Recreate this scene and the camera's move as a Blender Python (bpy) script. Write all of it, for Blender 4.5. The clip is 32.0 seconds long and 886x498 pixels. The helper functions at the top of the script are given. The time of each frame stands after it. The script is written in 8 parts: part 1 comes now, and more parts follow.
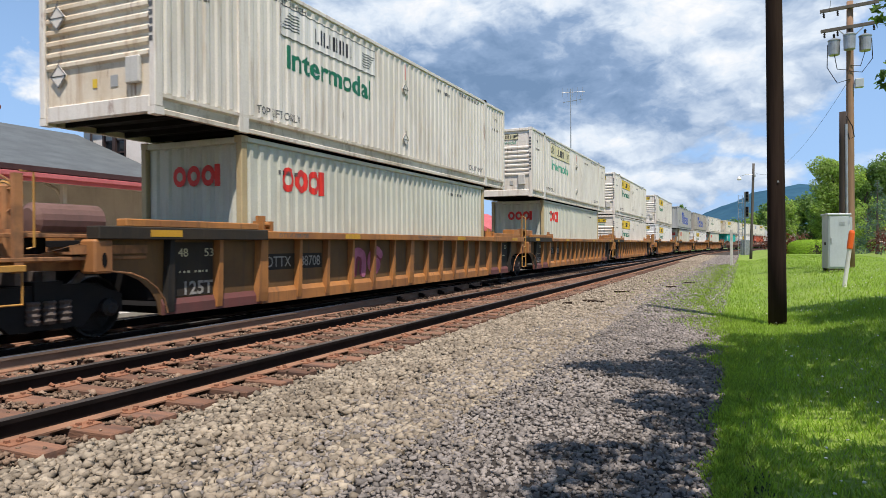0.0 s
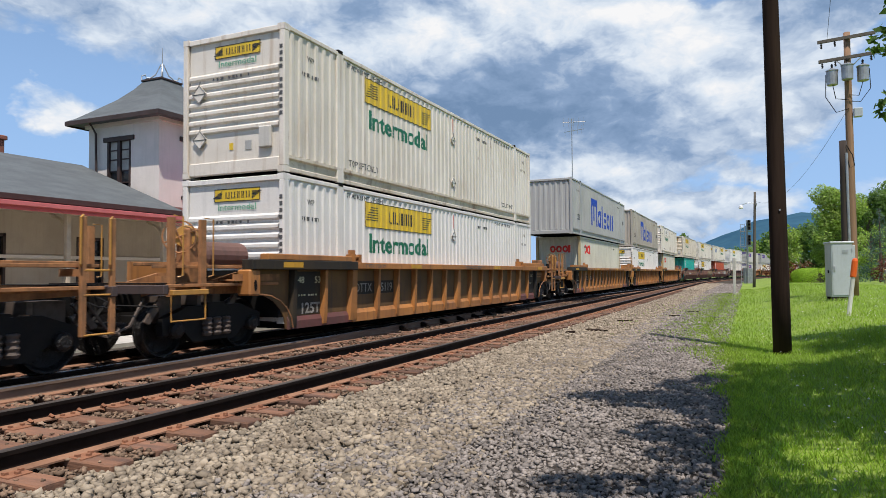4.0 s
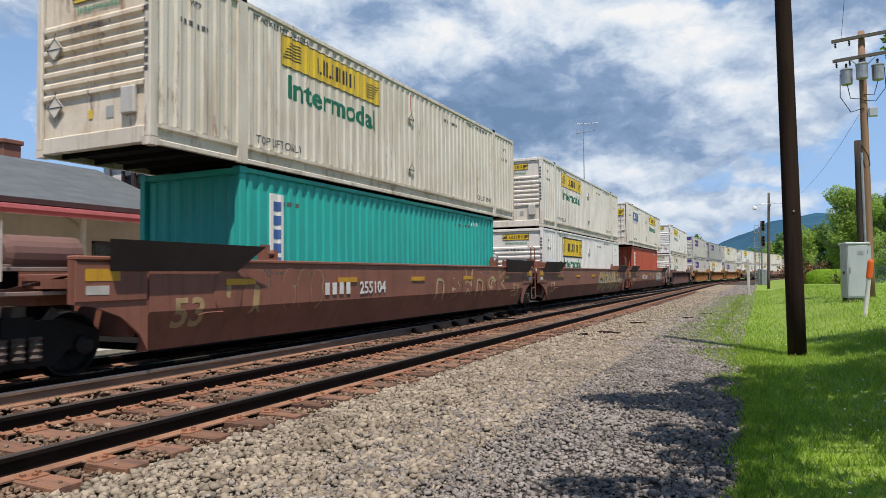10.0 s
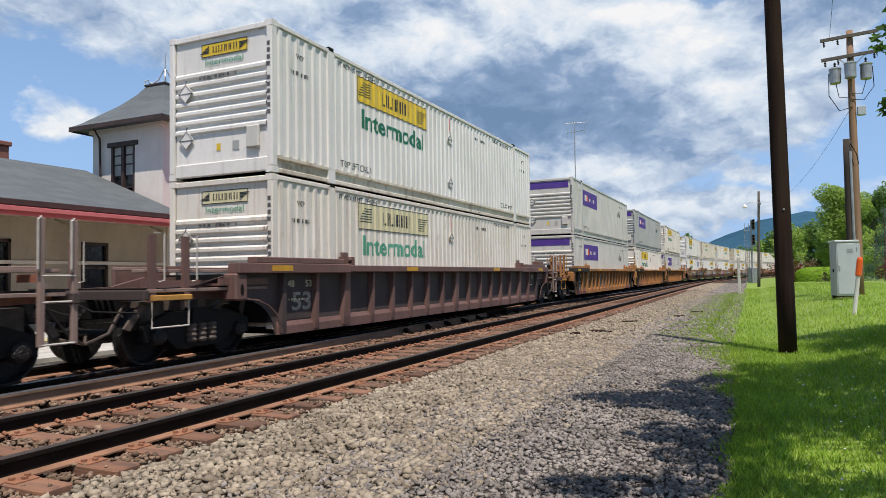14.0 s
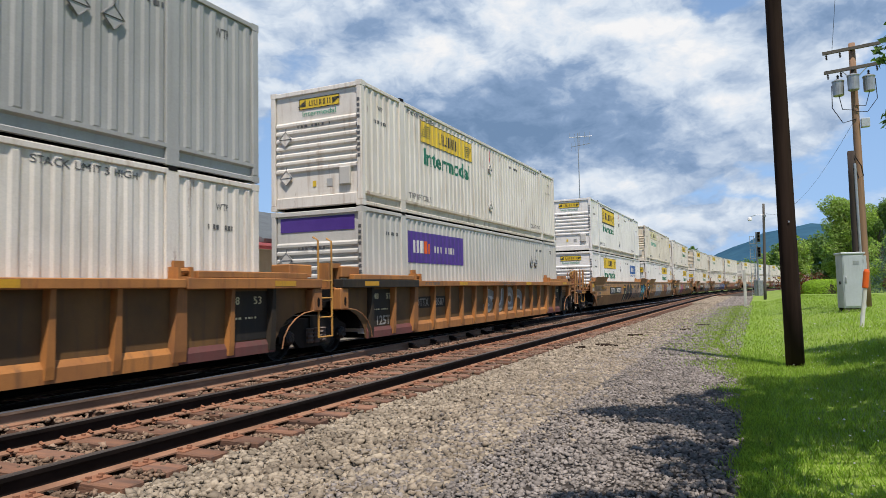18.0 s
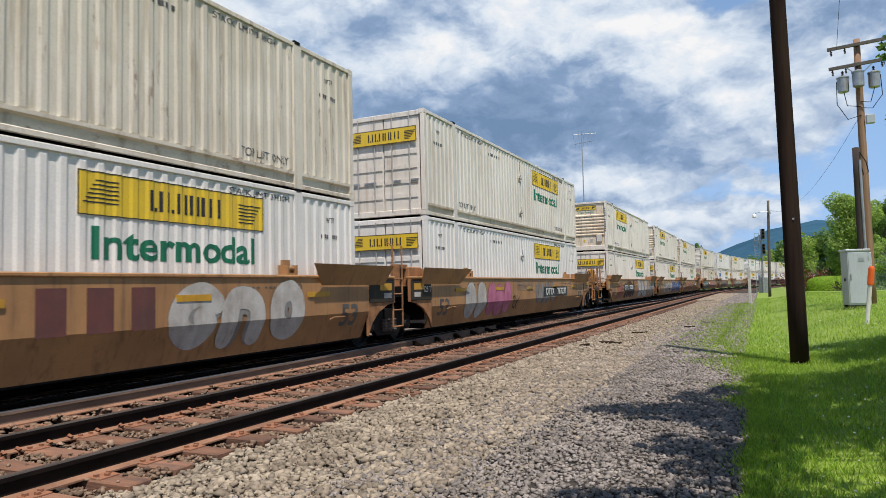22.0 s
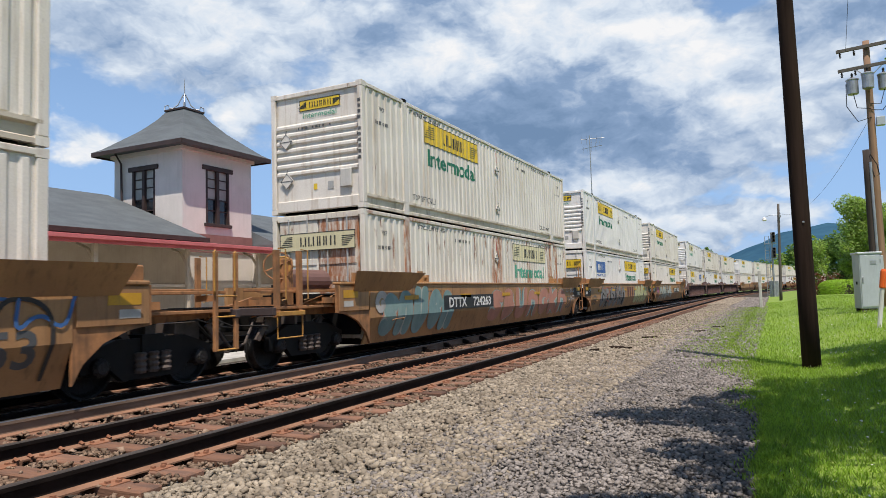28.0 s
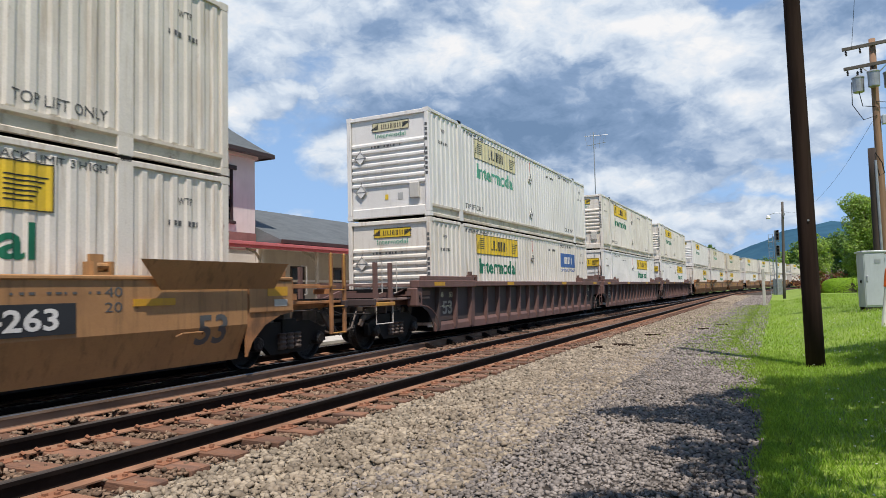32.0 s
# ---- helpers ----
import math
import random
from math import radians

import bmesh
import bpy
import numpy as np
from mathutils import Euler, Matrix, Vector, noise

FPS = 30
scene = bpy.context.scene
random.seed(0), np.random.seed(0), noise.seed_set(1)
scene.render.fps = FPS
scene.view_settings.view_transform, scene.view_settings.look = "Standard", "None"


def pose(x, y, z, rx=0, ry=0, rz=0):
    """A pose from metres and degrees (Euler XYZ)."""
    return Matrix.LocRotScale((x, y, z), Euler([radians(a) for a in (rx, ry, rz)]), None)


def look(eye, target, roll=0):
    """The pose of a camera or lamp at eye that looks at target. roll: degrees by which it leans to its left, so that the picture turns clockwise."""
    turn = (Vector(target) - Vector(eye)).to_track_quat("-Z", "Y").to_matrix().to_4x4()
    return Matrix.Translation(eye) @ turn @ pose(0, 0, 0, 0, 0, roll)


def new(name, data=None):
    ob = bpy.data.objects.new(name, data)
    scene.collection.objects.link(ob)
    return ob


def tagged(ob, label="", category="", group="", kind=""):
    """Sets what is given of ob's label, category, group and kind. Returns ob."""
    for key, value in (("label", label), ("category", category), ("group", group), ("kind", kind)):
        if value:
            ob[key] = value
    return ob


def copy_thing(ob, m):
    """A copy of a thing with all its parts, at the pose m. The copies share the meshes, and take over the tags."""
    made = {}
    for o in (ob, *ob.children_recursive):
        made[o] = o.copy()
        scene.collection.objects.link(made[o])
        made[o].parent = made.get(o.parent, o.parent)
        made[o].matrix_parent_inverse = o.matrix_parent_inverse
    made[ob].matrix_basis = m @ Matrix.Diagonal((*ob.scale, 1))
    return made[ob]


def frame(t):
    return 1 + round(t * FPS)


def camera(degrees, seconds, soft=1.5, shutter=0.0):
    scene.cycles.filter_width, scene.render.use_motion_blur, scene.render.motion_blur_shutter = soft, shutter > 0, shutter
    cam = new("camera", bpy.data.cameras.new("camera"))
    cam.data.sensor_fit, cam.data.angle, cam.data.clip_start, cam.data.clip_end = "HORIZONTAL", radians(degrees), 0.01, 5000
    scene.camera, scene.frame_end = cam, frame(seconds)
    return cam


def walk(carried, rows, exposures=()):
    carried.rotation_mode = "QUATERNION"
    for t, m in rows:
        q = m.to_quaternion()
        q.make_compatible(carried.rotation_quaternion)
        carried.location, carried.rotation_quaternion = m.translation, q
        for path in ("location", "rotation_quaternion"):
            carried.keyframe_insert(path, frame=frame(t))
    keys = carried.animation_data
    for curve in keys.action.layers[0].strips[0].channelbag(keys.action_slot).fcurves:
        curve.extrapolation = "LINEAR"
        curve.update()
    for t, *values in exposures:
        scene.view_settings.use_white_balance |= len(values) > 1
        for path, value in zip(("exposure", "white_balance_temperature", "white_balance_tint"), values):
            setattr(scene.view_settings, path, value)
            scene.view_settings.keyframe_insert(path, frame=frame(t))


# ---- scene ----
import collections

cam = camera(66.59, 32.0, soft=0.5, shutter=0.06)


def stand(x, y, z, turn, tilt, lean):
    """The camera's pose: turned to the left of the track's direction, tilted up, leaning."""
    return pose(x, y, z, 90 + tilt, 0, turn) @ pose(0, 0, 0, 0, 0, lean)


walk(cam, [
    (0, stand(-0.007, 0.017, 1.302, 24.08, -0.37, -0.31)),
    (0.5, stand(-0.010, 0.028, 1.289, 23.98, -0.21, -0.29)),
    (1, stand(-0.013, 0.032, 1.293, 23.97, 0.26, -0.10)),
    (1.5, stand(-0.013, 0.028, 1.290, 23.86, 0.75, 0.01)),
    (2, stand(-0.006, 0.018, 1.294, 23.77, 1.31, -0.00)),
    (2.5, stand(0.002, 0.014, 1.298, 23.95, 1.69, -0.12)),
    (3, stand(0.006, 0.007, 1.303, 24.27, 1.86, 0.03)),
    (3.5, stand(-0.006, 0.015, 1.302, 24.15, 1.98, -0.37)),
    (5.5, stand(0.004, 0.005, 1.307, 24.47, 2.42, -0.29)),
    (6, stand(0.006, 0.000, 1.308, 24.48, 2.42, -0.33)),
    (6.5, stand(0.007, 0.001, 1.311, 24.60, 2.45, -0.41)),
    (7, stand(0.001, 0.002, 1.312, 24.69, 2.36, -0.36)),
    (7.5, stand(0.001, 0.004, 1.311, 24.72, 2.26, -0.47)),
    (8, stand(0.004, 0.004, 1.309, 24.80, 2.28, -0.56)),
    (8.5, stand(0.003, 0.003, 1.307, 24.85, 2.27, -0.53)),
    (9, stand(-0.005, 0.013, 1.305, 25.15, 2.27, -0.43)),
    (9.5, stand(0.002, 0.000, 1.308, 25.21, 2.30, -0.44)),
    (10, stand(0.004, 0.001, 1.307, 25.26, 2.30, -0.61)),
    (10.5, stand(-0.001, 0.008, 1.307, 25.21, 2.34, -0.73)),
    (11, stand(0.008, 0.000, 1.308, 24.99, 2.37, -0.85)),
    (11.5, stand(0.014, 0.000, 1.308, 24.84, 2.34, -0.89)),
    (12, stand(0.003, 0.009, 1.305, 24.71, 2.32, -0.85)),
    (12.5, stand(0.006, 0.004, 1.305, 24.67, 2.34, -0.87)),
    (13, stand(0.000, 0.005, 1.308, 24.64, 2.26, -0.82)),
    (13.5, stand(-0.000, 0.008, 1.307, 24.61, 2.25, -1.00)),
    (14, stand(-0.004, 0.011, 1.305, 24.57, 2.27, -0.89)),
    (14.5, stand(-0.007, 0.017, 1.301, 24.69, 2.37, -0.85)),
    (16.5, stand(-0.006, 0.014, 1.307, 24.88, 2.61, -1.06)),
    (17, stand(-0.003, 0.014, 1.307, 24.88, 2.83, -1.05)),
    (17.5, stand(-0.003, 0.016, 1.301, 24.93, 3.23, -1.08)),
    (18, stand(0.000, 0.010, 1.308, 24.94, 3.49, -1.20)),
    (18.5, stand(-0.002, 0.004, 1.310, 24.90, 3.59, -1.07)),
    (19, stand(-0.012, 0.009, 1.305, 24.74, 3.73, -0.91)),
    (19.5, stand(-0.006, 0.000, 1.313, 24.73, 3.74, -0.99)),
    (20, stand(0.003, -0.018, 1.312, 24.79, 3.72, -1.05)),
    (20.5, stand(0.008, -0.011, 1.314, 25.16, 3.11, -1.29)),
    (21, stand(0.002, -0.011, 1.310, 25.20, 3.21, -1.23)),
    (21.5, stand(0.003, -0.015, 1.315, 25.23, 3.21, -1.22)),
    (22, stand(0.005, -0.011, 1.313, 25.27, 3.31, -1.34)),
    (22.5, stand(-0.002, -0.007, 1.313, 25.32, 3.31, -1.29)),
    (23, stand(0.021, -0.019, 1.304, 25.34, 3.44, -1.64)),
    (23.5, stand(0.006, -0.014, 1.312, 25.25, 3.34, -1.33)),
    (24, stand(0.001, -0.007, 1.312, 25.31, 3.37, -1.20)),
    (24.5, stand(-0.001, -0.006, 1.308, 25.47, 3.46, -1.12)),
    (25, stand(0.001, -0.013, 1.312, 25.62, 3.42, -1.21)),
    (25.5, stand(-0.003, -0.010, 1.312, 25.63, 3.36, -1.15)),
    (27.5, stand(0.006, -0.018, 1.317, 25.89, 3.57, -1.45)),
    (28, stand(0.013, -0.017, 1.310, 25.99, 3.82, -1.69)),
    (28.5, stand(-0.004, -0.009, 1.316, 26.04, 3.72, -1.41)),
    (29, stand(0.001, -0.010, 1.314, 26.11, 3.73, -1.49)),
    (29.5, stand(-0.009, -0.001, 1.315, 26.19, 3.65, -1.42)),
    (30, stand(-0.008, -0.004, 1.313, 26.34, 3.70, -1.47)),
    (30.5, stand(-0.007, -0.011, 1.313, 26.46, 3.73, -1.31)),
    (31, stand(-0.009, -0.005, 1.316, 26.51, 3.84, -1.36)),
    (31.5, stand(-0.006, -0.014, 1.312, 26.45, 3.87, -1.34)),
    (32, stand(-0.004, -0.037, 1.316, 26.24, 3.51, -1.38)),
], exposures=[(0, 0.30), (2, 0.27), (3.5, 0.20), (6, 0.15), (32, 0.17)])

# ---------------------------------------------------------------- world, sun, exposure
SUN_TURN, SUN_HIGH = radians(142), radians(66)   # clockwise from +y, above the horizon
world = bpy.data.worlds.new("sky")
scene.world = world
world.use_nodes = True


def link_chain(tree, *pairs):
    for a, b in pairs:
        tree.links.new(a, b)


def build_sky():
    nt = world.node_tree
    nt.nodes.clear()
    add = nt.nodes.new
    out, bg = add("ShaderNodeOutputWorld"), add("ShaderNodeBackground")
    sky = add("ShaderNodeTexSky")
    sky.sky_type, sky.sun_disc = "NISHITA", False
    sky.sun_elevation, sky.sun_rotation = SUN_HIGH, SUN_TURN
    sky.air_density, sky.dust_density, sky.ozone_density = 1.0, 0.3, 3.0
    co, sep = add("ShaderNodeTexCoord"), add("ShaderNodeSeparateXYZ")
    comb = add("ShaderNodeCombineXYZ")

    def calc(op, a, b=0.0, c=0.0, clamp=False):
        n = add("ShaderNodeMath")
        n.operation, n.use_clamp = op, clamp
        for i, v in enumerate((a, b, c)):
            if isinstance(v, (int, float)):
                n.inputs[i].default_value = v
            else:
                nt.links.new(v, n.inputs[i])
        return n.outputs[0]

    def along(axis):
        n = add("ShaderNodeVectorMath")
        n.operation = "DOT_PRODUCT"
        n.inputs[1].default_value = axis
        nt.links.new(co.outputs["Generated"], n.inputs[0])
        return n.outputs["Value"]

    def cloud_noise(scale, detail, rough, shift, socket="Fac"):
        mp, no = add("ShaderNodeMapping"), add("ShaderNodeTexNoise")
        mp.inputs["Location"].default_value = shift
        no.inputs["Scale"].default_value, no.inputs["Detail"].default_value = scale, detail
        no.inputs["Roughness"].default_value, no.inputs["Distortion"].default_value = rough, 0.1
        link_chain(nt, (comb.outputs[0], mp.inputs[0]), (mp.outputs[0], no.inputs["Vector"]))
        return no.outputs[socket]

    def ramp(src, *stops):
        r = add("ShaderNodeValToRGB")
        while len(r.color_ramp.elements) < len(stops):
            r.color_ramp.elements.new(0.5)
        for e, (p, c) in zip(r.color_ramp.elements, stops):
            e.position, e.color = p, (*c, 1)
        nt.links.new(src, r.inputs[0])
        return r.outputs[0]

    link_chain(nt, (co.outputs["Generated"], sep.inputs[0]), (sep.outputs["X"], comb.inputs[0]), (sep.outputs["Y"], comb.inputs[1]))
    nt.links.new(calc("MULTIPLY", sep.outputs["Z"], 1.7), comb.inputs[2])
    # the cloud banks over the bend of the line, placed to fit the camera's view: across and up from its middle, above
    # the train
    az, el = radians(-26), radians(14)
    ahead = Vector((math.sin(az) * math.cos(el), math.cos(az) * math.cos(el), math.sin(el)))
    right = Vector((math.cos(az), -math.sin(az), 0))
    near = calc("MAXIMUM", along(ahead), 0.12)
    ruffle = add("ShaderNodeSeparateXYZ")
    nt.links.new(cloud_noise(7.0, 5, 0.55, (3.1, 0.4, 7.7), "Color"), ruffle.inputs[0])
    u = calc("ADD", calc("DIVIDE", along(right), near), calc("MULTIPLY_ADD", ruffle.outputs[0], 0.22, -0.11))
    v = calc("ADD", calc("DIVIDE", along(right.cross(ahead)), near), calc("MULTIPLY_ADD", ruffle.outputs[1], 0.15, -0.075))
    bank = {"thick": 0.0, "tone": 0.0}

    def puff(pu, pv, wide, high, thick, tone):
        du = calc("MULTIPLY", calc("SUBTRACT", u, pu), 1 / wide)
        dv = calc("MULTIPLY", calc("SUBTRACT", v, pv), 1 / high)
        swell = calc("SUBTRACT", 1.0, calc("ADD", calc("MULTIPLY", du, du), calc("MULTIPLY", dv, dv)), clamp=True)
        bank["thick"] = calc("MULTIPLY_ADD", swell, thick, bank["thick"])
        bank["tone"] = calc("MULTIPLY_ADD", swell, tone, bank["tone"])

    puff(0.13, 0.05, 0.44, 0.20, 1.2, 0.0)
    puff(0.21, 0.14, 0.20, 0.06, 0.6, 0.50)
    puff(0.05, 0.11, 0.15, 0.05, 0.4, 0.35)
    puff(-0.05, 0.06, 0.09, 0.05, 0.6, 0.35)
    puff(0.38, 0.11, 0.14, 0.06, 0.6, 0.35)
    puff(0.10, 0.02, 0.28, 0.085, 0.4, -0.50)
    puff(0.20, -0.035, 0.30, 0.045, 0.5, -0.40)
    puff(-0.02, 0.145, 0.13, 0.04, 0.3, -0.45)
    puff(0.53, 0.03, 0.14, 0.09, 0.8, 0.10)
    puff(0.43, 0.0, 0.10, 0.034, 0.4, 0.25)
    puff(0.60, 0.15, 0.15, 0.05, 0.8, -0.35)
    puff(-0.27, 0.16, 0.19, 0.05, 0.6, 0.15)
    puff(-0.50, 0.19, 0.34, 0.13, 1.0, 0.0)
    puff(-0.42, 0.24, 0.3, 0.06, 0.4, 0.2)
    puff(-0.52, 0.0, 0.09, 0.05, 0.9, 0.40)
    puff(-0.27, 0.03, 0.06, 0.05, 0.7, 0.40)
    puff(0.26, -0.09, 0.34, 0.030, 0.7, 0.22)
    puff(0.34, -0.15, 0.32, 0.032, 0.8, 0.28)
    puff(0.27, -0.125, 0.30, 0.018, 0.5, -0.25)
    warped = add("ShaderNodeMix")
    warped.data_type, warped.blend_type = "RGBA", "ADD"
    warped.inputs[0].default_value = 0.10
    nt.links.new(comb.outputs[0], warped.inputs[6])
    nt.links.new(cloud_noise(9.0, 4, 0.55, (1.7, 5.2, 2.4), "Color"), warped.inputs[7])

    def billow(shift):
        """Heaped rounded heads of cumulus, with smaller heads on them."""
        mp, vo = add("ShaderNodeMapping"), add("ShaderNodeTexVoronoi")
        mp.inputs["Location"].default_value = shift
        vo.feature, vo.normalize = "SMOOTH_F1", True
        vo.inputs["Scale"].default_value, vo.inputs["Detail"].default_value = 8.0, 4.0
        vo.inputs["Roughness"].default_value, vo.inputs["Lacunarity"].default_value, vo.inputs["Smoothness"].default_value = 0.55, 2.3, 0.6
        link_chain(nt, (warped.outputs[2], mp.inputs[0]), (mp.outputs[0], vo.inputs["Vector"]))
        return vo.outputs["Distance"]

    at, up = (5.3, 2.2, 0.9), Vector((0.012, -0.012, 0.035))
    cover = cloud_noise(5.0, 10, 0.52, at)
    above = cloud_noise(5.0, 5, 0.5, (at[0] + 0.02, at[1] - 0.02, at[2] + 0.06))
    heads = calc("SUBTRACT", billow(Vector(at) + up), billow(at))
    thick = calc("ADD", bank["thick"], calc("MULTIPLY_ADD", cover, 2.6, -1.22))
    thick = calc("MULTIPLY_ADD", heads, 0.9, thick)
    mask = calc("MULTIPLY", ramp(thick, (0.12, (0, 0, 0)), (0.5, (1, 1, 1))), ramp(sep.outputs["Z"], (0.42, (1, 1, 1)), (0.62, (0.05, 0.05, 0.05))))
    lit = calc("ADD", calc("MULTIPLY_ADD", calc("SUBTRACT", cover, above), 0.75, 0.49), calc("MULTIPLY", bank["tone"], 0.68))
    lit = calc("MULTIPLY_ADD", heads, 1.6, lit)
    tone = ramp(lit, (0.0, (1.5, 2.4, 3.9)), (0.26, (2.3, 3.3, 5.0)), (0.46, (4.1, 5.0, 6.4)), (0.66, (6.2, 6.9, 7.8)), (0.9, (8.2, 8.2, 8.3)))
    haze = add("ShaderNodeMix")
    haze.data_type = "RGBA"
    haze.inputs[7].default_value = (3.0, 4.9, 8.2, 1)
    nt.links.new(ramp(sep.outputs["Z"], (0.0, (0.9, 0.9, 0.9)), (0.2, (0.7, 0.7, 0.7)), (0.5, (0.2, 0.2, 0.2))), haze.inputs[0])
    nt.links.new(sky.outputs[0], haze.inputs[6])
    sat = add("ShaderNodeMix")
    sat.data_type = "RGBA"
    link_chain(nt, (mask, sat.inputs[0]), (haze.outputs[2], sat.inputs[6]), (tone, sat.inputs[7]), (sat.outputs[2], bg.inputs[0]), (bg.outputs[0], out.inputs[0]))
    bg.inputs[1].default_value = 0.10


build_sky()
sun = new("sun", bpy.data.lights.new("sun", "SUN"))
sun.data.energy, sun.data.angle, sun.data.color = 5.1, radians(0.5), (1.0, 0.914, 0.835)
sun_dir = Vector((math.sin(SUN_TURN) * math.cos(SUN_HIGH), math.cos(SUN_TURN) * math.cos(SUN_HIGH), math.sin(SUN_HIGH)))
sun.matrix_world = look(sun_dir * 100, (0, 0, 0))


# ---------------------------------------------------------------- materials
def surface(name, base, other=None, rough=0.6, metal=0.0, grain=40.0, patch=1.5, bump=0.15, depth=0.01, rust=0.0, rust_at=0.62,
            streak=0.0, dirt=(0.10, 0.075, 0.05), spec=0.4, vary=0.0, island=False, stretch=(1, 1, 1), thin=0.0, flood=0.0):
    """A weathered surface: two scales of colour, streaks, rust spots and fine relief, in metres of the object's own space."""
    m = bpy.data.materials.new(name)
    m.use_nodes = True
    nt = m.node_tree
    bs = nt.nodes["Principled BSDF"]
    add, ln = nt.nodes.new, nt.links.new
    bs.inputs["Roughness"].default_value, bs.inputs["Metallic"].default_value = rough, metal
    bs.inputs["Specular IOR Level"].default_value = spec
    co, mp = add("ShaderNodeTexCoord"), add("ShaderNodeMapping")
    ln(co.outputs["Object"], mp.inputs[0])
    mp.inputs["Scale"].default_value = stretch
    info = add("ShaderNodeObjectInfo")
    off = add("ShaderNodeVectorMath")
    off.operation = "SCALE"
    off.inputs[0].default_value = (37.0, 61.0, 23.0)
    ln(info.outputs["Random"], off.inputs["Scale"])
    ln(off.outputs[0], mp.inputs["Location"])

    def noise_tex(scale, detail=5.0, rough_=0.6, vec=None):
        n = add("ShaderNodeTexNoise")
        n.inputs["Scale"].default_value, n.inputs["Detail"].default_value, n.inputs["Roughness"].default_value = scale, detail, rough_
        ln(vec or mp.outputs[0], n.inputs["Vector"])
        return n

    def mix(fac, a, b, mode="MIX"):
        x = add("ShaderNodeMix")
        x.data_type, x.blend_type = "RGBA", mode
        for sock, v in ((0, fac), (6, a), (7, b)):
            if isinstance(v, (int, float)):
                x.inputs[sock].default_value = v
            elif isinstance(v, tuple):
                x.inputs[sock].default_value = (*v, 1)
            else:
                ln(v, x.inputs[sock])
        return x.outputs[2]

    def band(src, lo, hi, top=1.0):
        r = add("ShaderNodeMapRange")
        r.inputs[1].default_value, r.inputs[2].default_value, r.inputs[4].default_value = lo, hi, top
        ln(src, r.inputs[0])
        return r.outputs[0]

    other = other or tuple(c * 0.72 for c in base)
    fine, wide = noise_tex(grain), noise_tex(patch, 4)
    col = mix(band(wide.outputs["Fac"], 0.38, 0.66), base, other)
    col = mix(band(fine.outputs["Fac"], 0.35, 0.75, 0.35), col, tuple(c * 0.55 for c in base))
    if streak:
        sm = add("ShaderNodeMapping")
        sm.inputs["Scale"].default_value = (5.0, 5.0, 0.35)
        ln(mp.outputs[0], sm.inputs[0])
        st = noise_tex(1.6, 6, 0.65, sm.outputs[0])
        col = mix(band(st.outputs["Fac"], 0.52, 0.69, streak), col, dirt)
    if rust:
        rm = add("ShaderNodeMapping")
        rm.inputs["Scale"].default_value = (1.5, 1.5, 0.28)
        ln(mp.outputs[0], rm.inputs[0])
        rn = noise_tex(2.6, 8, 0.72, rm.outputs[0])
        col = mix(band(rn.outputs["Fac"], rust_at, rust_at + 0.07, rust), col, (0.17, 0.055, 0.018))
    if flood:
        fm = add("ShaderNodeMapping")
        fm.inputs["Scale"].default_value = (0.1, 0.62, 0.05)
        ln(mp.outputs[0], fm.inputs[0])
        panel = band(noise_tex(1.0, 2, 0.4, fm.outputs[0]).outputs["Fac"], 0.56, 0.60, flood)
        fs = add("ShaderNodeMapping")
        fs.inputs["Scale"].default_value = (6.0, 6.0, 0.9)
        ln(mp.outputs[0], fs.inputs[0])
        flakes = band(noise_tex(1.7, 9, 0.75, fs.outputs[0]).outputs["Fac"], 0.40, 0.56)
        both = add("ShaderNodeMath")
        both.operation = "MULTIPLY"
        ln(panel, both.inputs[0])
        ln(flakes, both.inputs[1])
        col = mix(both.outputs[0], col, (0.30, 0.105, 0.035))
    if vary or island:
        geo = add("ShaderNodeNewGeometry") if island else None
        rnd = geo.outputs["Random Per Island"] if island else info.outputs["Random"]
        g = add("ShaderNodeMapRange")
        g.inputs[3].default_value, g.inputs[4].default_value = 1 - vary, 1 + vary
        ln(rnd, g.inputs[0])
        col = mix(1.0, col, g.outputs[0], "MULTIPLY")
    ln(col, bs.inputs["Base Color"])
    rr = add("ShaderNodeMapRange")
    rr.inputs[3].default_value, rr.inputs[4].default_value = max(rough - 0.12, 0.05), min(rough + 0.15, 1)
    ln(wide.outputs["Fac"], rr.inputs[0])
    ln(rr.outputs[0], bs.inputs["Roughness"])
    if bump:
        b = add("ShaderNodeBump")
        b.inputs["Strength"].default_value, b.inputs["Distance"].default_value = bump, depth
        ln(fine.outputs["Fac"], b.inputs["Height"])
        ln(b.outputs[0], bs.inputs["Normal"])
    if thin:
        # leaves let part of the light through
        tr, mx = add("ShaderNodeBsdfTranslucent"), add("ShaderNodeMixShader")
        mx.inputs[0].default_value = thin
        ln(mix(1.0, col, (1.5, 1.6, 0.9), "MULTIPLY"), tr.inputs["Color"])
        ln(bs.outputs[0], mx.inputs[1])
        ln(tr.outputs[0], mx.inputs[2])
        ln(mx.outputs[0], nt.nodes["Material Output"].inputs["Surface"])
    return m


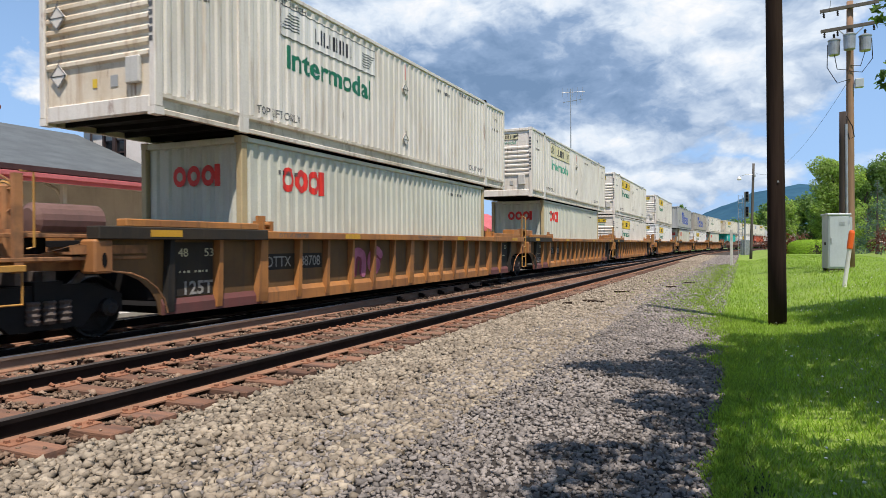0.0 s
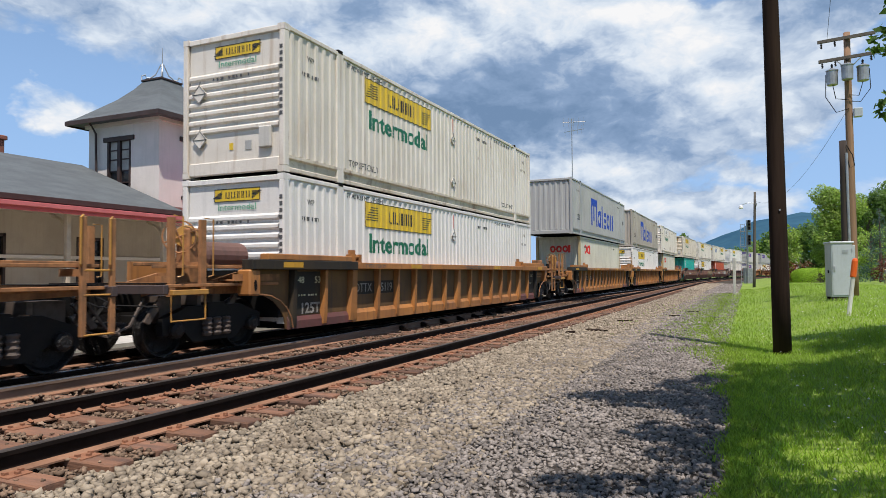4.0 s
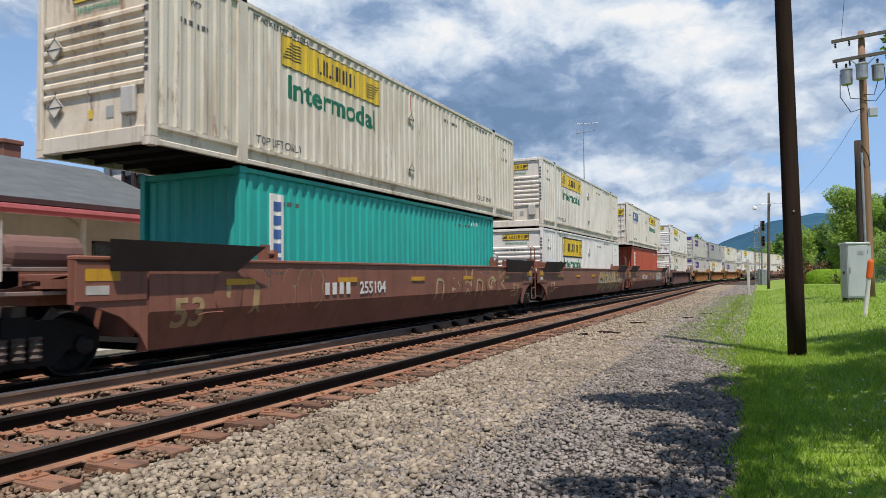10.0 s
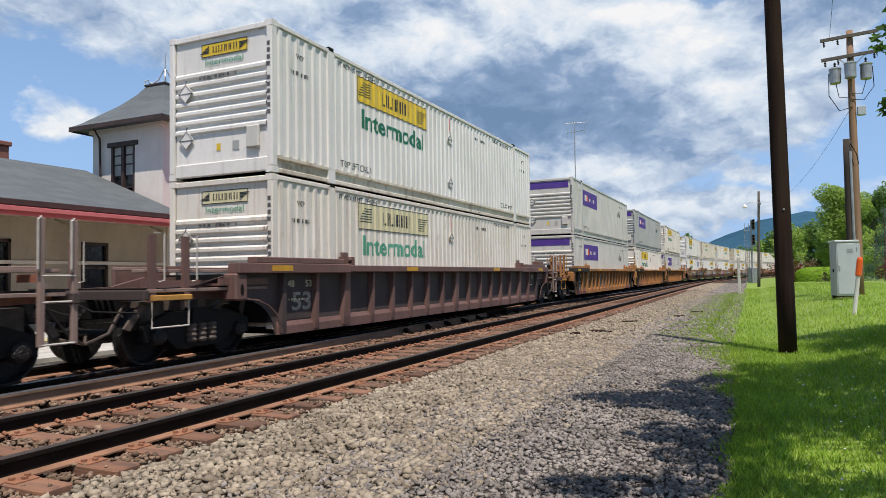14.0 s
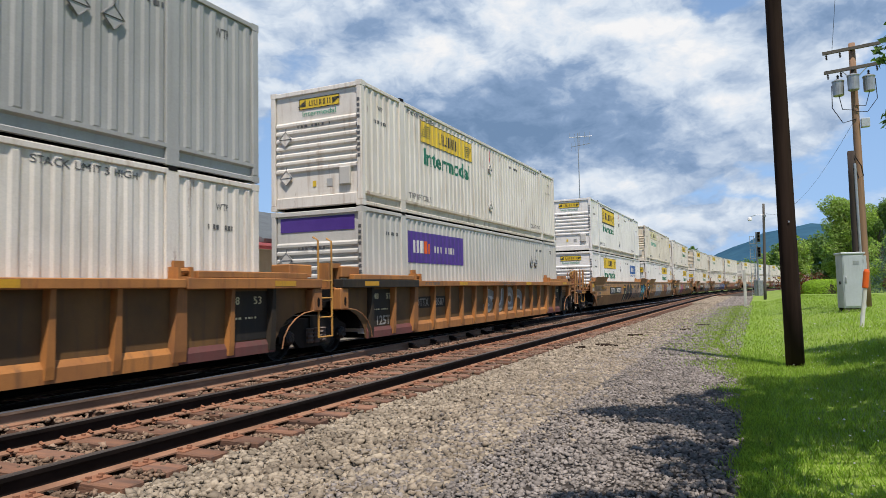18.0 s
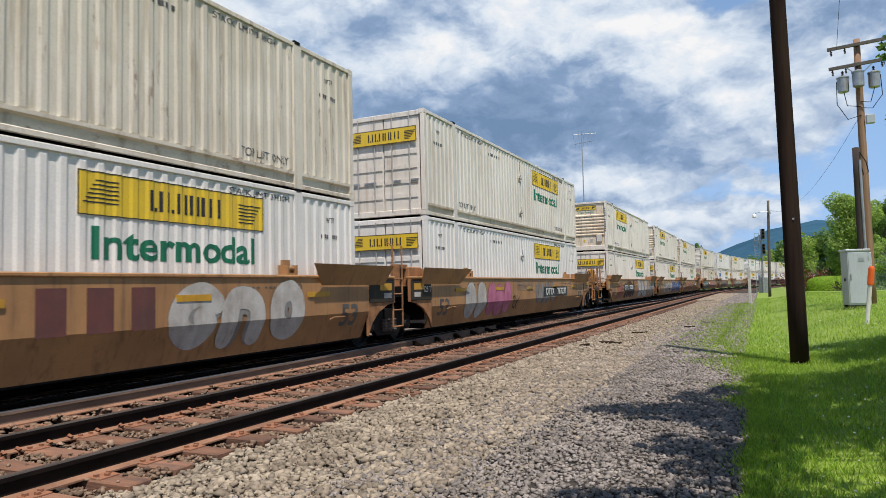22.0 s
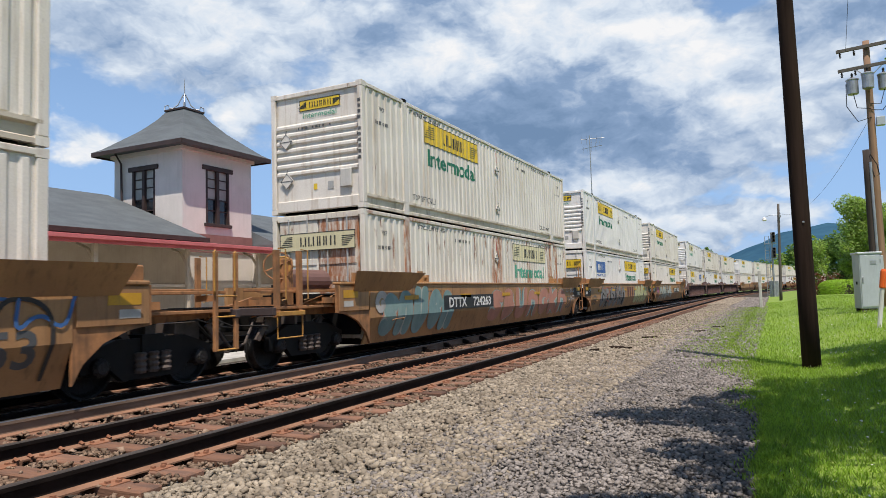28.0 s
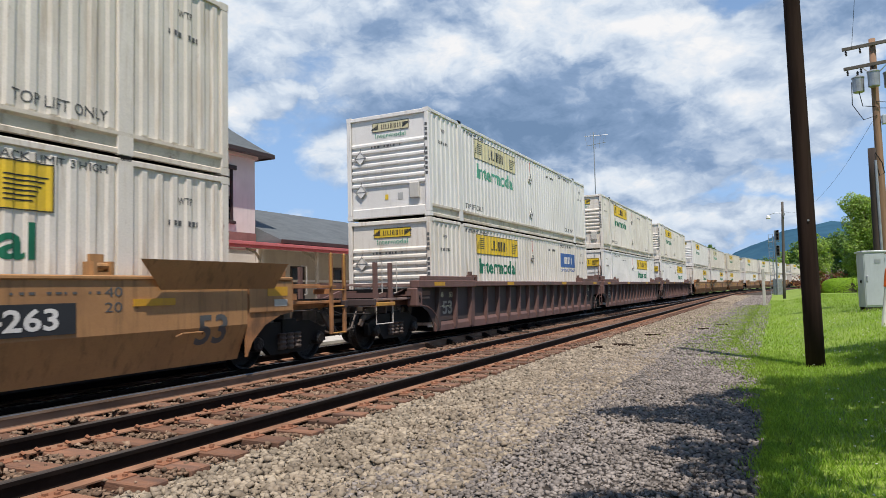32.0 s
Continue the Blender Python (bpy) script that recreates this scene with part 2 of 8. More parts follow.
M = {}
M["white"] = surface("white_container_paint", (0.765, 0.715, 0.64), (0.64, 0.59, 0.515), 0.45, streak=0.5, patch=0.5, bump=0.05, rust=0.7, rust_at=0.63, dirt=(0.36, 0.25, 0.15))
M["clean"] = surface("clean_white_paint", (0.79, 0.765, 0.725), (0.69, 0.665, 0.625), 0.4, streak=0.35, patch=0.5, bump=0.04, dirt=(0.35, 0.33, 0.30))
M["cream"] = surface("stained_cream_paint", (0.731, 0.668, 0.567), (0.605, 0.542, 0.441), 0.5, streak=0.55, patch=0.6, bump=0.06, rust=0.7, rust_at=0.60, dirt=(0.30, 0.22, 0.13))
M["rusty"] = surface("rust_streaked_white_paint", (0.756, 0.718, 0.63), (0.63, 0.58, 0.491), 0.5, streak=0.5, patch=0.7, bump=0.08, rust=0.9, rust_at=0.585, dirt=(0.34, 0.20, 0.11), flood=0.95)
M["worn"] = M["white"]
M["ringed"] = surface("pale_grey_green_paint", (0.592, 0.592, 0.498), (0.504, 0.498, 0.416), 0.5, streak=0.4, patch=0.6, bump=0.05, dirt=(0.30, 0.26, 0.17))
M["ochre"] = surface("ochre_stained_post_paint", (0.50, 0.40, 0.22), (0.40, 0.31, 0.17), 0.55, streak=0.5, patch=1.0, bump=0.05, dirt=(0.28, 0.18, 0.08))
M["grey"] = surface("grey_container_paint", (0.41, 0.41, 0.397), (0.347, 0.347, 0.334), 0.45, streak=0.25, patch=0.6, bump=0.05, dirt=(0.20, 0.18, 0.15))
M["lightgrey"] = surface("light_grey_container_paint", (0.567, 0.548, 0.504), (0.491, 0.473, 0.428), 0.45, streak=0.25, patch=0.6, bump=0.05, dirt=(0.25, 0.23, 0.2))
M["taupe"] = surface("dusty_taupe_paint", (0.416, 0.378, 0.328), (0.34, 0.302, 0.252), 0.5, streak=0.4, patch=0.6, bump=0.05, dirt=(0.20, 0.16, 0.11))
M["green"] = surface("turquoise_green_paint", (0.024, 0.408, 0.348), (0.024, 0.336, 0.3), 0.45, streak=0.25, patch=0.6, bump=0.05, dirt=(0.03, 0.16, 0.14))
M["red"] = surface("oxide_red_paint", (0.456, 0.09, 0.042), (0.384, 0.072, 0.036), 0.5, streak=0.3, patch=0.6, bump=0.05, dirt=(0.17, 0.05, 0.03))
M["railgrime"] = surface("road_grimed_white_paint", (0.72, 0.66, 0.564), (0.504, 0.432, 0.336), 0.6, streak=0.7, patch=0.9, bump=0.1, rust=0.6, rust_at=0.60, dirt=(0.22, 0.16, 0.10), stretch=(1, 0.5, 3))
# near-black: shade below cars and containers is put into this colour
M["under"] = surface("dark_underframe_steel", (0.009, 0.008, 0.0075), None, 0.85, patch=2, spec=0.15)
M["yellow"] = surface("weathered_yellow_tan_paint", (0.444, 0.186, 0.048), (0.252, 0.108, 0.0384), 0.6, streak=0.65, patch=0.8, bump=0.1, rust=0.5, rust_at=0.62, dirt=(0.13, 0.07, 0.035))
# grime plus the top sill's shade, both painted into one darker brown
M["panel"] = surface("grimy_shaded_panel_paint", (0.18, 0.092, 0.028), (0.09, 0.052, 0.022), 0.7, streak=0.5, patch=0.7, bump=0.1, dirt=(0.06, 0.04, 0.03))
M["tan"] = surface("smooth_tan_paint", (0.42, 0.222, 0.09), (0.288, 0.15, 0.066), 0.55, streak=0.6, patch=0.8, bump=0.06, rust=0.4, rust_at=0.64, dirt=(0.12, 0.07, 0.035))
M["brown"] = surface("mineral_brown_paint", (0.25, 0.10, 0.064), (0.19, 0.08, 0.052), 0.6, streak=0.4, patch=0.8, bump=0.06, rust=0.3, rust_at=0.66, dirt=(0.08, 0.045, 0.03))
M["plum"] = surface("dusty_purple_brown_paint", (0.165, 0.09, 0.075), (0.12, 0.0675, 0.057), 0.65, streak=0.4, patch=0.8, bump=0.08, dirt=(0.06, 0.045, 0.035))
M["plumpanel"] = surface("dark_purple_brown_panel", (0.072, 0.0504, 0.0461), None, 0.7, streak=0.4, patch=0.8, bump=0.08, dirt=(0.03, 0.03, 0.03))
M["panelgrey"] = surface("worn_grey_white_marks", (0.34, 0.32, 0.28), (0.22, 0.2, 0.17), 0.7, patch=4, bump=0.0)
M["enddark"] = surface("blackened_end_paint", (0.024, 0.022, 0.019), (0.045, 0.034, 0.022), 0.7, patch=1.2, bump=0.06, streak=0.4, dirt=(0.07, 0.05, 0.03), spec=0.25)
M["oxide"] = surface("dull_oxide_band", (0.15, 0.05, 0.042), (0.10, 0.045, 0.04), 0.7, patch=1.5, bump=0.06, streak=0.4)
M["gear"] = surface("dirty_brown_gear_paint", (0.405, 0.188, 0.078), (0.18, 0.0975, 0.051), 0.7, patch=3, bump=0.1, streak=0.5, dirt=(0.04, 0.03, 0.022), spec=0.25)
M["rustnose"] = surface("rust_run_cream_paint", (0.74, 0.66, 0.53), (0.58, 0.46, 0.32), 0.6, streak=0.6, patch=1.1, bump=0.1, rust=0.75, rust_at=0.585, dirt=(0.34, 0.2, 0.1))
# grease, and taken nearly to black for the shade around the trucks
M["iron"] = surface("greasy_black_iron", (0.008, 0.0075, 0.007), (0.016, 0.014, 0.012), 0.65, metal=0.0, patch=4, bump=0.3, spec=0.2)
M["palesteel"] = surface("bare_pale_steel", (0.52, 0.48, 0.43), (0.40, 0.36, 0.32), 0.5, patch=5, bump=0.1, spec=0.4)
# greyer plum, lightened: light from above on the planks is painted in
M["plumgrey"] = surface("lit_greyed_plum_paint", (0.27, 0.19, 0.16), (0.19, 0.13, 0.11), 0.65, streak=0.3, patch=1.5, bump=0.1)
# springs and brake gear: the light they catch is put into this brown
M["springs"] = surface("lit_brown_gear_steel", (0.11, 0.085, 0.07), (0.06, 0.045, 0.035), 0.6, patch=6, bump=0.2, spec=0.3)
# grease on the wheels, with the shade of the arches in the colour
M["wheel"] = surface("greasy_shaded_wheel_steel", (0.011, 0.0095, 0.008), (0.006, 0.005, 0.005), 0.42, metal=0.0, grain=30, patch=9, bump=1.0, depth=0.03, spec=0.4)
M["reflect"] = surface("amber_reflective_film", (0.58, 0.31, 0.02), (0.48, 0.25, 0.02), 0.45, patch=2, bump=0.0, streak=0.3)
M["bright"] = surface("safety_yellow_paint", (0.504, 0.264, 0.054), (0.336, 0.168, 0.048), 0.5, patch=2, bump=0.05)
M["sign"] = surface("yellow_sign_film", (0.72, 0.50, 0.03), (0.66, 0.44, 0.04), 0.4, patch=2, bump=0.0, streak=0.15)
M["faded"] = surface("faded_pale_yellow_film", (0.66, 0.60, 0.36), (0.60, 0.55, 0.36), 0.45, patch=2, bump=0.0, streak=0.2)
M["black"] = surface("black_lettering_film", (0.025, 0.025, 0.028), None, 0.45, bump=0.0)
M["dgreen"] = surface("dark_green_lettering", (0.012, 0.16, 0.085), None, 0.45, bump=0.0)
M["lgreen"] = surface("faded_green_lettering", (0.10, 0.36, 0.24), None, 0.5, bump=0.0)
M["blue"] = surface("bright_blue_lettering", (0.015, 0.07, 0.45), None, 0.45, bump=0.0)
M["redlet"] = surface("red_lettering", (0.72, 0.035, 0.025), None, 0.45, bump=0.0)
M["purple"] = surface("purple_sign_film", (0.07, 0.03, 0.22), (0.09, 0.045, 0.26), 0.45, bump=0.0)
M["whitelet"] = surface("white_lettering", (0.74, 0.72, 0.68), None, 0.5, bump=0.0)
M["orange"] = surface("orange_plastic", (0.75, 0.12, 0.015), None, 0.45, bump=0.0)
M["adpanel"] = surface("blue_panel_film", (0.06, 0.14, 0.36), None, 0.45, bump=0.0)
M["print"] = surface("small_grey_print", (0.10, 0.10, 0.10), None, 0.5, bump=0.0)
# ballast made near-black: the shade beneath the train is painted in
M["oily"] = surface("train_shade_ballast", (0.016, 0.014, 0.012), (0.009, 0.008, 0.007), 0.95, spec=0.1, grain=22, patch=4, bump=1.0, depth=0.03)
M["edge"] = surface("yellow_platform_edge_paint", (0.62, 0.52, 0.20), None, 0.7, patch=2, bump=0.05)
M["ballast"] = surface("grey_ballast_stone", (0.335, 0.282, 0.214), (0.204, 0.167, 0.126), 0.9, spec=0.12, grain=60, patch=3, bump=0.5, vary=0.3, island=True)
M["gravel"] = surface("dark_grey_gravel", (0.264, 0.234, 0.211), (0.167, 0.148, 0.133), 0.92, spec=0.15, grain=50, patch=2, bump=0.5, vary=0.34, island=True)
# both beds darkened: shade in the gaps between stones is put into them
M["bed"] = surface("gap_shade_ballast_bed", (0.085, 0.072, 0.06), (0.045, 0.038, 0.032), 0.95, spec=0.05, grain=22, patch=9, bump=1.0, depth=0.03)
M["bed2"] = surface("gap_shade_gravel_bed", (0.066, 0.0572, 0.0506), (0.0352, 0.0308, 0.0275), 0.95, spec=0.05, grain=26, patch=9, bump=1.0, depth=0.02)
M["tie"] = surface("rust_stained_tie_wood", (0.20, 0.10, 0.06), (0.10, 0.06, 0.045), 0.9, grain=18, patch=2.5, bump=0.6, depth=0.01, vary=0.35, stretch=(0.5, 3, 3))
# rust, with the shade under the rail head put into the near-black
M["rail"] = surface("rusty_shaded_rail_steel", (0.016, 0.011, 0.009), (0.009, 0.007, 0.006), 0.8, patch=3, bump=0.2, spec=0.1)
# rust dust in a lighter tan that also holds the foot's lit tone
M["foot"] = surface("rust_dusted_lit_rail_foot", (0.30, 0.165, 0.105), (0.2, 0.11, 0.07), 0.85, patch=2, bump=0.2, spec=0.1, streak=0.3, dirt=(0.12, 0.07, 0.05))
M["crib"] = surface("rust_dusted_ballast", (0.243, 0.171, 0.122), (0.144, 0.0945, 0.063), 0.9, grain=60, patch=3, bump=0.5, vary=0.4, island=True, spec=0.1)
M["railtop"] = surface("polished_rail_head", (0.42, 0.40, 0.38), (0.3, 0.28, 0.26), 0.28, metal=0.9, patch=1, bump=0.03, stretch=(6, 0.5, 6))
M["headrust"] = surface("dull_rail_head", (0.10, 0.085, 0.075), (0.05, 0.04, 0.035), 0.5, metal=0.2, patch=1, bump=0.05, stretch=(6, 0.5, 6), spec=0.2)
M["plate"] = surface("rusty_tie_plate", (0.29, 0.13, 0.07), (0.21, 0.09, 0.05), 0.85, patch=6, bump=0.3)
M["lawn"] = surface("lawn_soil_and_thatch", (0.21, 0.29, 0.04), (0.14, 0.22, 0.03), 0.9, grain=30, patch=0.6, bump=0.6, depth=0.02)
M["field"] = surface("distant_meadow", (0.10, 0.16, 0.03), (0.13, 0.15, 0.05), 0.95, grain=3, patch=0.05, bump=0.2)
M["blade"] = surface("grass_blade", (0.27, 0.385, 0.05), (0.19, 0.29, 0.04), 0.6, patch=0.5, bump=0.0, vary=0.35, island=True, thin=0.45)
M["pole"] = surface("creosoted_pole_wood", (0.036, 0.023, 0.017), (0.011, 0.007, 0.005), 0.95, spec=0.08, grain=14, patch=1.2, bump=0.5, stretch=(4, 4, 0.25))
M["polelight"] = surface("weathered_brown_pole_wood", (0.29, 0.17, 0.10), (0.19, 0.12, 0.075), 0.85, grain=14, patch=1.2, bump=0.5, stretch=(4, 4, 0.25))
M["poledark"] = surface("blackened_pole_wood", (0.055, 0.04, 0.032), (0.03, 0.022, 0.018), 0.9, grain=14, patch=1.2, bump=0.5, stretch=(4, 4, 0.25))
# lighter web steel for the turnout: its sunlit tone is in the colour
M["railbrown"] = surface("lit_rust_grey_rail_steel", (0.22, 0.155, 0.11), (0.14, 0.095, 0.065), 0.7, patch=2, bump=0.2, spec=0.2, stretch=(4, 0.6, 4))
M["polegrey"] = surface("silvered_grey_pole_wood", (0.11, 0.095, 0.08), None, 0.85, grain=14, patch=1.2, bump=0.5, stretch=(4, 4, 0.25))
M["box"] = surface("grey_enamel_cabinet", (0.42, 0.45, 0.47), (0.38, 0.41, 0.43), 0.4, patch=2, bump=0.03, streak=0.15)
M["galv"] = surface("galvanised_steel", (0.40, 0.41, 0.42), None, 0.45, metal=0.6, patch=4, bump=0.03)
M["spraywhite"] = surface("chalky_white_spray", (0.52, 0.50, 0.46), (0.36, 0.33, 0.29), 0.7, patch=2.5, bump=0.05, streak=0.3)
M["spraygrey"] = surface("dull_grey_spray", (0.26, 0.25, 0.23), (0.17, 0.155, 0.14), 0.7, patch=2.5, bump=0.05, streak=0.3)
M["spraypink"] = surface("pink_spray", (0.50, 0.17, 0.26), (0.36, 0.10, 0.17), 0.7, patch=2.5, bump=0.05, streak=0.2)
M["sprayteal"] = surface("teal_spray", (0.10, 0.36, 0.40), (0.06, 0.22, 0.28), 0.7, patch=2.5, bump=0.05, streak=0.2)
M["spraymaroon"] = surface("maroon_spray", (0.25, 0.03, 0.055), (0.16, 0.025, 0.04), 0.7, patch=2.5, bump=0.05, streak=0.2)
M["spraybeige"] = surface("beige_spray", (0.46, 0.33, 0.16), (0.33, 0.23, 0.11), 0.7, patch=2.5, bump=0.05, streak=0.2)
M["sprayblack"] = surface("black_spray", (0.03, 0.027, 0.025), (0.055, 0.045, 0.035), 0.7, patch=2.5, bump=0.05)
M["spraypeach"] = surface("salmon_spray", (0.42, 0.16, 0.10), (0.32, 0.12, 0.08), 0.7, patch=2.5, bump=0.05, streak=0.2)
M["sprayblue"] = surface("blue_spray", (0.05, 0.14, 0.34), (0.04, 0.10, 0.22), 0.7, patch=2.5, bump=0.05, streak=0.2)
M["spraysalmon"] = surface("dusty_salmon_spray", (0.50, 0.23, 0.16), (0.40, 0.19, 0.13), 0.7, patch=1.5, bump=0.05, streak=0.2)
M["sprayslate"] = surface("pale_slate_teal_spray", (0.24, 0.34, 0.31), (0.13, 0.23, 0.23), 0.7, patch=1.2, bump=0.05, streak=0.2)
M["spraysage"] = surface("sage_grey_spray", (0.44, 0.47, 0.40), (0.33, 0.35, 0.30), 0.7, patch=2.5, bump=0.05, streak=0.2)
M["spraylime"] = surface("pale_lime_spray", (0.52, 0.50, 0.26), (0.42, 0.42, 0.22), 0.7, patch=2.5, bump=0.05, streak=0.2)
M["spraydust"] = surface("dusty_rose_beige_spray", (0.40, 0.29, 0.21), (0.30, 0.21, 0.15), 0.7, patch=2.5, bump=0.05, streak=0.2)
M["concrete"] = surface("pale_concrete", (0.52, 0.50, 0.45), (0.34, 0.32, 0.29), 0.85, patch=2, bump=0.2)
M["leaf"] = surface("broadleaf_foliage", (0.27, 0.36, 0.085), (0.18, 0.27, 0.06), 0.55, patch=0.6, bump=0.0, vary=0.45, island=True, thin=0.45)
M["leafdark"] = surface("dark_foliage", (0.127, 0.207, 0.0517), (0.092, 0.161, 0.0403), 0.6, patch=0.6, bump=0.0, vary=0.4, island=True, thin=0.45)
M["spruce"] = surface("blue_green_needles", (0.11, 0.17, 0.15), (0.08, 0.13, 0.12), 0.6, patch=0.6, bump=0.0, vary=0.35, island=True, thin=0.45)
M["hedge"] = surface("yellow_green_hedge_leaves", (0.31, 0.46, 0.0345), (0.23, 0.368, 0.0345), 0.55, patch=0.6, bump=0.0, vary=0.35, island=True, thin=0.45)
M["redleaf"] = surface("copper_red_foliage", (0.14, 0.035, 0.03), (0.09, 0.03, 0.025), 0.6, patch=0.6, bump=0.0, vary=0.4, island=True, thin=0.45)
M["bark"] = surface("grey_brown_bark", (0.12, 0.095, 0.075), None, 0.9, grain=20, patch=2, bump=0.6, stretch=(3, 3, 0.5))
# the blue of distance haze is put into the ridge's own colour
M["hill"] = surface("haze_blue_wooded_ridge", (0.04, 0.10, 0.15), (0.028, 0.075, 0.125), 1.0, grain=0.03, patch=0.008, bump=0.0, spec=0.0)
M["stucco"] = surface("grey_cream_stucco", (0.72, 0.66, 0.6), (0.636, 0.588, 0.528), 0.85, grain=50, patch=0.8, bump=0.15, streak=0.12, dirt=(0.3, 0.27, 0.23))
M["roof"] = surface("dark_slate_roofing", (0.11, 0.125, 0.13), (0.085, 0.095, 0.10), 0.75, grain=12, patch=1.0, bump=0.4, stretch=(1, 1, 4))
M["trim"] = surface("dark_brown_painted_trim", (0.055, 0.035, 0.03), None, 0.6, patch=2, bump=0.05)
# fascia red made lighter: its tone in the sun is in the colour
M["redtrim"] = surface("red_painted_fascia", (0.56, 0.12, 0.125), (0.48, 0.10, 0.10), 0.55, patch=2, bump=0.05)
M["pinkbase"] = surface("faded_red_stone_band", (0.28, 0.14, 0.12), None, 0.8, patch=2, bump=0.1)
# darker than the stucco: shade under the canopy is put into both colours
M["wingwall"] = surface("shade_tan_wall_render", (0.47, 0.405, 0.325), (0.39, 0.335, 0.265), 0.85, grain=50, patch=0.8, bump=0.15, streak=0.2, dirt=(0.25, 0.2, 0.15))
M["canopy"] = surface("shade_tan_canopy_boards", (0.52, 0.44, 0.34), None, 0.8, patch=2, bump=0.1)
M["glass"] = surface("dark_window_glass", (0.02, 0.023, 0.027), None, 0.08, patch=2, bump=0.0, spec=0.6)
M["brick"] = surface("red_brown_brick", (0.24, 0.10, 0.07), (0.18, 0.08, 0.06), 0.85, patch=1, bump=0.2)


# ---------------------------------------------------------------- mesh helpers
def box_into(bm, x0, x1, y0, y1, z0, z1):
    v = [bm.verts.new((x, y, z)) for x in (x0, x1) for y in (y0, y1) for z in (z0, z1)]
    for q in ((0, 1, 3, 2), (4, 6, 7, 5), (0, 4, 5, 1), (2, 3, 7, 6), (0, 2, 6, 4), (1, 5, 7, 3)):
        bm.faces.new([v[i] for i in q])
    return v


def box(x0, x1, y0, y1, z0, z1, bevel=0.0):
    bm = bmesh.new()
    box_into(bm, x0, x1, y0, y1, z0, z1)
    if bevel:
        bmesh.ops.bevel(bm, geom=list(bm.edges), offset=bevel, segments=1, affect="EDGES")
    return bm


def boxes(*specs):
    bm = bmesh.new()
    for s in specs:
        box_into(bm, *s)
    return bm


def prism(points, x0, x1, axis="x"):
    """A solid of the outline points (y, z), from x0 to x1; axis y: outline (x, z); axis z: outline (x, y)."""
    put = {"x": lambda a, b, c: (c, a, b), "y": lambda a, b, c: (a, c, b), "z": lambda a, b, c: (a, b, c)}[axis]
    bm = bmesh.new()
    near, far = ([bm.verts.new(put(a, b, c)) for a, b in points] for c in (x0, x1))
    bm.faces.new(near)
    bm.faces.new(far[::-1])
    n = len(points)
    for i in range(n):
        bm.faces.new((near[i], far[i], far[(i + 1) % n], near[(i + 1) % n]))
    bmesh.ops.recalc_face_normals(bm, faces=list(bm.faces))
    return bm


def tube(points, radius, sides=8, taper=None, bm=None):
    """A round bar along the points; taper: the radius at the end."""
    bm = bm or bmesh.new()
    pts = [Vector(p) for p in points]
    rings = []
    for i, p in enumerate(pts):
        d = (pts[min(i + 1, len(pts) - 1)] - pts[max(i - 1, 0)]).normalized()
        a = d.orthogonal().normalized() if abs(d.z) > 0.9 else d.cross(Vector((0, 0, 1))).normalized()
        b = d.cross(a)
        r = radius if taper is None else radius + (taper - radius) * i / (len(pts) - 1)
        rings.append([bm.verts.new(p + (a * math.cos(k * math.tau / sides) + b * math.sin(k * math.tau / sides)) * r) for k in range(sides)])
    for ra, rb in zip(rings, rings[1:]):
        for k in range(sides):
            bm.faces.new((ra[k], ra[(k + 1) % sides], rb[(k + 1) % sides], rb[k]))
    bm.faces.new(rings[0][::-1])
    bm.faces.new(rings[-1])
    return bm


def turned(profile, sides=20, axis="x"):
    """A solid of revolution of (offset along the axis, radius)."""
    bm = bmesh.new()
    rings = []
    for a, r in profile:
        ring = []
        for k in range(sides):
            c, s = math.cos(k * math.tau / sides) * r, math.sin(k * math.tau / sides) * r
            ring.append(bm.verts.new({"x": (a, c, s), "y": (c, a, s), "z": (c, s, a)}[axis]))
        rings.append(ring)
    for ra, rb in zip(rings, rings[1:]):
        for k in range(sides):
            bm.faces.new((ra[k], ra[(k + 1) % sides], rb[(k + 1) % sides], rb[k]))
    bm.faces.new(rings[0][::-1])
    bm.faces.new(rings[-1])
    bmesh.ops.recalc_face_normals(bm, faces=list(bm.faces))
    return bm


def mesh_of(name, bm, material, smooth=False):
    me = bpy.data.meshes.new(name)
    bm.to_mesh(me)
    bm.free()
    me.materials.append(material)
    if smooth:
        me.shade_smooth()
    return me


def part(name, bm, material, parent, label="", at=None, smooth=False):
    """Links a bmesh, or a mesh, as one part under a thing or a part."""
    me = mesh_of(name, bm, material, smooth) if isinstance(bm, bmesh.types.BMesh) else bm
    ob = new(name, me)
    ob.parent = parent
    if at is not None:
        ob.matrix_basis = at
    return tagged(ob, label)


def thing(name, label, category, group="", kind="", at=None):
    ob = new(name)
    ob.empty_display_size = 0.2
    if at is not None:
        ob.matrix_basis = at
    return tagged(ob, label, category, group, kind)


def solid(name, bm, material, label, category, group="", kind="", at=None, smooth=False):
    ob = new(name, mesh_of(name, bm, material, smooth))
    if at is not None:
        ob.matrix_basis = at
    return tagged(ob, label, category, group, kind)


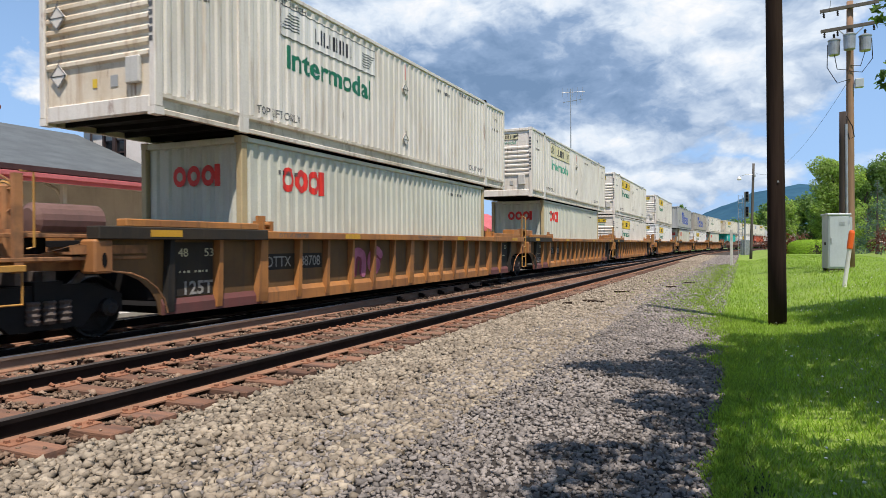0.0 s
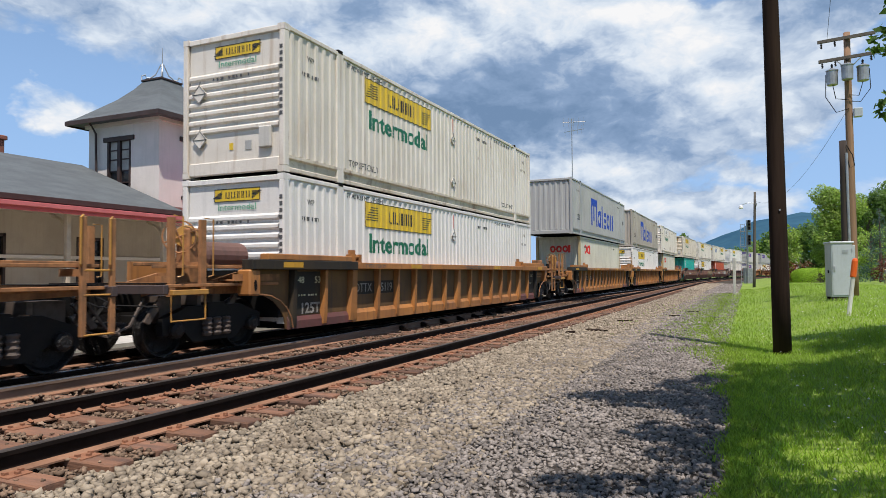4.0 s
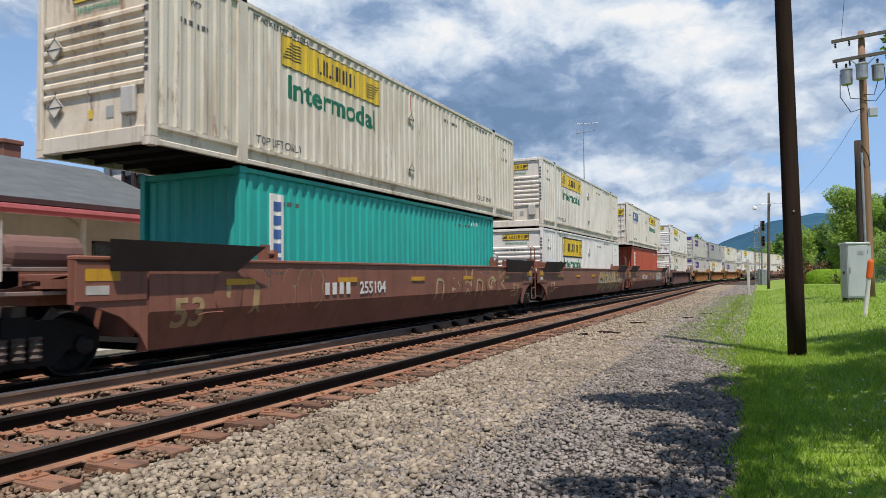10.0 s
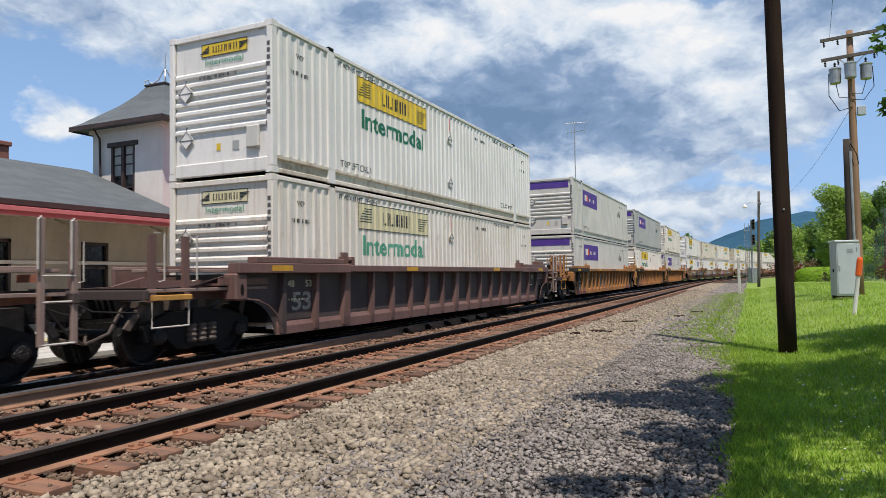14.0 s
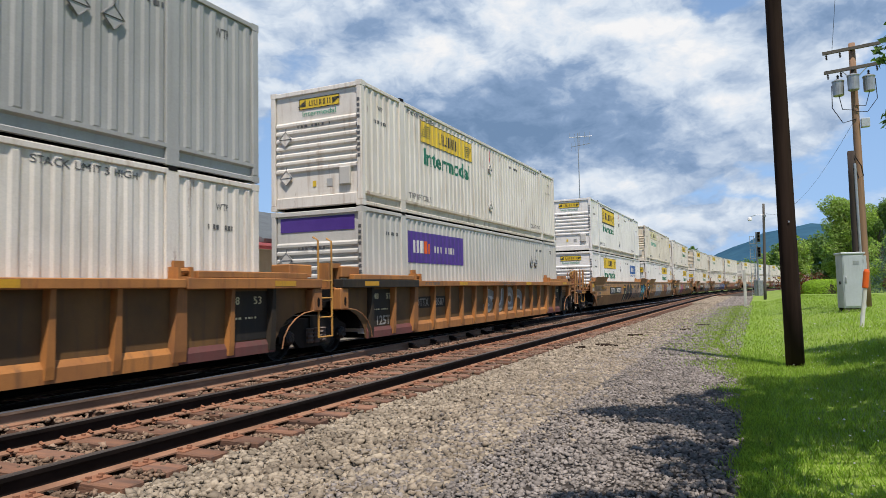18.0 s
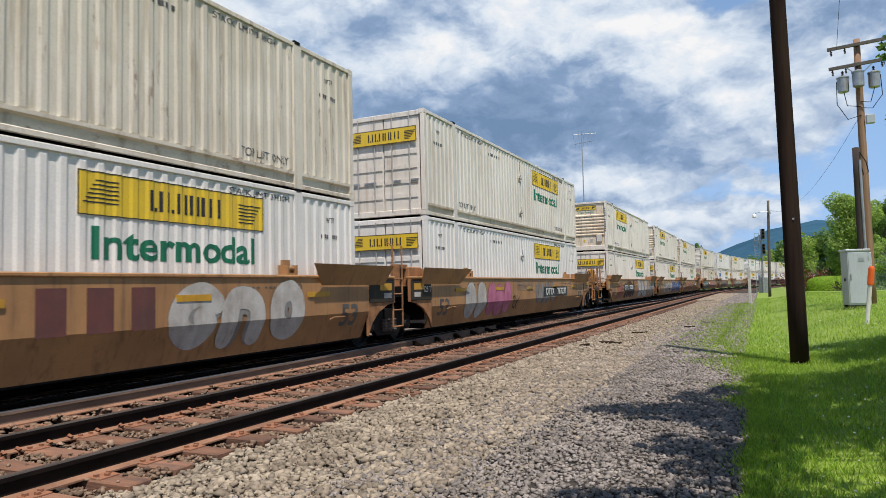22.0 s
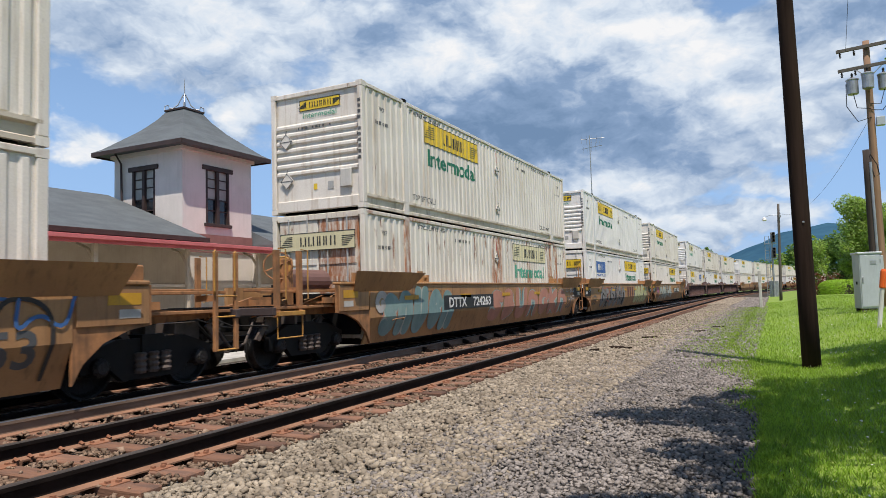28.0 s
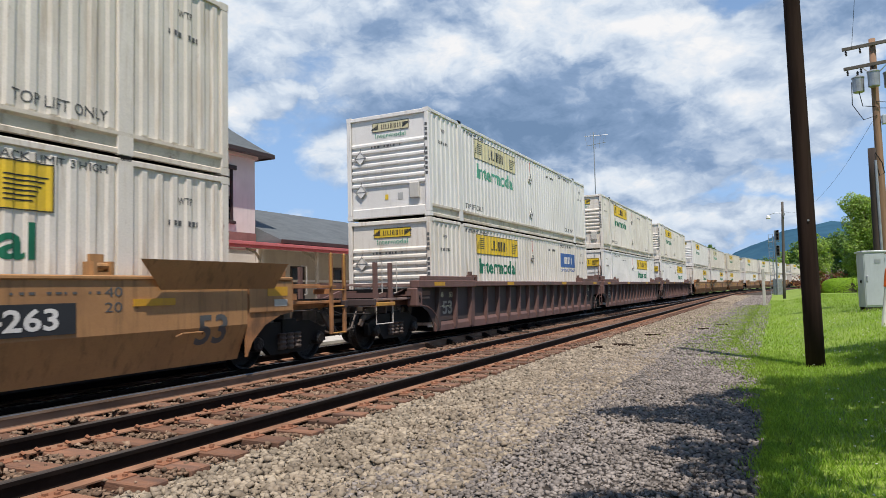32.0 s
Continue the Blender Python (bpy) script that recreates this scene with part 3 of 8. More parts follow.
def letters(text, size, depth=0.004, spread=1.0, bold=0.022):
    """A mesh of built-in lettering, centred, upright in the yz plane and read from +x."""
    cu = bpy.data.curves.new("letters", "FONT")
    cu.body, cu.size, cu.extrude, cu.align_x, cu.align_y = text, size, depth / 2, "CENTER", "CENTER"
    cu.space_character, cu.resolution_u, cu.offset = spread, 3, bold
    ob = new("letters", cu)
    bpy.context.view_layer.update()
    me = bpy.data.meshes.new_from_object(ob.evaluated_get(bpy.context.evaluated_depsgraph_get()))
    bpy.data.objects.remove(ob)
    me.transform(Matrix(((0, 0, 1, 0), (1, 0, 0, 0), (0, 1, 0, 0), (0, 0, 0, 1))))
    return me


# ---------------------------------------------------------------- the line of the tracks
TRAIN_X, NEAR_OFF, BEND, RADIUS = -9.355, 3.48, 80.0, 650.0


def on_track(s, off=0.0, z=0.0):
    """The pose on the train's track s metres along it, off metres to its right."""
    if s <= BEND:
        return pose(TRAIN_X + off, s, z)
    a = (s - BEND) / RADIUS
    r = RADIUS - off
    return pose(TRAIN_X + RADIUS - r * math.cos(a), BEND + r * math.sin(a), z, 0, 0, -math.degrees(a))


# ---------------------------------------------------------------- ground, ballast, gravel, lawn
def strip(name, offs, heights, s_rows, material, label, category, kind="structure", wobble=0.0):
    """A sheet along the track: heights at the offsets, rows along s."""
    rng = random.Random(7)
    bm = bmesh.new()
    rows = []
    for s in s_rows:
        row = []
        for o, h in zip(offs, heights):
            p = on_track(s, o, h).translation
            row.append(bm.verts.new((p.x + rng.uniform(-wobble, wobble), p.y, p.z + rng.uniform(-wobble, wobble) * 0.3)))
        rows.append(row)
    for a, b in zip(rows, rows[1:]):
        for i in range(len(a) - 1):
            bm.faces.new((a[i], a[i + 1], b[i + 1], b[i]))
    return solid(name, bm, material, label, category, kind=kind)


def lawn_edge(y):
    k = min(max((y - 10.5) / 8.5, 0), 1)
    return -0.05 - 0.9 * k * k * (3 - 2 * k)


def lawn_height(x, y):
    k = min(max((x - 0.3) / 2.6, 0), 1)
    return -0.15 + 0.45 * k * k * (3 - 2 * k)


bm = bmesh.new()
bmesh.ops.create_grid(bm, x_segments=8, y_segments=8, size=4500)
solid("ground", bm, M["field"], "green meadow ground reaching to the horizon", "ground", kind="structure", at=pose(0, 0, -0.42))
far_rows = [-560, -300, -120, -40] + [-20 + 4 * i for i in range(25)] + [BEND + 10 * i for i in range(0, 82)]
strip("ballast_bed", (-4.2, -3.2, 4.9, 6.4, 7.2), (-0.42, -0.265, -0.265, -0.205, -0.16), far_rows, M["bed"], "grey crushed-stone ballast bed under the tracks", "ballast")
# a dark sheet laid where the train's shade falls
strip("oily_bed", (-1.9, 1.35), (-0.235, -0.235), far_rows, M["oily"], "near-black ballast sheet with the train's shade in its colour", "ballast")
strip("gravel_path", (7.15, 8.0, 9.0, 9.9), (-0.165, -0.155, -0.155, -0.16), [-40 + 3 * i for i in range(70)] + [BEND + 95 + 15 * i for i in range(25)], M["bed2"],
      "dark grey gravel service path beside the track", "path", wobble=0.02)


def build_lawn():
    bm = bmesh.new()
    ys = [-30 + 1.0 * i for i in range(27)] + [-3 + 0.3 * i for i in range(110)] + [30 + 3.0 * i for i in range(40)] + [150, 180, 220, 300]
    us = [0, 0.15, 0.4, 0.8, 1.3, 2, 3, 4.5, 7, 12, 25, 60, 140]
    rng = random.Random(3)
    rows = []
    for y in ys:
        shift = on_track(max(y, 0), 9.3).translation.x + 0.055 if y > BEND else 0.0
        e = lawn_edge(y) + rng.uniform(-0.1, 0.1) + 0.07 * math.sin(y * 1.9) + max(shift, 0)
        rows.append([bm.verts.new((e + u, y, lawn_height(e + u - max(shift, 0), y) + (0.012 if u else -0.03))) for u in us])
    for a, b in zip(rows, rows[1:]):
        for i in range(len(us) - 1):
            bm.faces.new((a[i], a[i + 1], b[i + 1], b[i]))
    return solid("lawn", bm, M["lawn"], "bright green mown lawn sloping up from the gravel", "lawn", kind="structure")


build_lawn()


# ---------------------------------------------------------------- tracks
FOOT = [(-0.095, -0.172), (0.095, -0.172), (0.095, -0.158), (0.02, -0.141), (-0.02, -0.141), (-0.095, -0.158)]
RAIL = [(-0.014, -0.141), (0.014, -0.141), (0.012, -0.13), (0.012, -0.045), (0.036, -0.038), (0.036, -0.004),
        (-0.036, -0.004), (-0.036, -0.038), (-0.012, -0.045), (-0.012, -0.13)]
HEAD = [(-0.036, -0.004), (0.036, -0.004), (0.03, 0.004), (-0.03, 0.004)]


def sweep(outline, s_rows, off_of):
    bm = bmesh.new()
    rings = []
    for s in s_rows:
        rings.append([bm.verts.new(on_track(s, off_of(s) + a, b).translation) for a, b in outline])
    n = len(outline)
    for ra, rb in zip(rings, rings[1:]):
        for i in range(n):
            bm.faces.new((ra[i], ra[(i + 1) % n], rb[(i + 1) % n], rb[i]))
    bm.faces.new(rings[0])
    bm.faces.new(rings[-1])
    bmesh.ops.recalc_face_normals(bm, faces=list(bm.faces))
    return bm


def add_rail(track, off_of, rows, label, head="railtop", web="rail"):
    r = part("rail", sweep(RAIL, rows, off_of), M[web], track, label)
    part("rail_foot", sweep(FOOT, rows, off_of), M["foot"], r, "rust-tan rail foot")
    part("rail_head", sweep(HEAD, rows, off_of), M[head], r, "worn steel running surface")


rail_rows = [-560, -200, -50, 0, 40] + [BEND + 8 * i for i in range(0, 100)]
tie_mesh = mesh_of("tie", box(-1.29, 1.29, -0.115, 0.115, -0.34, -0.165, 0.012), M["tie"])
long_tie_mesh = mesh_of("tie", box(-1.29, 2.05, -0.115, 0.115, -0.34, -0.168, 0.012), M["tie"])


def plate_bm():
    bm = box(-0.19, 0.19, -0.095, 0.095, -0.168, -0.152, 0.004)
    for x, y in ((-0.1, 0.06), (-0.1, -0.06), (0.1, 0.06), (0.1, -0.06), (0.155, 0.0)):
        box_into(bm, x - 0.018, x + 0.018, y - 0.016, y + 0.016, -0.152, -0.132)
    return bm


anchor_mesh = mesh_of("rail_anchor", tube([(0.02, 0, -0.19), (0.09, 0, -0.175), (0.105, 0, -0.14), (0.06, 0, -0.125), (0.04, 0, -0.15)], 0.018, 6), M["plate"])
plate_mesh = mesh_of("tie_plate", plate_bm(), M["plate"])


def build_track(name, off, label, first, count, tie, rails, spread):
    track = thing(name, label, "railway track", kind="structure")
    for dx, lab in rails:
        add_rail(track, lambda s, d=off + dx: d, rail_rows, lab, "headrust" if name == "track_near" else "railtop")
    rng = random.Random(name)
    for i in range(count):
        s = first + 0.537 * i
        m = on_track(s + rng.uniform(-0.025, 0.025), off) @ pose(rng.uniform(-0.05, 0.05), 0, rng.uniform(-0.012, 0.006), 0, 0, rng.uniform(-1.2, 1.2))
        t = part("tie", tie, None, track, at=m)
        for dx in spread:
            part("tie_plate", plate_mesh, None, t, at=pose(dx, 0, 0, 0, 0, 0 if dx > 0 else 180))
        if len(spread) == 2 and i < 44:
            for y in (-0.16, 0.16):
                part("rail_anchor", anchor_mesh, None, t, at=pose(-0.755, y, 0))
    bm = bmesh.new()
    rows = [s for s in np.arange(-40, 330, 0.537) if not first - 0.2 < s < first + 0.537 * count - 0.2]
    for s in rows:
        m = on_track(s, off)
        for v in box_into(bm, -1.29, 1.29, -0.115, 0.115, -0.32, -0.165):
            v.co = m @ v.co
    st = part("far_ties", bm, M["tie"], track, "rust-brown wooden ties further along")
    tagged(st, kind="stuff")
    return track


near_track = build_track("track_near", NEAR_OFF, "empty railway track with rusty rails on wooden ties", 1.7, 60, tie_mesh,
                         [(-0.755, "rusty steel rail"), (0.755, "rusty steel rail")], (-0.755, 0.755))
train_track = build_track("track_train", 0.0, "railway track under the passing train", 1.9, 48, long_tie_mesh,
                          [(-0.755, "steel rail"), (0.755, "steel rail")], (0.755,))


def turnout_off(s):
    return 1.35 if s < 8 else 1.35 - 0.5 * min((s - 8) / 16, 1)


add_rail(train_track, turnout_off, [-60, -20, 0, 4, 8, 12, 16, 20, 22], "worn closure rail of a turnout", web="railbrown")


def crossover_off(s):
    k = min(max((s - 26) / 52, 0), 1)
    return 0.80 + 1.90 * k * k * (3 - 2 * k)


add_rail(train_track, crossover_off, [26 + 4 * i for i in range(14)], "light worn crossover rail")
add_rail(train_track, lambda s: crossover_off(s) + 0.12, [24, 30, 38], "short guard rail")
for k in range(8):
    part("rail_brace", prism([(0.0, -0.16), (0.28, -0.16), (0.26, -0.12), (0.05, -0.03), (0.0, -0.03)], -0.05, 0.05, "y"), M["rail"], train_track, "cast rail brace", at=on_track(15.5 + 1.35 * k, turnout_off(15.5 + 1.35 * k) + 0.03))
part("switch_rod", tube([(-1.0, 0, -0.13), (1.9, 0, -0.13)], 0.025, 6), M["iron"], train_track, "iron switch rod", at=on_track(21.4))


# ---------------------------------------------------------------- containers
def wave(length, pitch, depth, flat):
    """The corrugation seen from above: (y, height of the sheet)."""
    n = int(length / pitch)
    p = length / n
    cols = []
    y = -length / 2
    for i in range(n):
        for f, d in ((0.0, 0), (0.5 - flat / 2 - 0.08, 0), (0.5 - flat / 2 + 0.08, 1), (0.5 + flat / 2 - 0.08, 1), (0.5 + flat / 2 + 0.08, 0)):
            cols.append((y + f * p, d * depth))
        y += p
    cols.append((length / 2, 0))
    return cols


draped = {}


def drape(ob, y0, cols, depth):
    """Lays a flat mark onto the corrugation: cut at every fold and set back into the valleys."""
    key = (ob.data.name, round(y0, 3), len(cols), depth)
    if key not in draped:
        bm = bmesh.new()
        bm.from_mesh(ob.data)
        lo, hi = min(v.co.y for v in bm.verts) + y0, max(v.co.y for v in bm.verts) + y0
        for y, _ in cols:
            if lo + 0.001 < y < hi - 0.001:
                bmesh.ops.bisect_plane(bm, geom=list(bm.verts) + list(bm.edges) + list(bm.faces), plane_co=(0, y - y0, 0), plane_no=(0, 1, 0))
        ys, hs = [c[0] for c in cols], [c[1] for c in cols]
        for v in bm.verts:
            v.co.x += float(np.interp(v.co.y + y0, ys, hs)) - depth - 0.001
        me = bpy.data.meshes.new(ob.data.name)
        bm.to_mesh(me)
        bm.free()
        me.materials.append(ob.data.materials[0])
        draped[key] = me
    ob.data = draped[key]


def corrugated(length, z0, z1, pitch, depth, flat=0.4):
    """One side's corrugated sheet in the yz plane, ridges towards +x, its ends closed by slopes at the top and bottom."""
    bm = bmesh.new()
    cols = wave(length, pitch, depth, flat)
    lip = 0.06
    rows = [[bm.verts.new((x if k in (1, 2) else 0.0, yy, zz)) for yy, x in cols] for k, zz in enumerate((z0, z0 + lip * 0.6, z1 - lip, z1))]
    for a, b in zip(rows, rows[1:]):
        for i in range(len(cols) - 1):
            bm.faces.new((a[i], a[i + 1], b[i + 1], b[i]))
    return bm


def nose_sheet(width, z0, z1, ribs=7):
    """The front wall with horizontal ribs, facing -y."""
    bm = bmesh.new()
    pts, w = [(0.0, z0), (0.0, z0 + 0.55)], width / 2
    h = (z1 - 0.62 - (z0 + 0.55)) / ribs
    for i in range(ribs):
        b = z0 + 0.55 + i * h
        pts += [(0.0, b + 0.16 * h), (-0.045, b + 0.36 * h), (-0.045, b + 0.66 * h), (0.0, b + 0.9 * h)]
    pts += [(0.0, z1)]
    rows = [[bm.verts.new((x, y, z)) for x in (w, -w)] for y, z in pts]
    for a, b in zip(rows, rows[1:]):
        bm.faces.new((a[0], a[1], b[1], b[0]))
    return bm


def plank_row(spec, depth=0.004):
    """Plain bars (y0, y1, z0, z1), read from +x."""
    return boxes(*[(0, depth, a, b, c, d) for a, b, c, d in spec])


def comb(y, z, n, h, step, depth=0.004):
    """A row of n plain upright bars, every fourth place left free."""
    return boxes(*[(0, depth, y + step * k, y + step * k + step * (0.3 + 0.2 * (k * 7 % 3)), z, z + h) for k in range(n) if n < 6 or k % 5 != 3])


text_cache = {}


def word(text, width, height, material, parent, name, at):
    """Lettering of a given width and height, centred at the pose."""
    key = (text, width, height, material)
    if key not in text_cache:
        me = letters(text, 1.0, bold=0.022 if height > 0.2 else 0.0)
        co = np.empty(len(me.vertices) * 3)
        me.vertices.foreach_get("co", co)
        co = co.reshape(-1, 3)
        lo, hi = co.min(0), co.max(0)
        me.transform(Matrix.Diagonal((1, width / (hi[1] - lo[1]), height / (hi[2] - lo[2]), 1)) @ Matrix.Translation((0, -(lo[1] + hi[1]) / 2, -(lo[2] + hi[2]) / 2)))
        me.materials.append(M[material])
        text_cache[key] = me
    return tagged(part(name, text_cache[key], None, parent, at=at), kind="stuff")


HC = 2.896


def brand_sign(parent, m, width, height, style):
    """The haulier's panel: a coloured board with plain dark bars for its name."""
    board = {"yellow": "sign", "faded": "faded", "framed": "sign", "white": "clean"}[style]
    sg = part("sign_panel", box(0, 0.006, -width / 2, width / 2, -height / 2, height / 2), M[board], parent, "company sign panel", at=m)
    hh = height * (0.52 if style != "framed" else 0.42)
    bars, x = [], -2.45 * hh
    for wide, bar in ((0.5, "one"), (0.16, "dot"), (0.62, "two"), (0.16, "dot"), (0.7, "two"), (0.68, "two"), (0.74, "two"), (0.6, "mid")):
        stem = 0.17 * hh
        spots = {"one": [wide * hh - stem], "dot": [0], "two": [0, wide * hh - stem], "mid": [wide * hh / 2 - stem / 2]}[bar]
        bars += [(x + q, x + q + stem, -hh / 2, hh / 2 if bar != "dot" else -hh * 0.32) for q in spots]
        x += (wide + 0.13) * hh
    tagged(part("sign_lettering", plank_row(bars), M["black"], sg, "dark plain bars", at=pose(0.006, 0, 0)), kind="stuff")
    edge = 0.065 if style == "framed" else 0.014
    rim = [(-width / 2, width / 2, height / 2 - edge, height / 2), (-width / 2, width / 2, -height / 2, -height / 2 + edge),
           (-width / 2, -width / 2 + edge, -height / 2 + edge, height / 2 - edge), (width / 2 - edge, width / 2, -height / 2 + edge, height / 2 - edge)]
    part("sign_border", plank_row(rim), M["black"], sg, at=pose(0.0062, 0, 0))
    wing = [(-width * 0.46 + 0.04 * k, -width * 0.33, k * height * 0.1 - 0.01, k * height * 0.1 + 0.008) for k in (-2, -1, 0, 1, 2, 3)]
    tagged(part("sign_wing", plank_row(wing + [(-b, -a_, -d, -c) for a_, b, c, d in wing]), M["black"], sg, at=pose(0.0064, 0, 0)), kind="stuff")
    return sg


def placard(parent, at, size, c):
    """A hinged diamond placard holder: a plate with a dark thin rim and clips."""
    p = part("placard_holder", prism([(-size, 0), (0, size), (size, 0), (0, -size)], 0, 0.01), c, parent, "diamond placard holder", at=at)
    q = size * 0.9
    rim = bmesh.new()
    for a, b in (((-q, 0), (0, q)), ((0, q), (q, 0)), ((q, 0), (0, -q)), ((0, -q), (-q, 0)), ((-q, 0), (q, 0)), ((0, q), (0.03, size * 1.35))):
        tube([(0.012, *a), (0.012, *b)], 0.008, 4, bm=rim)
    part("rim", rim, M["print"], p, "thin dark rim")


def red_rings(parent, m, k):
    """Three rings and a bar, as plain red shapes in a row."""
    for n in range(3):
        bm, rows = bmesh.new(), []
        for a in range(17):
            q = a * math.tau / 16
            rows.append([bm.verts.new((0.004, k * (0.21 + 0.43 * n + math.cos(q) * r), k * math.sin(q) * r * 1.2)) for r in (0.2, 0.09)])
        for ra, rb in zip(rows, rows[1:]):
            bm.faces.new((ra[0], rb[0], rb[1], ra[1]))
        part("brand_shape", bm, M["redlet"], parent, "red brand shape", at=m)
    part("brand_shape", plank_row([(k * 1.26, k * 1.42, k * -0.25, k * 0.25)]), M["redlet"], parent, "red brand shape", at=m)


def side_marks(box_thing, kind, m, length, way, c, far=False):
    """The lettering of one side; m puts the yz plane on the side; way 1: the nose towards -y, -1: towards +y."""
    front = -length / 2

    def at_d(d, z):
        return m @ pose(0, (front + d) * way, z)

    def small(d, z, n, h=0.1, step=0.13):
        tagged(part("small_print", comb(-n * step / 2, 0, n, h * 0.8, step), M["print"], box_thing, at=at_d(d, z)), kind="stuff")

    if kind in ("yellow", "faded", "framed", "white", "adpanel"):
        brand_sign(box_thing, at_d(4.83, 2.33 if kind != "framed" else 2.2), 3.63, 0.6 if kind != "framed" else 0.9, "yellow" if kind == "adpanel" else kind)
        word("Intermodal", 3.2, 0.46, "lgreen" if kind == "faded" else "dgreen", box_thing, "lettering", at_d(4.83, 1.66 if kind != "framed" else 1.46))
        if far:
            return
        for d in (3.0, length - 2.9):
            word("TOP LIFT ONLY", 1.3, 0.15, "print", box_thing, "small_lettering", at_d(d, 0.5))
        for z in (2.05, 0.75):
            placard(box_thing, at_d(8.2, z), 0.17, c)
        part("stripe", box(0, 0.003, -0.015, 0.015, -0.2, 0.2), M["redlet"], box_thing, "short red stripe", at=at_d(8.2, 2.5))
        for d in (0.9, length - 0.9):
            word("WTP", 0.26, 0.11, "print", box_thing, "small_lettering", at_d(d, 2.4))
            small(d, 2.02, 7, 0.1, 0.09)
        word("STACK LIMIT 3 HIGH", 1.6, 0.105, "print", box_thing, "small_lettering", at_d(length - 3.4, 2.68))
        word("STACK LIMIT 3 HIGH", 1.6, 0.105, "print", box_thing, "small_lettering", at_d(3.05, 2.69))
    if kind == "adpanel":
        u = part("blue_panel", box(0, 0.006, -1.08, 1.08, -0.29, 0.29), M["adpanel"], box_thing, "blue advert panel", at=at_d(13.0, 2.1))
        for k in range(5):
            part("panel_bar", plank_row([(-0.6 + 0.25 * k, -0.44 + 0.25 * k, -0.15, 0.15)]), M["whitelet"], u, at=pose(0.006, 0, 0))
        word("SHIPPING SUPPLY SPECIALISTS", 2.1, 0.12, "adpanel", box_thing, "small_lettering", at_d(13.0, 1.68))
    if kind == "bluemark":
        y, lo, rim = front + 4.65, 0.72, 0.26

        def blue(bm):
            part("brand_shape", bm, M["blue"], box_thing, "blue brand shape", at=m)

        def hoop(yc, w, h):
            arc = [math.tau * k / 22 for k in range(23)]
            bm = bmesh.new()
            rows = [[bm.verts.new((0.004, yc + math.cos(q) * (w - t), lo + h + math.sin(q) * (h - t))) for t in (0.0, rim * 0.92)] for q in arc]
            for ra, rb in zip(rows, rows[1:]):
                bm.faces.new((ra[0], rb[0], rb[1], ra[1]))
            blue(bm)

        for a in (0.0, 1.4):
            blue(plank_row([(y + a, y + a + 0.3, lo, lo + 1.56)]))
        blue(plank_row([(y + 0.3, y + 1.4, lo + 1.16, lo + 1.56)]))
        blue(plank_row([(y + 0.7, y + 1.0, lo + 0.3, lo + 1.16)]))
        hoop(y + 2.35, 0.48, 0.5)
        blue(plank_row([(y + 2.64, y + 2.9, lo, lo + 1.0)]))
        blue(plank_row([(y + 3.12, y + 3.42, lo, lo + 1.34)]))
        for a in (0.0, 0.38, 0.76):
            blue(plank_row([(y + 3.8, y + 4.5, lo + a, lo + a + 0.24)]))
        hoop(y + 5.15, 0.52, 0.5)
        for a in (5.87, 6.5):
            blue(plank_row([(y + a, y + a + 0.3, lo, lo + 1.0)]))
        word("53", 0.42, 0.3, "black", box_thing, "length_mark", m @ pose(0, front + 1.5, 0.95))
        word("53", 0.36, 0.26, "black", box_thing, "length_mark", m @ pose(0, -front - 0.75, 1.5))
    if kind == "ringed":
        red_rings(box_thing, m @ pose(0, front + 1.16, 2.22), 1.0)
    if kind in ("violet", "violetlow"):
        p = part("sign_panel", box(0, 0.006, -1.78, 1.78, -0.41, 0.41), M["purple"], box_thing, "purple company panel", at=m @ pose(0, front + 3.97, 2.08))
        for k in range(3):
            part("sign_bar", plank_row([(-1.5 + 0.22 * k, -1.34 + 0.22 * k, -0.15, 0.18)]), M["whitelet"], p, at=pose(0.006, 0, 0))
        for k in range(2):
            part("sign_bar", plank_row([(-0.82 + 0.2 * k, -0.68 + 0.2 * k, -0.15, 0.18 - 0.06 * k)]), M["orange"], p, "orange bar", at=pose(0.006, 0, 0))
        tagged(part("sign_print", comb(-0.2, -0.11, 9, 0.18, 0.18), M["lightgrey"], p, at=pose(0.006, 0, 0)), kind="stuff")
        word("TOP LIFT ONLY", 1.3, 0.17, "print", box_thing, "small_lettering", at_d(3.0, 0.47))
        word("WTP", 0.3, 0.16, "print", box_thing, "small_lettering", at_d(length - 0.9, 2.45))
        for dy in (0, 0.55):
            placard(box_thing, at_d(length - 3.6 + dy, 1.95), 0.2, M["grey"])
    if kind == "china":
        p = part("sign_panel", box(0, 0.006, -0.2, 0.2, 0.45, 2.5), M["clean"], box_thing, "white upright panel", at=at_d(1.0, 0))
        for k in range(7):
            part("panel_bar", plank_row([(-0.11, 0.11, 0.62 + 0.26 * k, 0.8 + 0.26 * k)]), M["adpanel"], p, "blue bar", at=pose(0.006, 0, 0))
        tagged(part("code_plate", comb(-0.3, 2.5, 8, 0.1, 0.085), M["whitelet"], box_thing, at=at_d(length - 1.6, 0)), kind="stuff")
    small(length - 5.4 if kind in ("yellow", "faded", "framed", "white", "adpanel") else length - 2.4, 2.42, 9)
    if kind not in ("yellow", "faded", "framed", "white", "adpanel"):
        small(1.4, 2.3, 5)


templates = {}


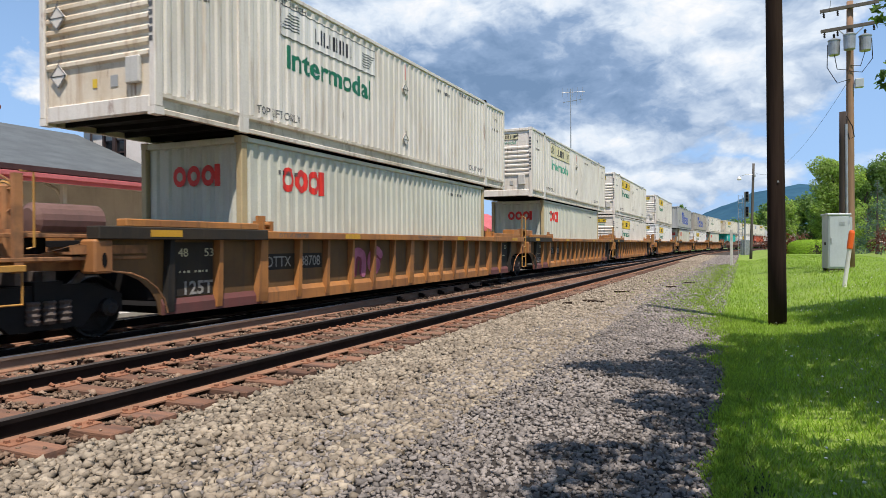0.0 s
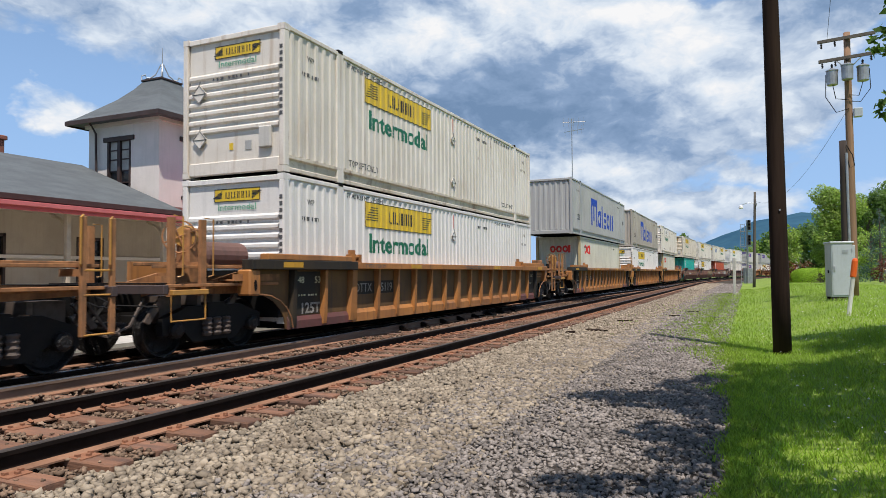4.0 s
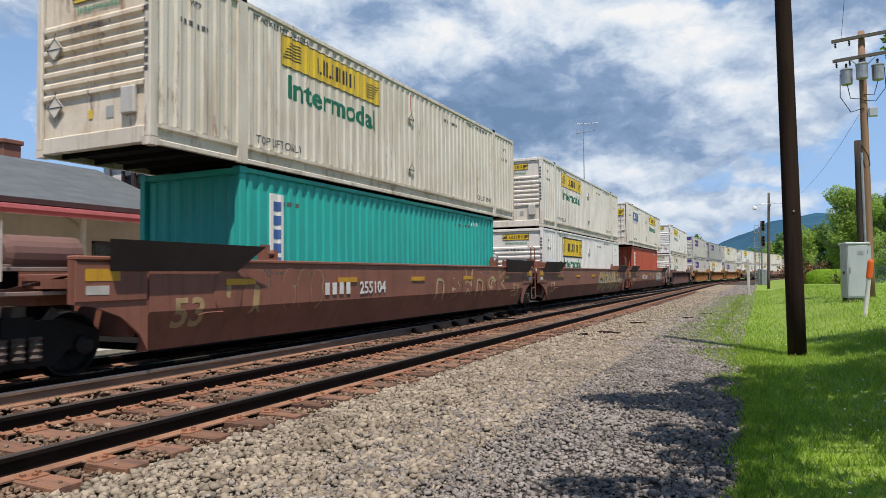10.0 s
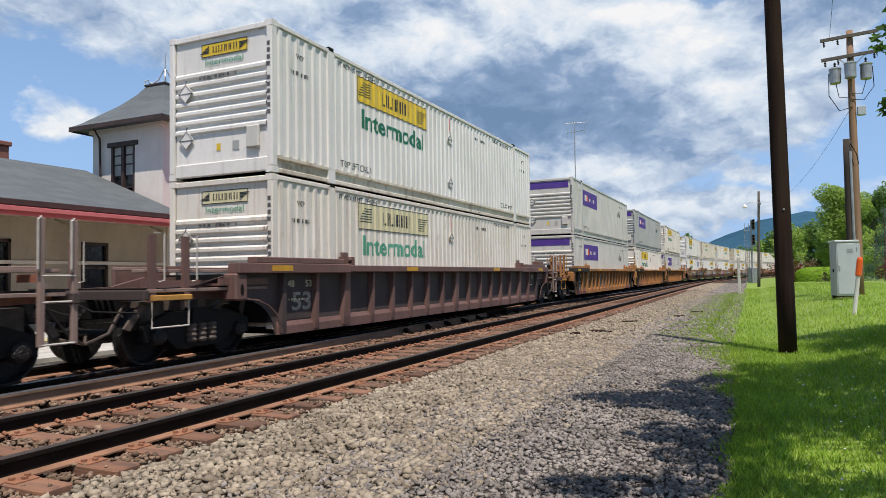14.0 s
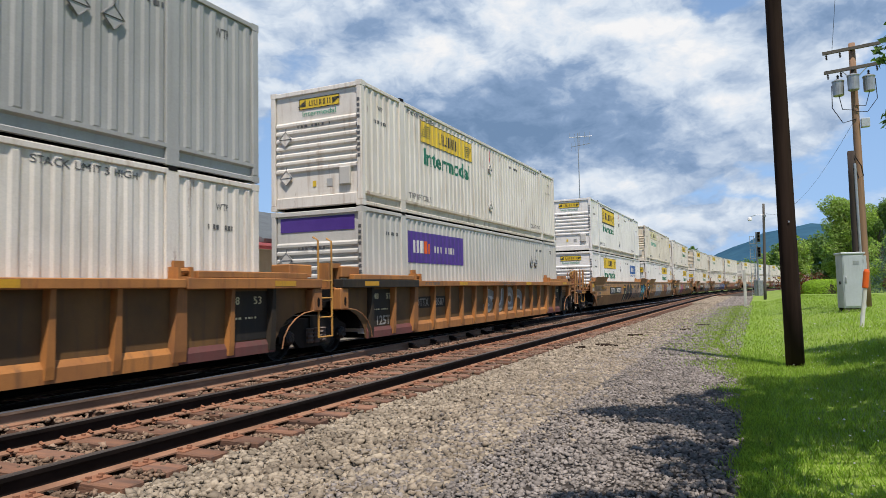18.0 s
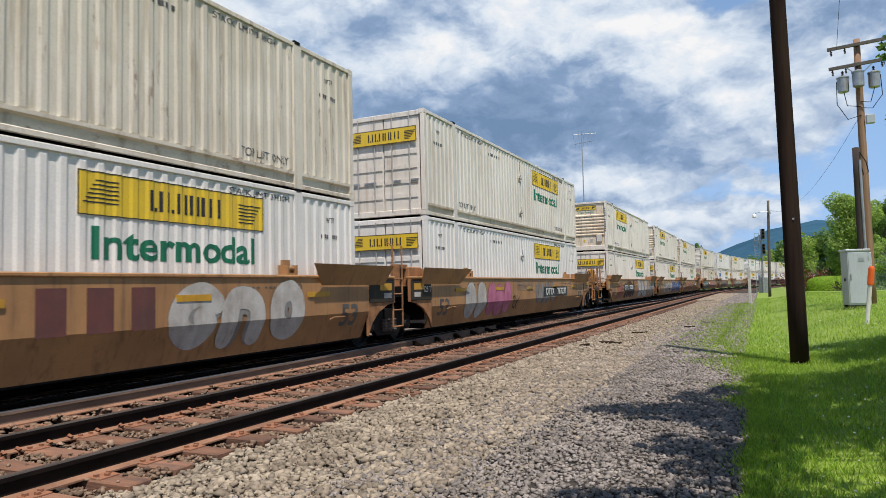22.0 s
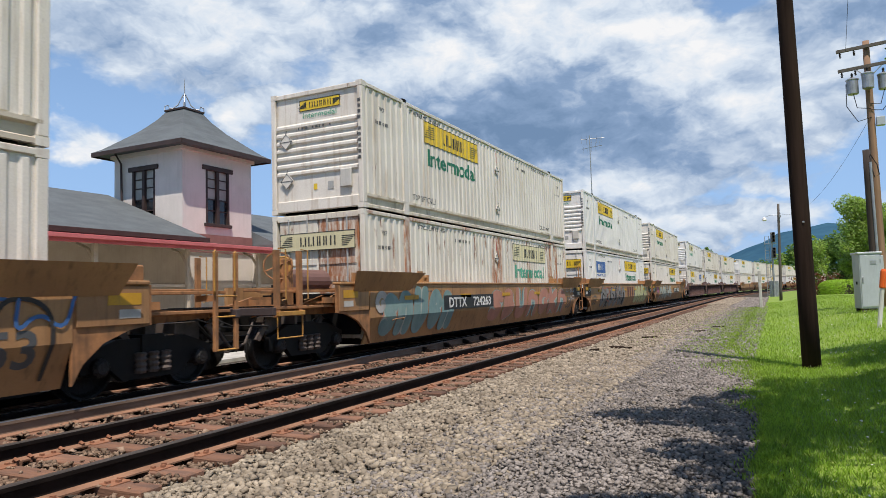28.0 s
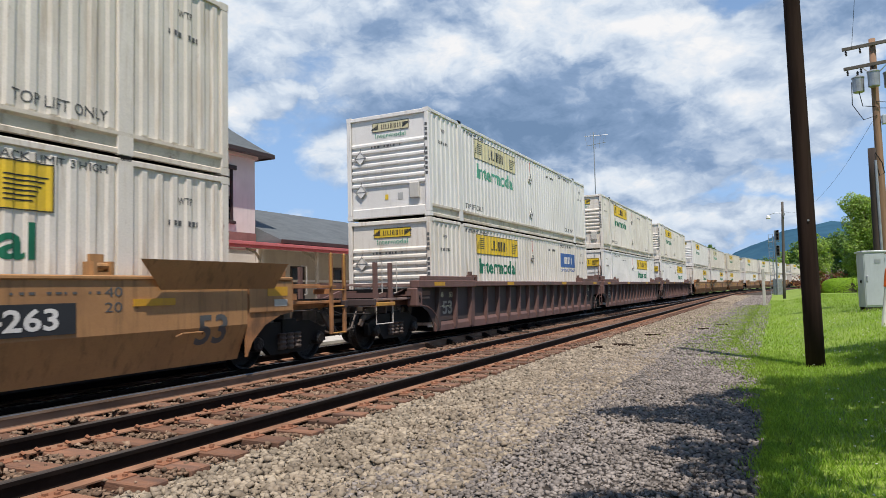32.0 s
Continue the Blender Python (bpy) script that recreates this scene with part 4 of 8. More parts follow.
def container(size, paint, marks, at, label, door_front=False, far=False):
    """A steel freight container; its bottom centre at the pose, its front wall towards -y."""
    key = (size, paint, marks, door_front, far)
    if door_front:
        at = at @ pose(0, 0, 0, 0, 0, 180)
    if key in templates:
        ob = copy_thing(templates[key], at)
        return tagged(ob, label)
    L, wd = (16.15, 2.59) if size == 53 else (12.19, 2.44)
    hw, c = wd / 2, M[paint]
    t = thing("freight_container", label, "container", "containers on the train", at=at)
    pitch, depth, flat = (0.27, 0.025, 0.46) if size == 53 else (0.278, 0.036, 0.46)
    for sgn in (1, -1):
        m = pose(sgn * (hw - depth - 0.012), 0, 0, 0, 0, 0 if sgn > 0 else 180)
        part("side_wall", corrugated(L - 0.3, 0.16 if size == 40 else 0.32, HC - 0.09, pitch, depth, flat), c, t, at=m)
        x0, x1 = sorted((sgn * (hw - 0.07), sgn * hw))
        part("top_rail", box(x0, x1, -L / 2 + 0.08, L / 2 - 0.08, HC - 0.1, HC - 0.012, 0.01), c, t)
        lip = [(hw, 0.33), (hw, 0.275), (hw - 0.012, 0.262), (hw - 0.05, 0.24), (hw - 0.055, 0.11), (hw - 0.008, 0.085), (hw - 0.008, 0.02), (hw - 0.09, 0.02), (hw - 0.09, 0.33)]
        part("bottom_rail", box(x0, x1, -L / 2 + 0.08, L / 2 - 0.08, 0.02, 0.17, 0.012) if size == 40 else prism([(sgn * a, b) for a, b in lip], -L / 2 + 0.08, L / 2 - 0.08, "y"), M["railgrime"] if paint in ("white", "cream", "rusty", "clean", "worn") else c, t, "road-grimed bottom rail")
        for e in (1, -1):
            y0, y1 = sorted((e * (L / 2 - 0.16), e * L / 2))
            post = box(x0 - 0.06 * (sgn > 0), x1 + 0.06 * (sgn < 0), y0, y1, 0.12, HC - 0.12, 0.014)
            for z in (0.0, HC - 0.12):
                box_into(post, x0 - 0.09 * (sgn > 0), x1 + 0.09 * (sgn < 0) + 0.003 * sgn * 0, y0 - 0.02 * (e > 0), y1 + 0.02 * (e < 0), z, z + 0.12)
            part("corner_post", post, M["ochre"] if paint == "ringed" else c, t)
            if size == 53:
                if (sgn < 0) != bool(door_front):
                    continue
                part("lift_post", box(x0, x1, e * 6.1 - 0.13, e * 6.1 + 0.13, 0.0, HC - 0.05, 0.01), c, t)
                part("lift_casting", boxes((x0, x1 + 0.003, e * 6.1 - 0.09, e * 6.1 + 0.09, HC - 0.045, HC + 0.03)), M["under"], t, "dark lifting casting")
        if (sgn < 0) == bool(door_front):
            before = set(t.children_recursive)
            side_marks(t, marks, pose(sgn * (hw - 0.008), 0, 0, 0, 0, 0 if sgn > 0 else 180), L, -1 if door_front else 1, c, far)
            cols = wave(L - 0.3, pitch, depth, flat)
            for ob in t.children_recursive:
                if ob in before or ob.name.split(".")[0] in ("placard_holder", "rim", "stripe"):
                    continue
                y = ob.matrix_basis.translation.y * (1 if ob.parent is not t else sgn) + (ob.parent.matrix_basis.translation.y * sgn if ob.parent is not t else 0)
                drape(ob, y, cols, depth)
    part("roof", box(-hw + 0.06, hw - 0.06, -L / 2 + 0.1, L / 2 - 0.1, HC - 0.05, HC - 0.025), c, t)
    floor = bmesh.new()
    box_into(floor, -hw + 0.08, hw - 0.08, -L / 2 + 0.1, L / 2 - 0.1, 0.12, 0.16)
    for k in range(int(L / 0.6)):
        y = -L / 2 + 0.4 + 0.6 * k
        box_into(floor, -hw + 0.08, hw - 0.08, y, y + 0.06, 0.03, 0.12)
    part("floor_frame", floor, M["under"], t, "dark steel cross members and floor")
    # front wall
    if size == 53 and marks != "bluemark":
        part("front_wall", nose_sheet(wd - 0.3, 0.3, HC - 0.12), M["rustnose"] if paint in ("rusty", "cream", "worn") else c, t, at=pose(0, -L / 2 + 0.06, 0))
        part("front_sill", box(-hw + 0.15, hw - 0.15, -L / 2 + 0.02, -L / 2 + 0.14, 0.04, 0.3, 0.015), c, t)
        part("document_box", box(0.68, 0.98, -L / 2 - 0.02, -L / 2 + 0.06, 0.5, 0.92, 0.02), M["lightgrey"], t, "grey document box")
        dm = pose(0, -L / 2 + 0.054, 0, 0, 0, -90)
        if marks in ("yellow", "framed", "faded", "white", "adpanel"):
            brand_sign(t, dm @ pose(0, 0.1, HC - 0.36), 1.15, 0.26, "yellow" if marks in ("yellow", "framed", "adpanel") else marks)
        if marks in ("violet", "violetlow"):
            part("sign_panel", box(0, 0.006, -1.05, 1.05, -0.17, 0.17), M["purple"], t, "purple company panel", at=dm @ pose(0, 0, HC - 0.34))
        tagged(part("small_print", comb(-0.5, 2.02, 10, 0.06, 0.1), M["print"], t, at=dm @ pose(0.04, 0, -0.06)), kind="stuff")
        if not far:
            placard(t, dm @ pose(0.03, -0.85, 0.78), 0.2, c)
            placard(t, dm @ pose(0.05, -0.85, 1.72), 0.2, c)
            tagged(part("upright_code", boxes(*[(0, 0.003, -0.035, 0.035, HC - 0.5 - 0.13 * k, HC - 0.42 - 0.13 * k) for k in range(11) if k != 4]), M["print"], t, at=pose(hw - 0.075, -L / 2 - 0.002, 0, 0, 0, -90)), kind="stuff")
            part("label_plate", box(0, 0.004, 0.3, 0.46, 0.5, 0.68), M["grey"], t, "small grey label", at=dm)
            part("label_plate", box(0, 0.004, -0.1, 0.0, 0.52, 0.66), M["sign"], t, "small yellow label", at=dm)
        if not far and marks in ("yellow", "framed", "faded", "white", "adpanel"):
            word("Intermodal", 0.95, 0.13, "lgreen", t, "lettering", dm @ pose(0.006, 0.1, HC - 0.6))
    else:
        part("front_wall", corrugated(wd - 0.3, 0.2, HC - 0.12, 0.28, 0.036, 0.46), c, t, at=pose(0, -L / 2 + 0.09, 0, 0, 0, -90))
        if marks == "ringed":
            red_rings(t, pose(-0.45, -L / 2 + 0.05, 2.22, 0, 0, -90), 0.8)
        part("front_sill", box(-hw + 0.15, hw - 0.15, -L / 2 + 0.02, -L / 2 + 0.12, 0.02, 0.2, 0.012), c, t)
    part("front_header", box(-hw + 0.15, hw - 0.15, -L / 2 + 0.01, -L / 2 + 0.12, HC - 0.13, HC - 0.02, 0.012), c, t)
    # door end
    for sgn in (1, -1):
        leaf = box(min(0, sgn * (hw - 0.17)) + 0.012, max(0, sgn * (hw - 0.17)) - 0.012, L / 2 - 0.1, L / 2 - 0.05, 0.18, HC - 0.16, 0.015)
        for z in (0.5, 0.9, 1.3, 1.7, 2.1):
            box_into(leaf, min(0, sgn * (hw - 0.2)) + 0.05 * (1 if sgn > 0 else 1), max(0, sgn * (hw - 0.2)) - 0.05, L / 2 - 0.055, L / 2 - 0.03, z, z + 0.12)
        d = part("door", leaf, c, t)
        if not door_front:
            continue
        for x in (0.28, 0.82):
            part("lock_rod", tube([(sgn * x, L / 2 - 0.02, 0.12), (sgn * x, L / 2 - 0.02, HC - 0.1)], 0.02, 6), M["grey"], d, "grey steel lock rod")
            part("door_handle", box(sgn * x - 0.04, sgn * x + 0.3 * sgn + 0.04, L / 2 - 0.035, L / 2 - 0.01, 0.95, 1.0), M["galv"], d, "steel handle")
    part("door_sill", box(-hw + 0.15, hw - 0.15, L / 2 - 0.14, L / 2 - 0.02, 0.02, 0.18, 0.012), c, t)
    part("door_header", box(-hw + 0.15, hw - 0.15, L / 2 - 0.14, L / 2 - 0.02, HC - 0.16, HC - 0.02, 0.012), c, t)
    if size == 53 and marks not in ("bluemark", "violet", "violetlow"):
        if door_front and not far:
            brand_sign(t, pose(0, L / 2 + 0.004, HC - 0.66, 0, 0, 90), 2.1, 0.42, "yellow" if marks in ("yellow", "framed", "adpanel") else "faded")
    templates[key] = t
    return t


# ---------------------------------------------------------------- well cars and trucks
LW = 16.15
HX = 1.54   # half the width over a car's sills


def arch_outline(top, low=0.27, start=8.25):
    """The side's outline (y, z): a long low edge, with a quarter-round wheel arch at each end."""
    arc = [(start + 0.95 * (1 - math.cos(a)), low + 0.69 * math.sin(a)) for a in (0.0, 0.3, 0.6, 0.9, 1.2, 1.57)]
    right = arc + [(9.45, low + 0.69), (9.45, top)]
    return right + [(-y, z) for y, z in reversed(right)]


def rib_bm(y, top, low, x_in, w_top, w_low):
    """A gusset rib: narrow and shallow under the sill, broad and deep at the foot."""
    bm = bmesh.new()
    ring = []
    for z, x1, w in ((low, HX - 0.15, w_low), (low + 0.16, HX - 0.13, w_low), (top, HX - 0.09, w_top)):
        ring.append([bm.verts.new(p) for p in ((x_in, y - w, z), (x1, y - w * 0.8, z), (x1, y + w * 0.8, z), (x_in, y + w, z))])
    for a, b in zip(ring, ring[1:]):
        for i in range(4):
            bm.faces.new((a[i], a[(i + 1) % 4], b[(i + 1) % 4], b[i]))
    bm.faces.new(ring[0][::-1])
    bm.faces.new(ring[-1])
    bmesh.ops.recalc_face_normals(bm, faces=list(bm.faces))
    return bm


def guide_bm(y):
    """A cast corner guide: two cheeks, a sloped plate and a roller."""
    bm = boxes((HX - 0.24, HX - 0.02, y - 0.15, y - 0.1, 1.5, 1.74), (HX - 0.24, HX - 0.02, y + 0.1, y + 0.15, 1.5, 1.74), (HX - 0.22, HX - 0.16, y - 0.1, y + 0.1, 1.5, 1.84), (HX - 0.16, HX - 0.05, y - 0.1, y + 0.1, 1.5, 1.6))
    tube([(HX - 0.1, y - 0.1, 1.68), (HX - 0.1, y + 0.1, 1.68)], 0.045, 8, bm=bm)
    return bm


def ribbed_side(t, style, paint, inner, number):
    top, x0 = 1.56, 1.315
    # sheet darker than the sill paint; the sill's shade is part of that
    part("side_sheet", prism(arch_outline(1.42), x0 - 0.02, x0), inner, t, "grimy recessed side sheet, sill shade in its colour")
    part("top_sill", box(x0 - 0.03, HX, -5.95, 5.95, 1.42, top, 0.012), paint, t)
    part("bottom_sill", prism([(x0 - 0.01, 0.25), (HX - 0.17, 0.25), (HX - 0.17, 0.44), (x0 + 0.004, 0.53), (x0 - 0.01, 0.53)], -5.95, 5.95, "y"), paint, t)
    for y in [0.97 * k for k in range(-5, 6)] + [-7.05, -5.95, 5.95, 7.05]:
        big = y == 0 or abs(y) == 5.95
        part("side_rib", rib_bm(y, 1.42, 0.3, x0, 0.11 if big else 0.045, 0.16 if big else 0.075), paint, t)
    for e in (-1, 1):
        a, b = sorted((e * 5.97, e * 9.45))
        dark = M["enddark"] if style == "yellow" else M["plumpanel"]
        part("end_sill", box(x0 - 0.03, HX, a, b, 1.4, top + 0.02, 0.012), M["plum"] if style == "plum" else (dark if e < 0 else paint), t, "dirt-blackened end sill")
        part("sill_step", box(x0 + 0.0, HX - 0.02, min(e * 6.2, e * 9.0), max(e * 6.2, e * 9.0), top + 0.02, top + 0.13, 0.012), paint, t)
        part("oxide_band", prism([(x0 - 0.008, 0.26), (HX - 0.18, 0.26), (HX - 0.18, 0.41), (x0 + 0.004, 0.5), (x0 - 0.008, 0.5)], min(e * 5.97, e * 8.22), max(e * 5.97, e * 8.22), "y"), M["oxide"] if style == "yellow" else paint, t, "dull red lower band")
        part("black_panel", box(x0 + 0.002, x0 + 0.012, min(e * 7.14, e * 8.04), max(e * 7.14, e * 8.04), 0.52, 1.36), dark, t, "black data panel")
        part("end_rib", rib_bm(e * 8.1, 1.4, 0.3, x0, 0.05, 0.09), dark, t)
        part("corner_guide", guide_bm(e * 5.95), paint, t, "cast corner guide")
        part("end_post", box(x0 - 0.1, HX - 0.03, min(e * 9.2, e * 9.5), max(e * 9.2, e * 9.5), 0.94, 1.4, 0.03), paint, t)
        arch = [(HX - 0.05, e * (8.25 + 0.95 * (1 - math.cos(a))), 0.27 + 0.69 * math.sin(a)) for a in (0.05, 0.35, 0.65, 0.95, 1.25, 1.57)]
        part("arch_rim", tube(arch + [(HX - 0.05, e * 9.45, 0.96)], 0.013, 5), M["gear"] if style == "yellow" else paint, t, "thin rim round the wheel arch")
        # a dark disc: the shade inside the post's slot is painted, not cut
        part("lifting_eye", turned([(0, 0.09), (0.012, 0.09), (0.012, 0.05), (0.012, 0.0)], 12), M["under"], t, "dark oval disc for the end post's slot", at=pose(HX - 0.036, e * 9.35, 1.12) @ Matrix.Diagonal((1, 0.45, 1.1, 1)))
        tagged(part("data_mark", comb(-0.36, 0.02, 9, 0.035, 0.08), M["faded"], t, at=pose(x0 + 0.012, e * 7.5, 0.86)), kind="stuff")
        word("53", 0.2, 0.13, "faded", t, "length_mark", pose(x0 + 0.013, e * 7.5 + 0.28, 1.2))
        word("48", 0.2, 0.13, "faded", t, "length_mark", pose(x0 + 0.013, e * 7.5 - 0.28, 1.2))
        part("reflector", box(0, 0.004, -0.3, 0.3, -0.05, 0.05), M["reflect"], t, "yellow reflective strip", at=pose(HX, e * 8.3, 1.49))
        part("reflector", box(0, 0.004, -0.3, 0.3, -0.05, 0.05), M["reflect"], t, "yellow reflective strip", at=pose(HX, e * 3.1, 1.49))
    if style == "plum":
        word("53", 0.6, 0.36, "panelgrey", t, "length_mark", pose(x0 + 0.013, -7.45, 0.86))
    else:
        word("125T", 0.62, 0.22, "panelgrey", t, "load_mark", pose(x0 + 0.013, -7.45, 0.64))
    word("CONTROLLED INTERCHANGE CAR", 1.5, 0.05, "print", t, "small_lettering", pose(HX, 0.9, 1.515))
    word("SEE EQUIPMENT REGISTER", 1.2, 0.05, "print", t, "small_lettering", pose(HX, 0.9, 1.455))
    if number:
        word("DTTX " + number, 0.9, 0.075, "print", t, "car_number", pose(HX, -5.2, 1.49))
        part("number_board", box(0, 0.006, -0.92, 0.92, -0.15, 0.15), M["enddark"], t, "dark number board", at=pose(x0, -4.9, 1.0))
        word("DTTX  " + number, 1.7, 0.2, "panelgrey", t, "car_number", pose(x0 + 0.008, -4.9, 1.0))


def smooth_side(t, style, paint, inner, number, lettered_rear, ends_):
    top = 1.62
    side = prism([(HX - 0.03, 0.84), (HX - 0.03, top - 0.06), (HX - 0.08, top - 0.06), (HX - 0.08, 0.85), (HX - 0.3, 0.27), (HX - 0.26, 0.27)], -8.25, 8.25, "y")
    part("side_sheet", side, paint, t, "smooth side sheet folded inwards below")
    part("top_sill", box(HX - 0.2, HX, -9.4, 9.4, top - 0.06, top, 0.015), paint, t)
    for e in (-1, 1):
        a, b = sorted((e * 8.25, e * 9.45))
        dark = style == "tan" and ends_[e > 0] == "joint"
        ends = [(8.26, 0.3), (8.26, top - 0.06), (9.45, top - 0.06), (9.45, 1.0), (9.1, 0.95), (8.7, 0.8), (8.4, 0.55)]
        part("end_sheet", prism([(e * y, z) for y, z in ends], HX - 0.1, HX - 0.045), paint if style == "brown" else M["gear"], t)
        part("end_board", box(HX - 0.044, HX - 0.02, min(e * 8.3, e * 9.4), max(e * 8.3, e * 9.4), 1.02, 1.54, 0.008), M["enddark"] if dark else paint, t, "raised end board")
        part("reflector", box(0, 0.005, -0.26, 0.26, -0.08, 0.08), M["reflect"], t, "yellow reflective square", at=pose(HX - 0.02, e * 9.0, 1.37))
        part("data_plate", box(0, 0.004, -0.17, 0.17, -0.06, 0.06), M["concrete"], t, "pale data plate", at=pose(HX - 0.02, e * 9.08, 1.17))
        if dark and e < 0:
            word("125 T", 0.4, 0.15, "whitelet", t, "load_mark", pose(HX - 0.018, -8.52, 1.3))
        lettered(t, "53", e * 7.5, 0.8, 0.62, 0.46, "print" if style == "tan" else "spraybeige")
        plate = bmesh.new()
        ring = []
        for off in (0.0, 0.012):
            ring.append([plate.verts.new((x + off, e * y, z)) for x, y, z in ((HX - 0.02, 6.5, 1.42), (HX - 0.02, 8.9, 1.42), (HX + 0.17, 9.05, 1.84), (HX + 0.17, 6.0, 1.84))])
        plate.faces.new(ring[0])
        plate.faces.new(ring[1][::-1])
        for i in range(4):
            plate.faces.new((ring[0][i], ring[1][i], ring[1][(i + 1) % 4], ring[0][(i + 1) % 4]))
        bmesh.ops.recalc_face_normals(plate, faces=list(plate.faces))
        # brown cars take a darker plate: shade of its overhang is in the colour
        part("guide_plate", plate, M["plumpanel"] if style == "brown" else M["tan"], t, "flared guide plate leaning out over the side")
        part("plate_web", boxes(*[(HX - 0.16, HX + 0.0, e * y - 0.02, e * y + 0.02, 1.6, 1.8) for y in (6.7, 7.6, 8.5)], (HX - 0.2, HX - 0.16, min(e * 6.6, e * 8.7), max(e * 6.6, e * 8.7), 1.6, 1.82)), paint, t)
        part("corner_guide", guide_bm(e * 5.6), paint, t, "cast corner guide", at=pose(0, 0, 0.06))
        tagged(part("data_mark", comb(-0.6, 0.02, 11, 0.03, 0.11), M["print"], t, at=pose(HX - 0.029, e * 5.0, 1.36)), kind="stuff")
        word("40", 0.26, 0.13, "print", t, "length_mark", pose(HX - 0.028, e * 5.75, 1.4))
        word("20", 0.26, 0.13, "print", t, "length_mark", pose(HX - 0.028, e * 5.75, 1.2))
        part("grab_iron", tube([(HX - 0.05, e * 7.3, 0.74), (HX + 0.02, e * 7.25, 0.78), (HX + 0.02, e * 6.85, 0.78), (HX - 0.05, e * 6.8, 0.74)], 0.012, 5), paint, t, "bent grab iron")
    for k in range(5):
        part("reflector", box(0, 0.022, -0.35, 0.35, -0.05, 0.05), M["reflect"], t, "yellow reflective strip", at=pose(HX - 0.03, -6.4 + 3.2 * k, 1.25))
    if style == "tan" and not number:
        for k in range(3):
            part("brand_shape", plank_row([(-0.2, 0.2, -0.3, 0.3)]), M["oxide"], t, "dull red brand shape", at=pose(HX - 0.029, 0.92 + 0.68 * k, 1.12))
    if number:
        y = -2.9 if style == "brown" or not lettered_rear else 3.45
        if style == "tan":
            part("number_board", box(0, 0.022, -1.75, 1.75, -0.19, 0.19), M["black"], t, "dark number board", at=pose(HX - 0.03, y, 1.08))
        wide = 1.0 if style == "tan" else 0.82
        if style == "tan":
            word("DTTX", 1.15, 0.27, "whitelet", t, "car_mark", pose(HX - 0.005, y - 0.85, 1.08))
        else:
            for k in range(4):
                part("brand_shape", plank_row([(-0.075, 0.075, -0.12, 0.12)]), M["whitelet"], t, "plain white brand shape", at=pose(HX - 0.012, y - 1.04 + 0.25 * k, 1.08))
        word(number, 1.35 * wide, 0.27, "whitelet", t, "car_number", pose(HX - 0.005 if style == "tan" else HX - 0.012, y + 0.75 * wide + 0.1, 1.08))


def joint_end(t, style, paint, m, front):
    """The end over a shared truck: stub beam, tool box, raised bracket and a tall ladder."""
    rail = M["bright"] if style in ("yellow", "tan") else paint
    part("end_platform", prism([(-1.2, -8.45), (1.2, -8.45), (1.0, -9.0), (0.4, -9.6), (-0.4, -9.6), (-1.0, -9.0)], 0.98, 1.12, "z"), M["under"], t, "dark end casting", at=m)
    if style == "tan":
        paint = rail = M["gear"]
    part("tool_box", box(0.95, 1.4, -9.3, -8.6, 1.62, 1.86, 0.02), paint, t, "painted steel box with small print", at=m)
    if front:
        part("bracket", boxes((1.1, 1.32, -9.7, -9.62, 1.42, 1.92), (1.1, 1.32, -9.3, -9.22, 1.42, 1.92), (1.1, 1.32, -9.62, -9.3, 1.82, 1.92), (1.02, 1.34, -9.74, -9.18, 1.38, 1.42)), paint, t, "raised guide bracket", at=m)
    if not front:
        for y in (-9.88, -9.42):
            part("ladder_rail", tube([(HX - 0.08, y, 0.42), (HX - 0.08, y, 2.35), (HX - 0.2, y, 2.42)], 0.022, 6), rail, t, "steel ladder rail", at=m)
        for z in (0.43, 0.82, 1.2, 1.55):
            part("ladder_rung", tube([(HX - 0.08, -9.88, z), (HX - 0.08, -9.42, z)], 0.018, 6), rail, t, "ladder rung", at=m)


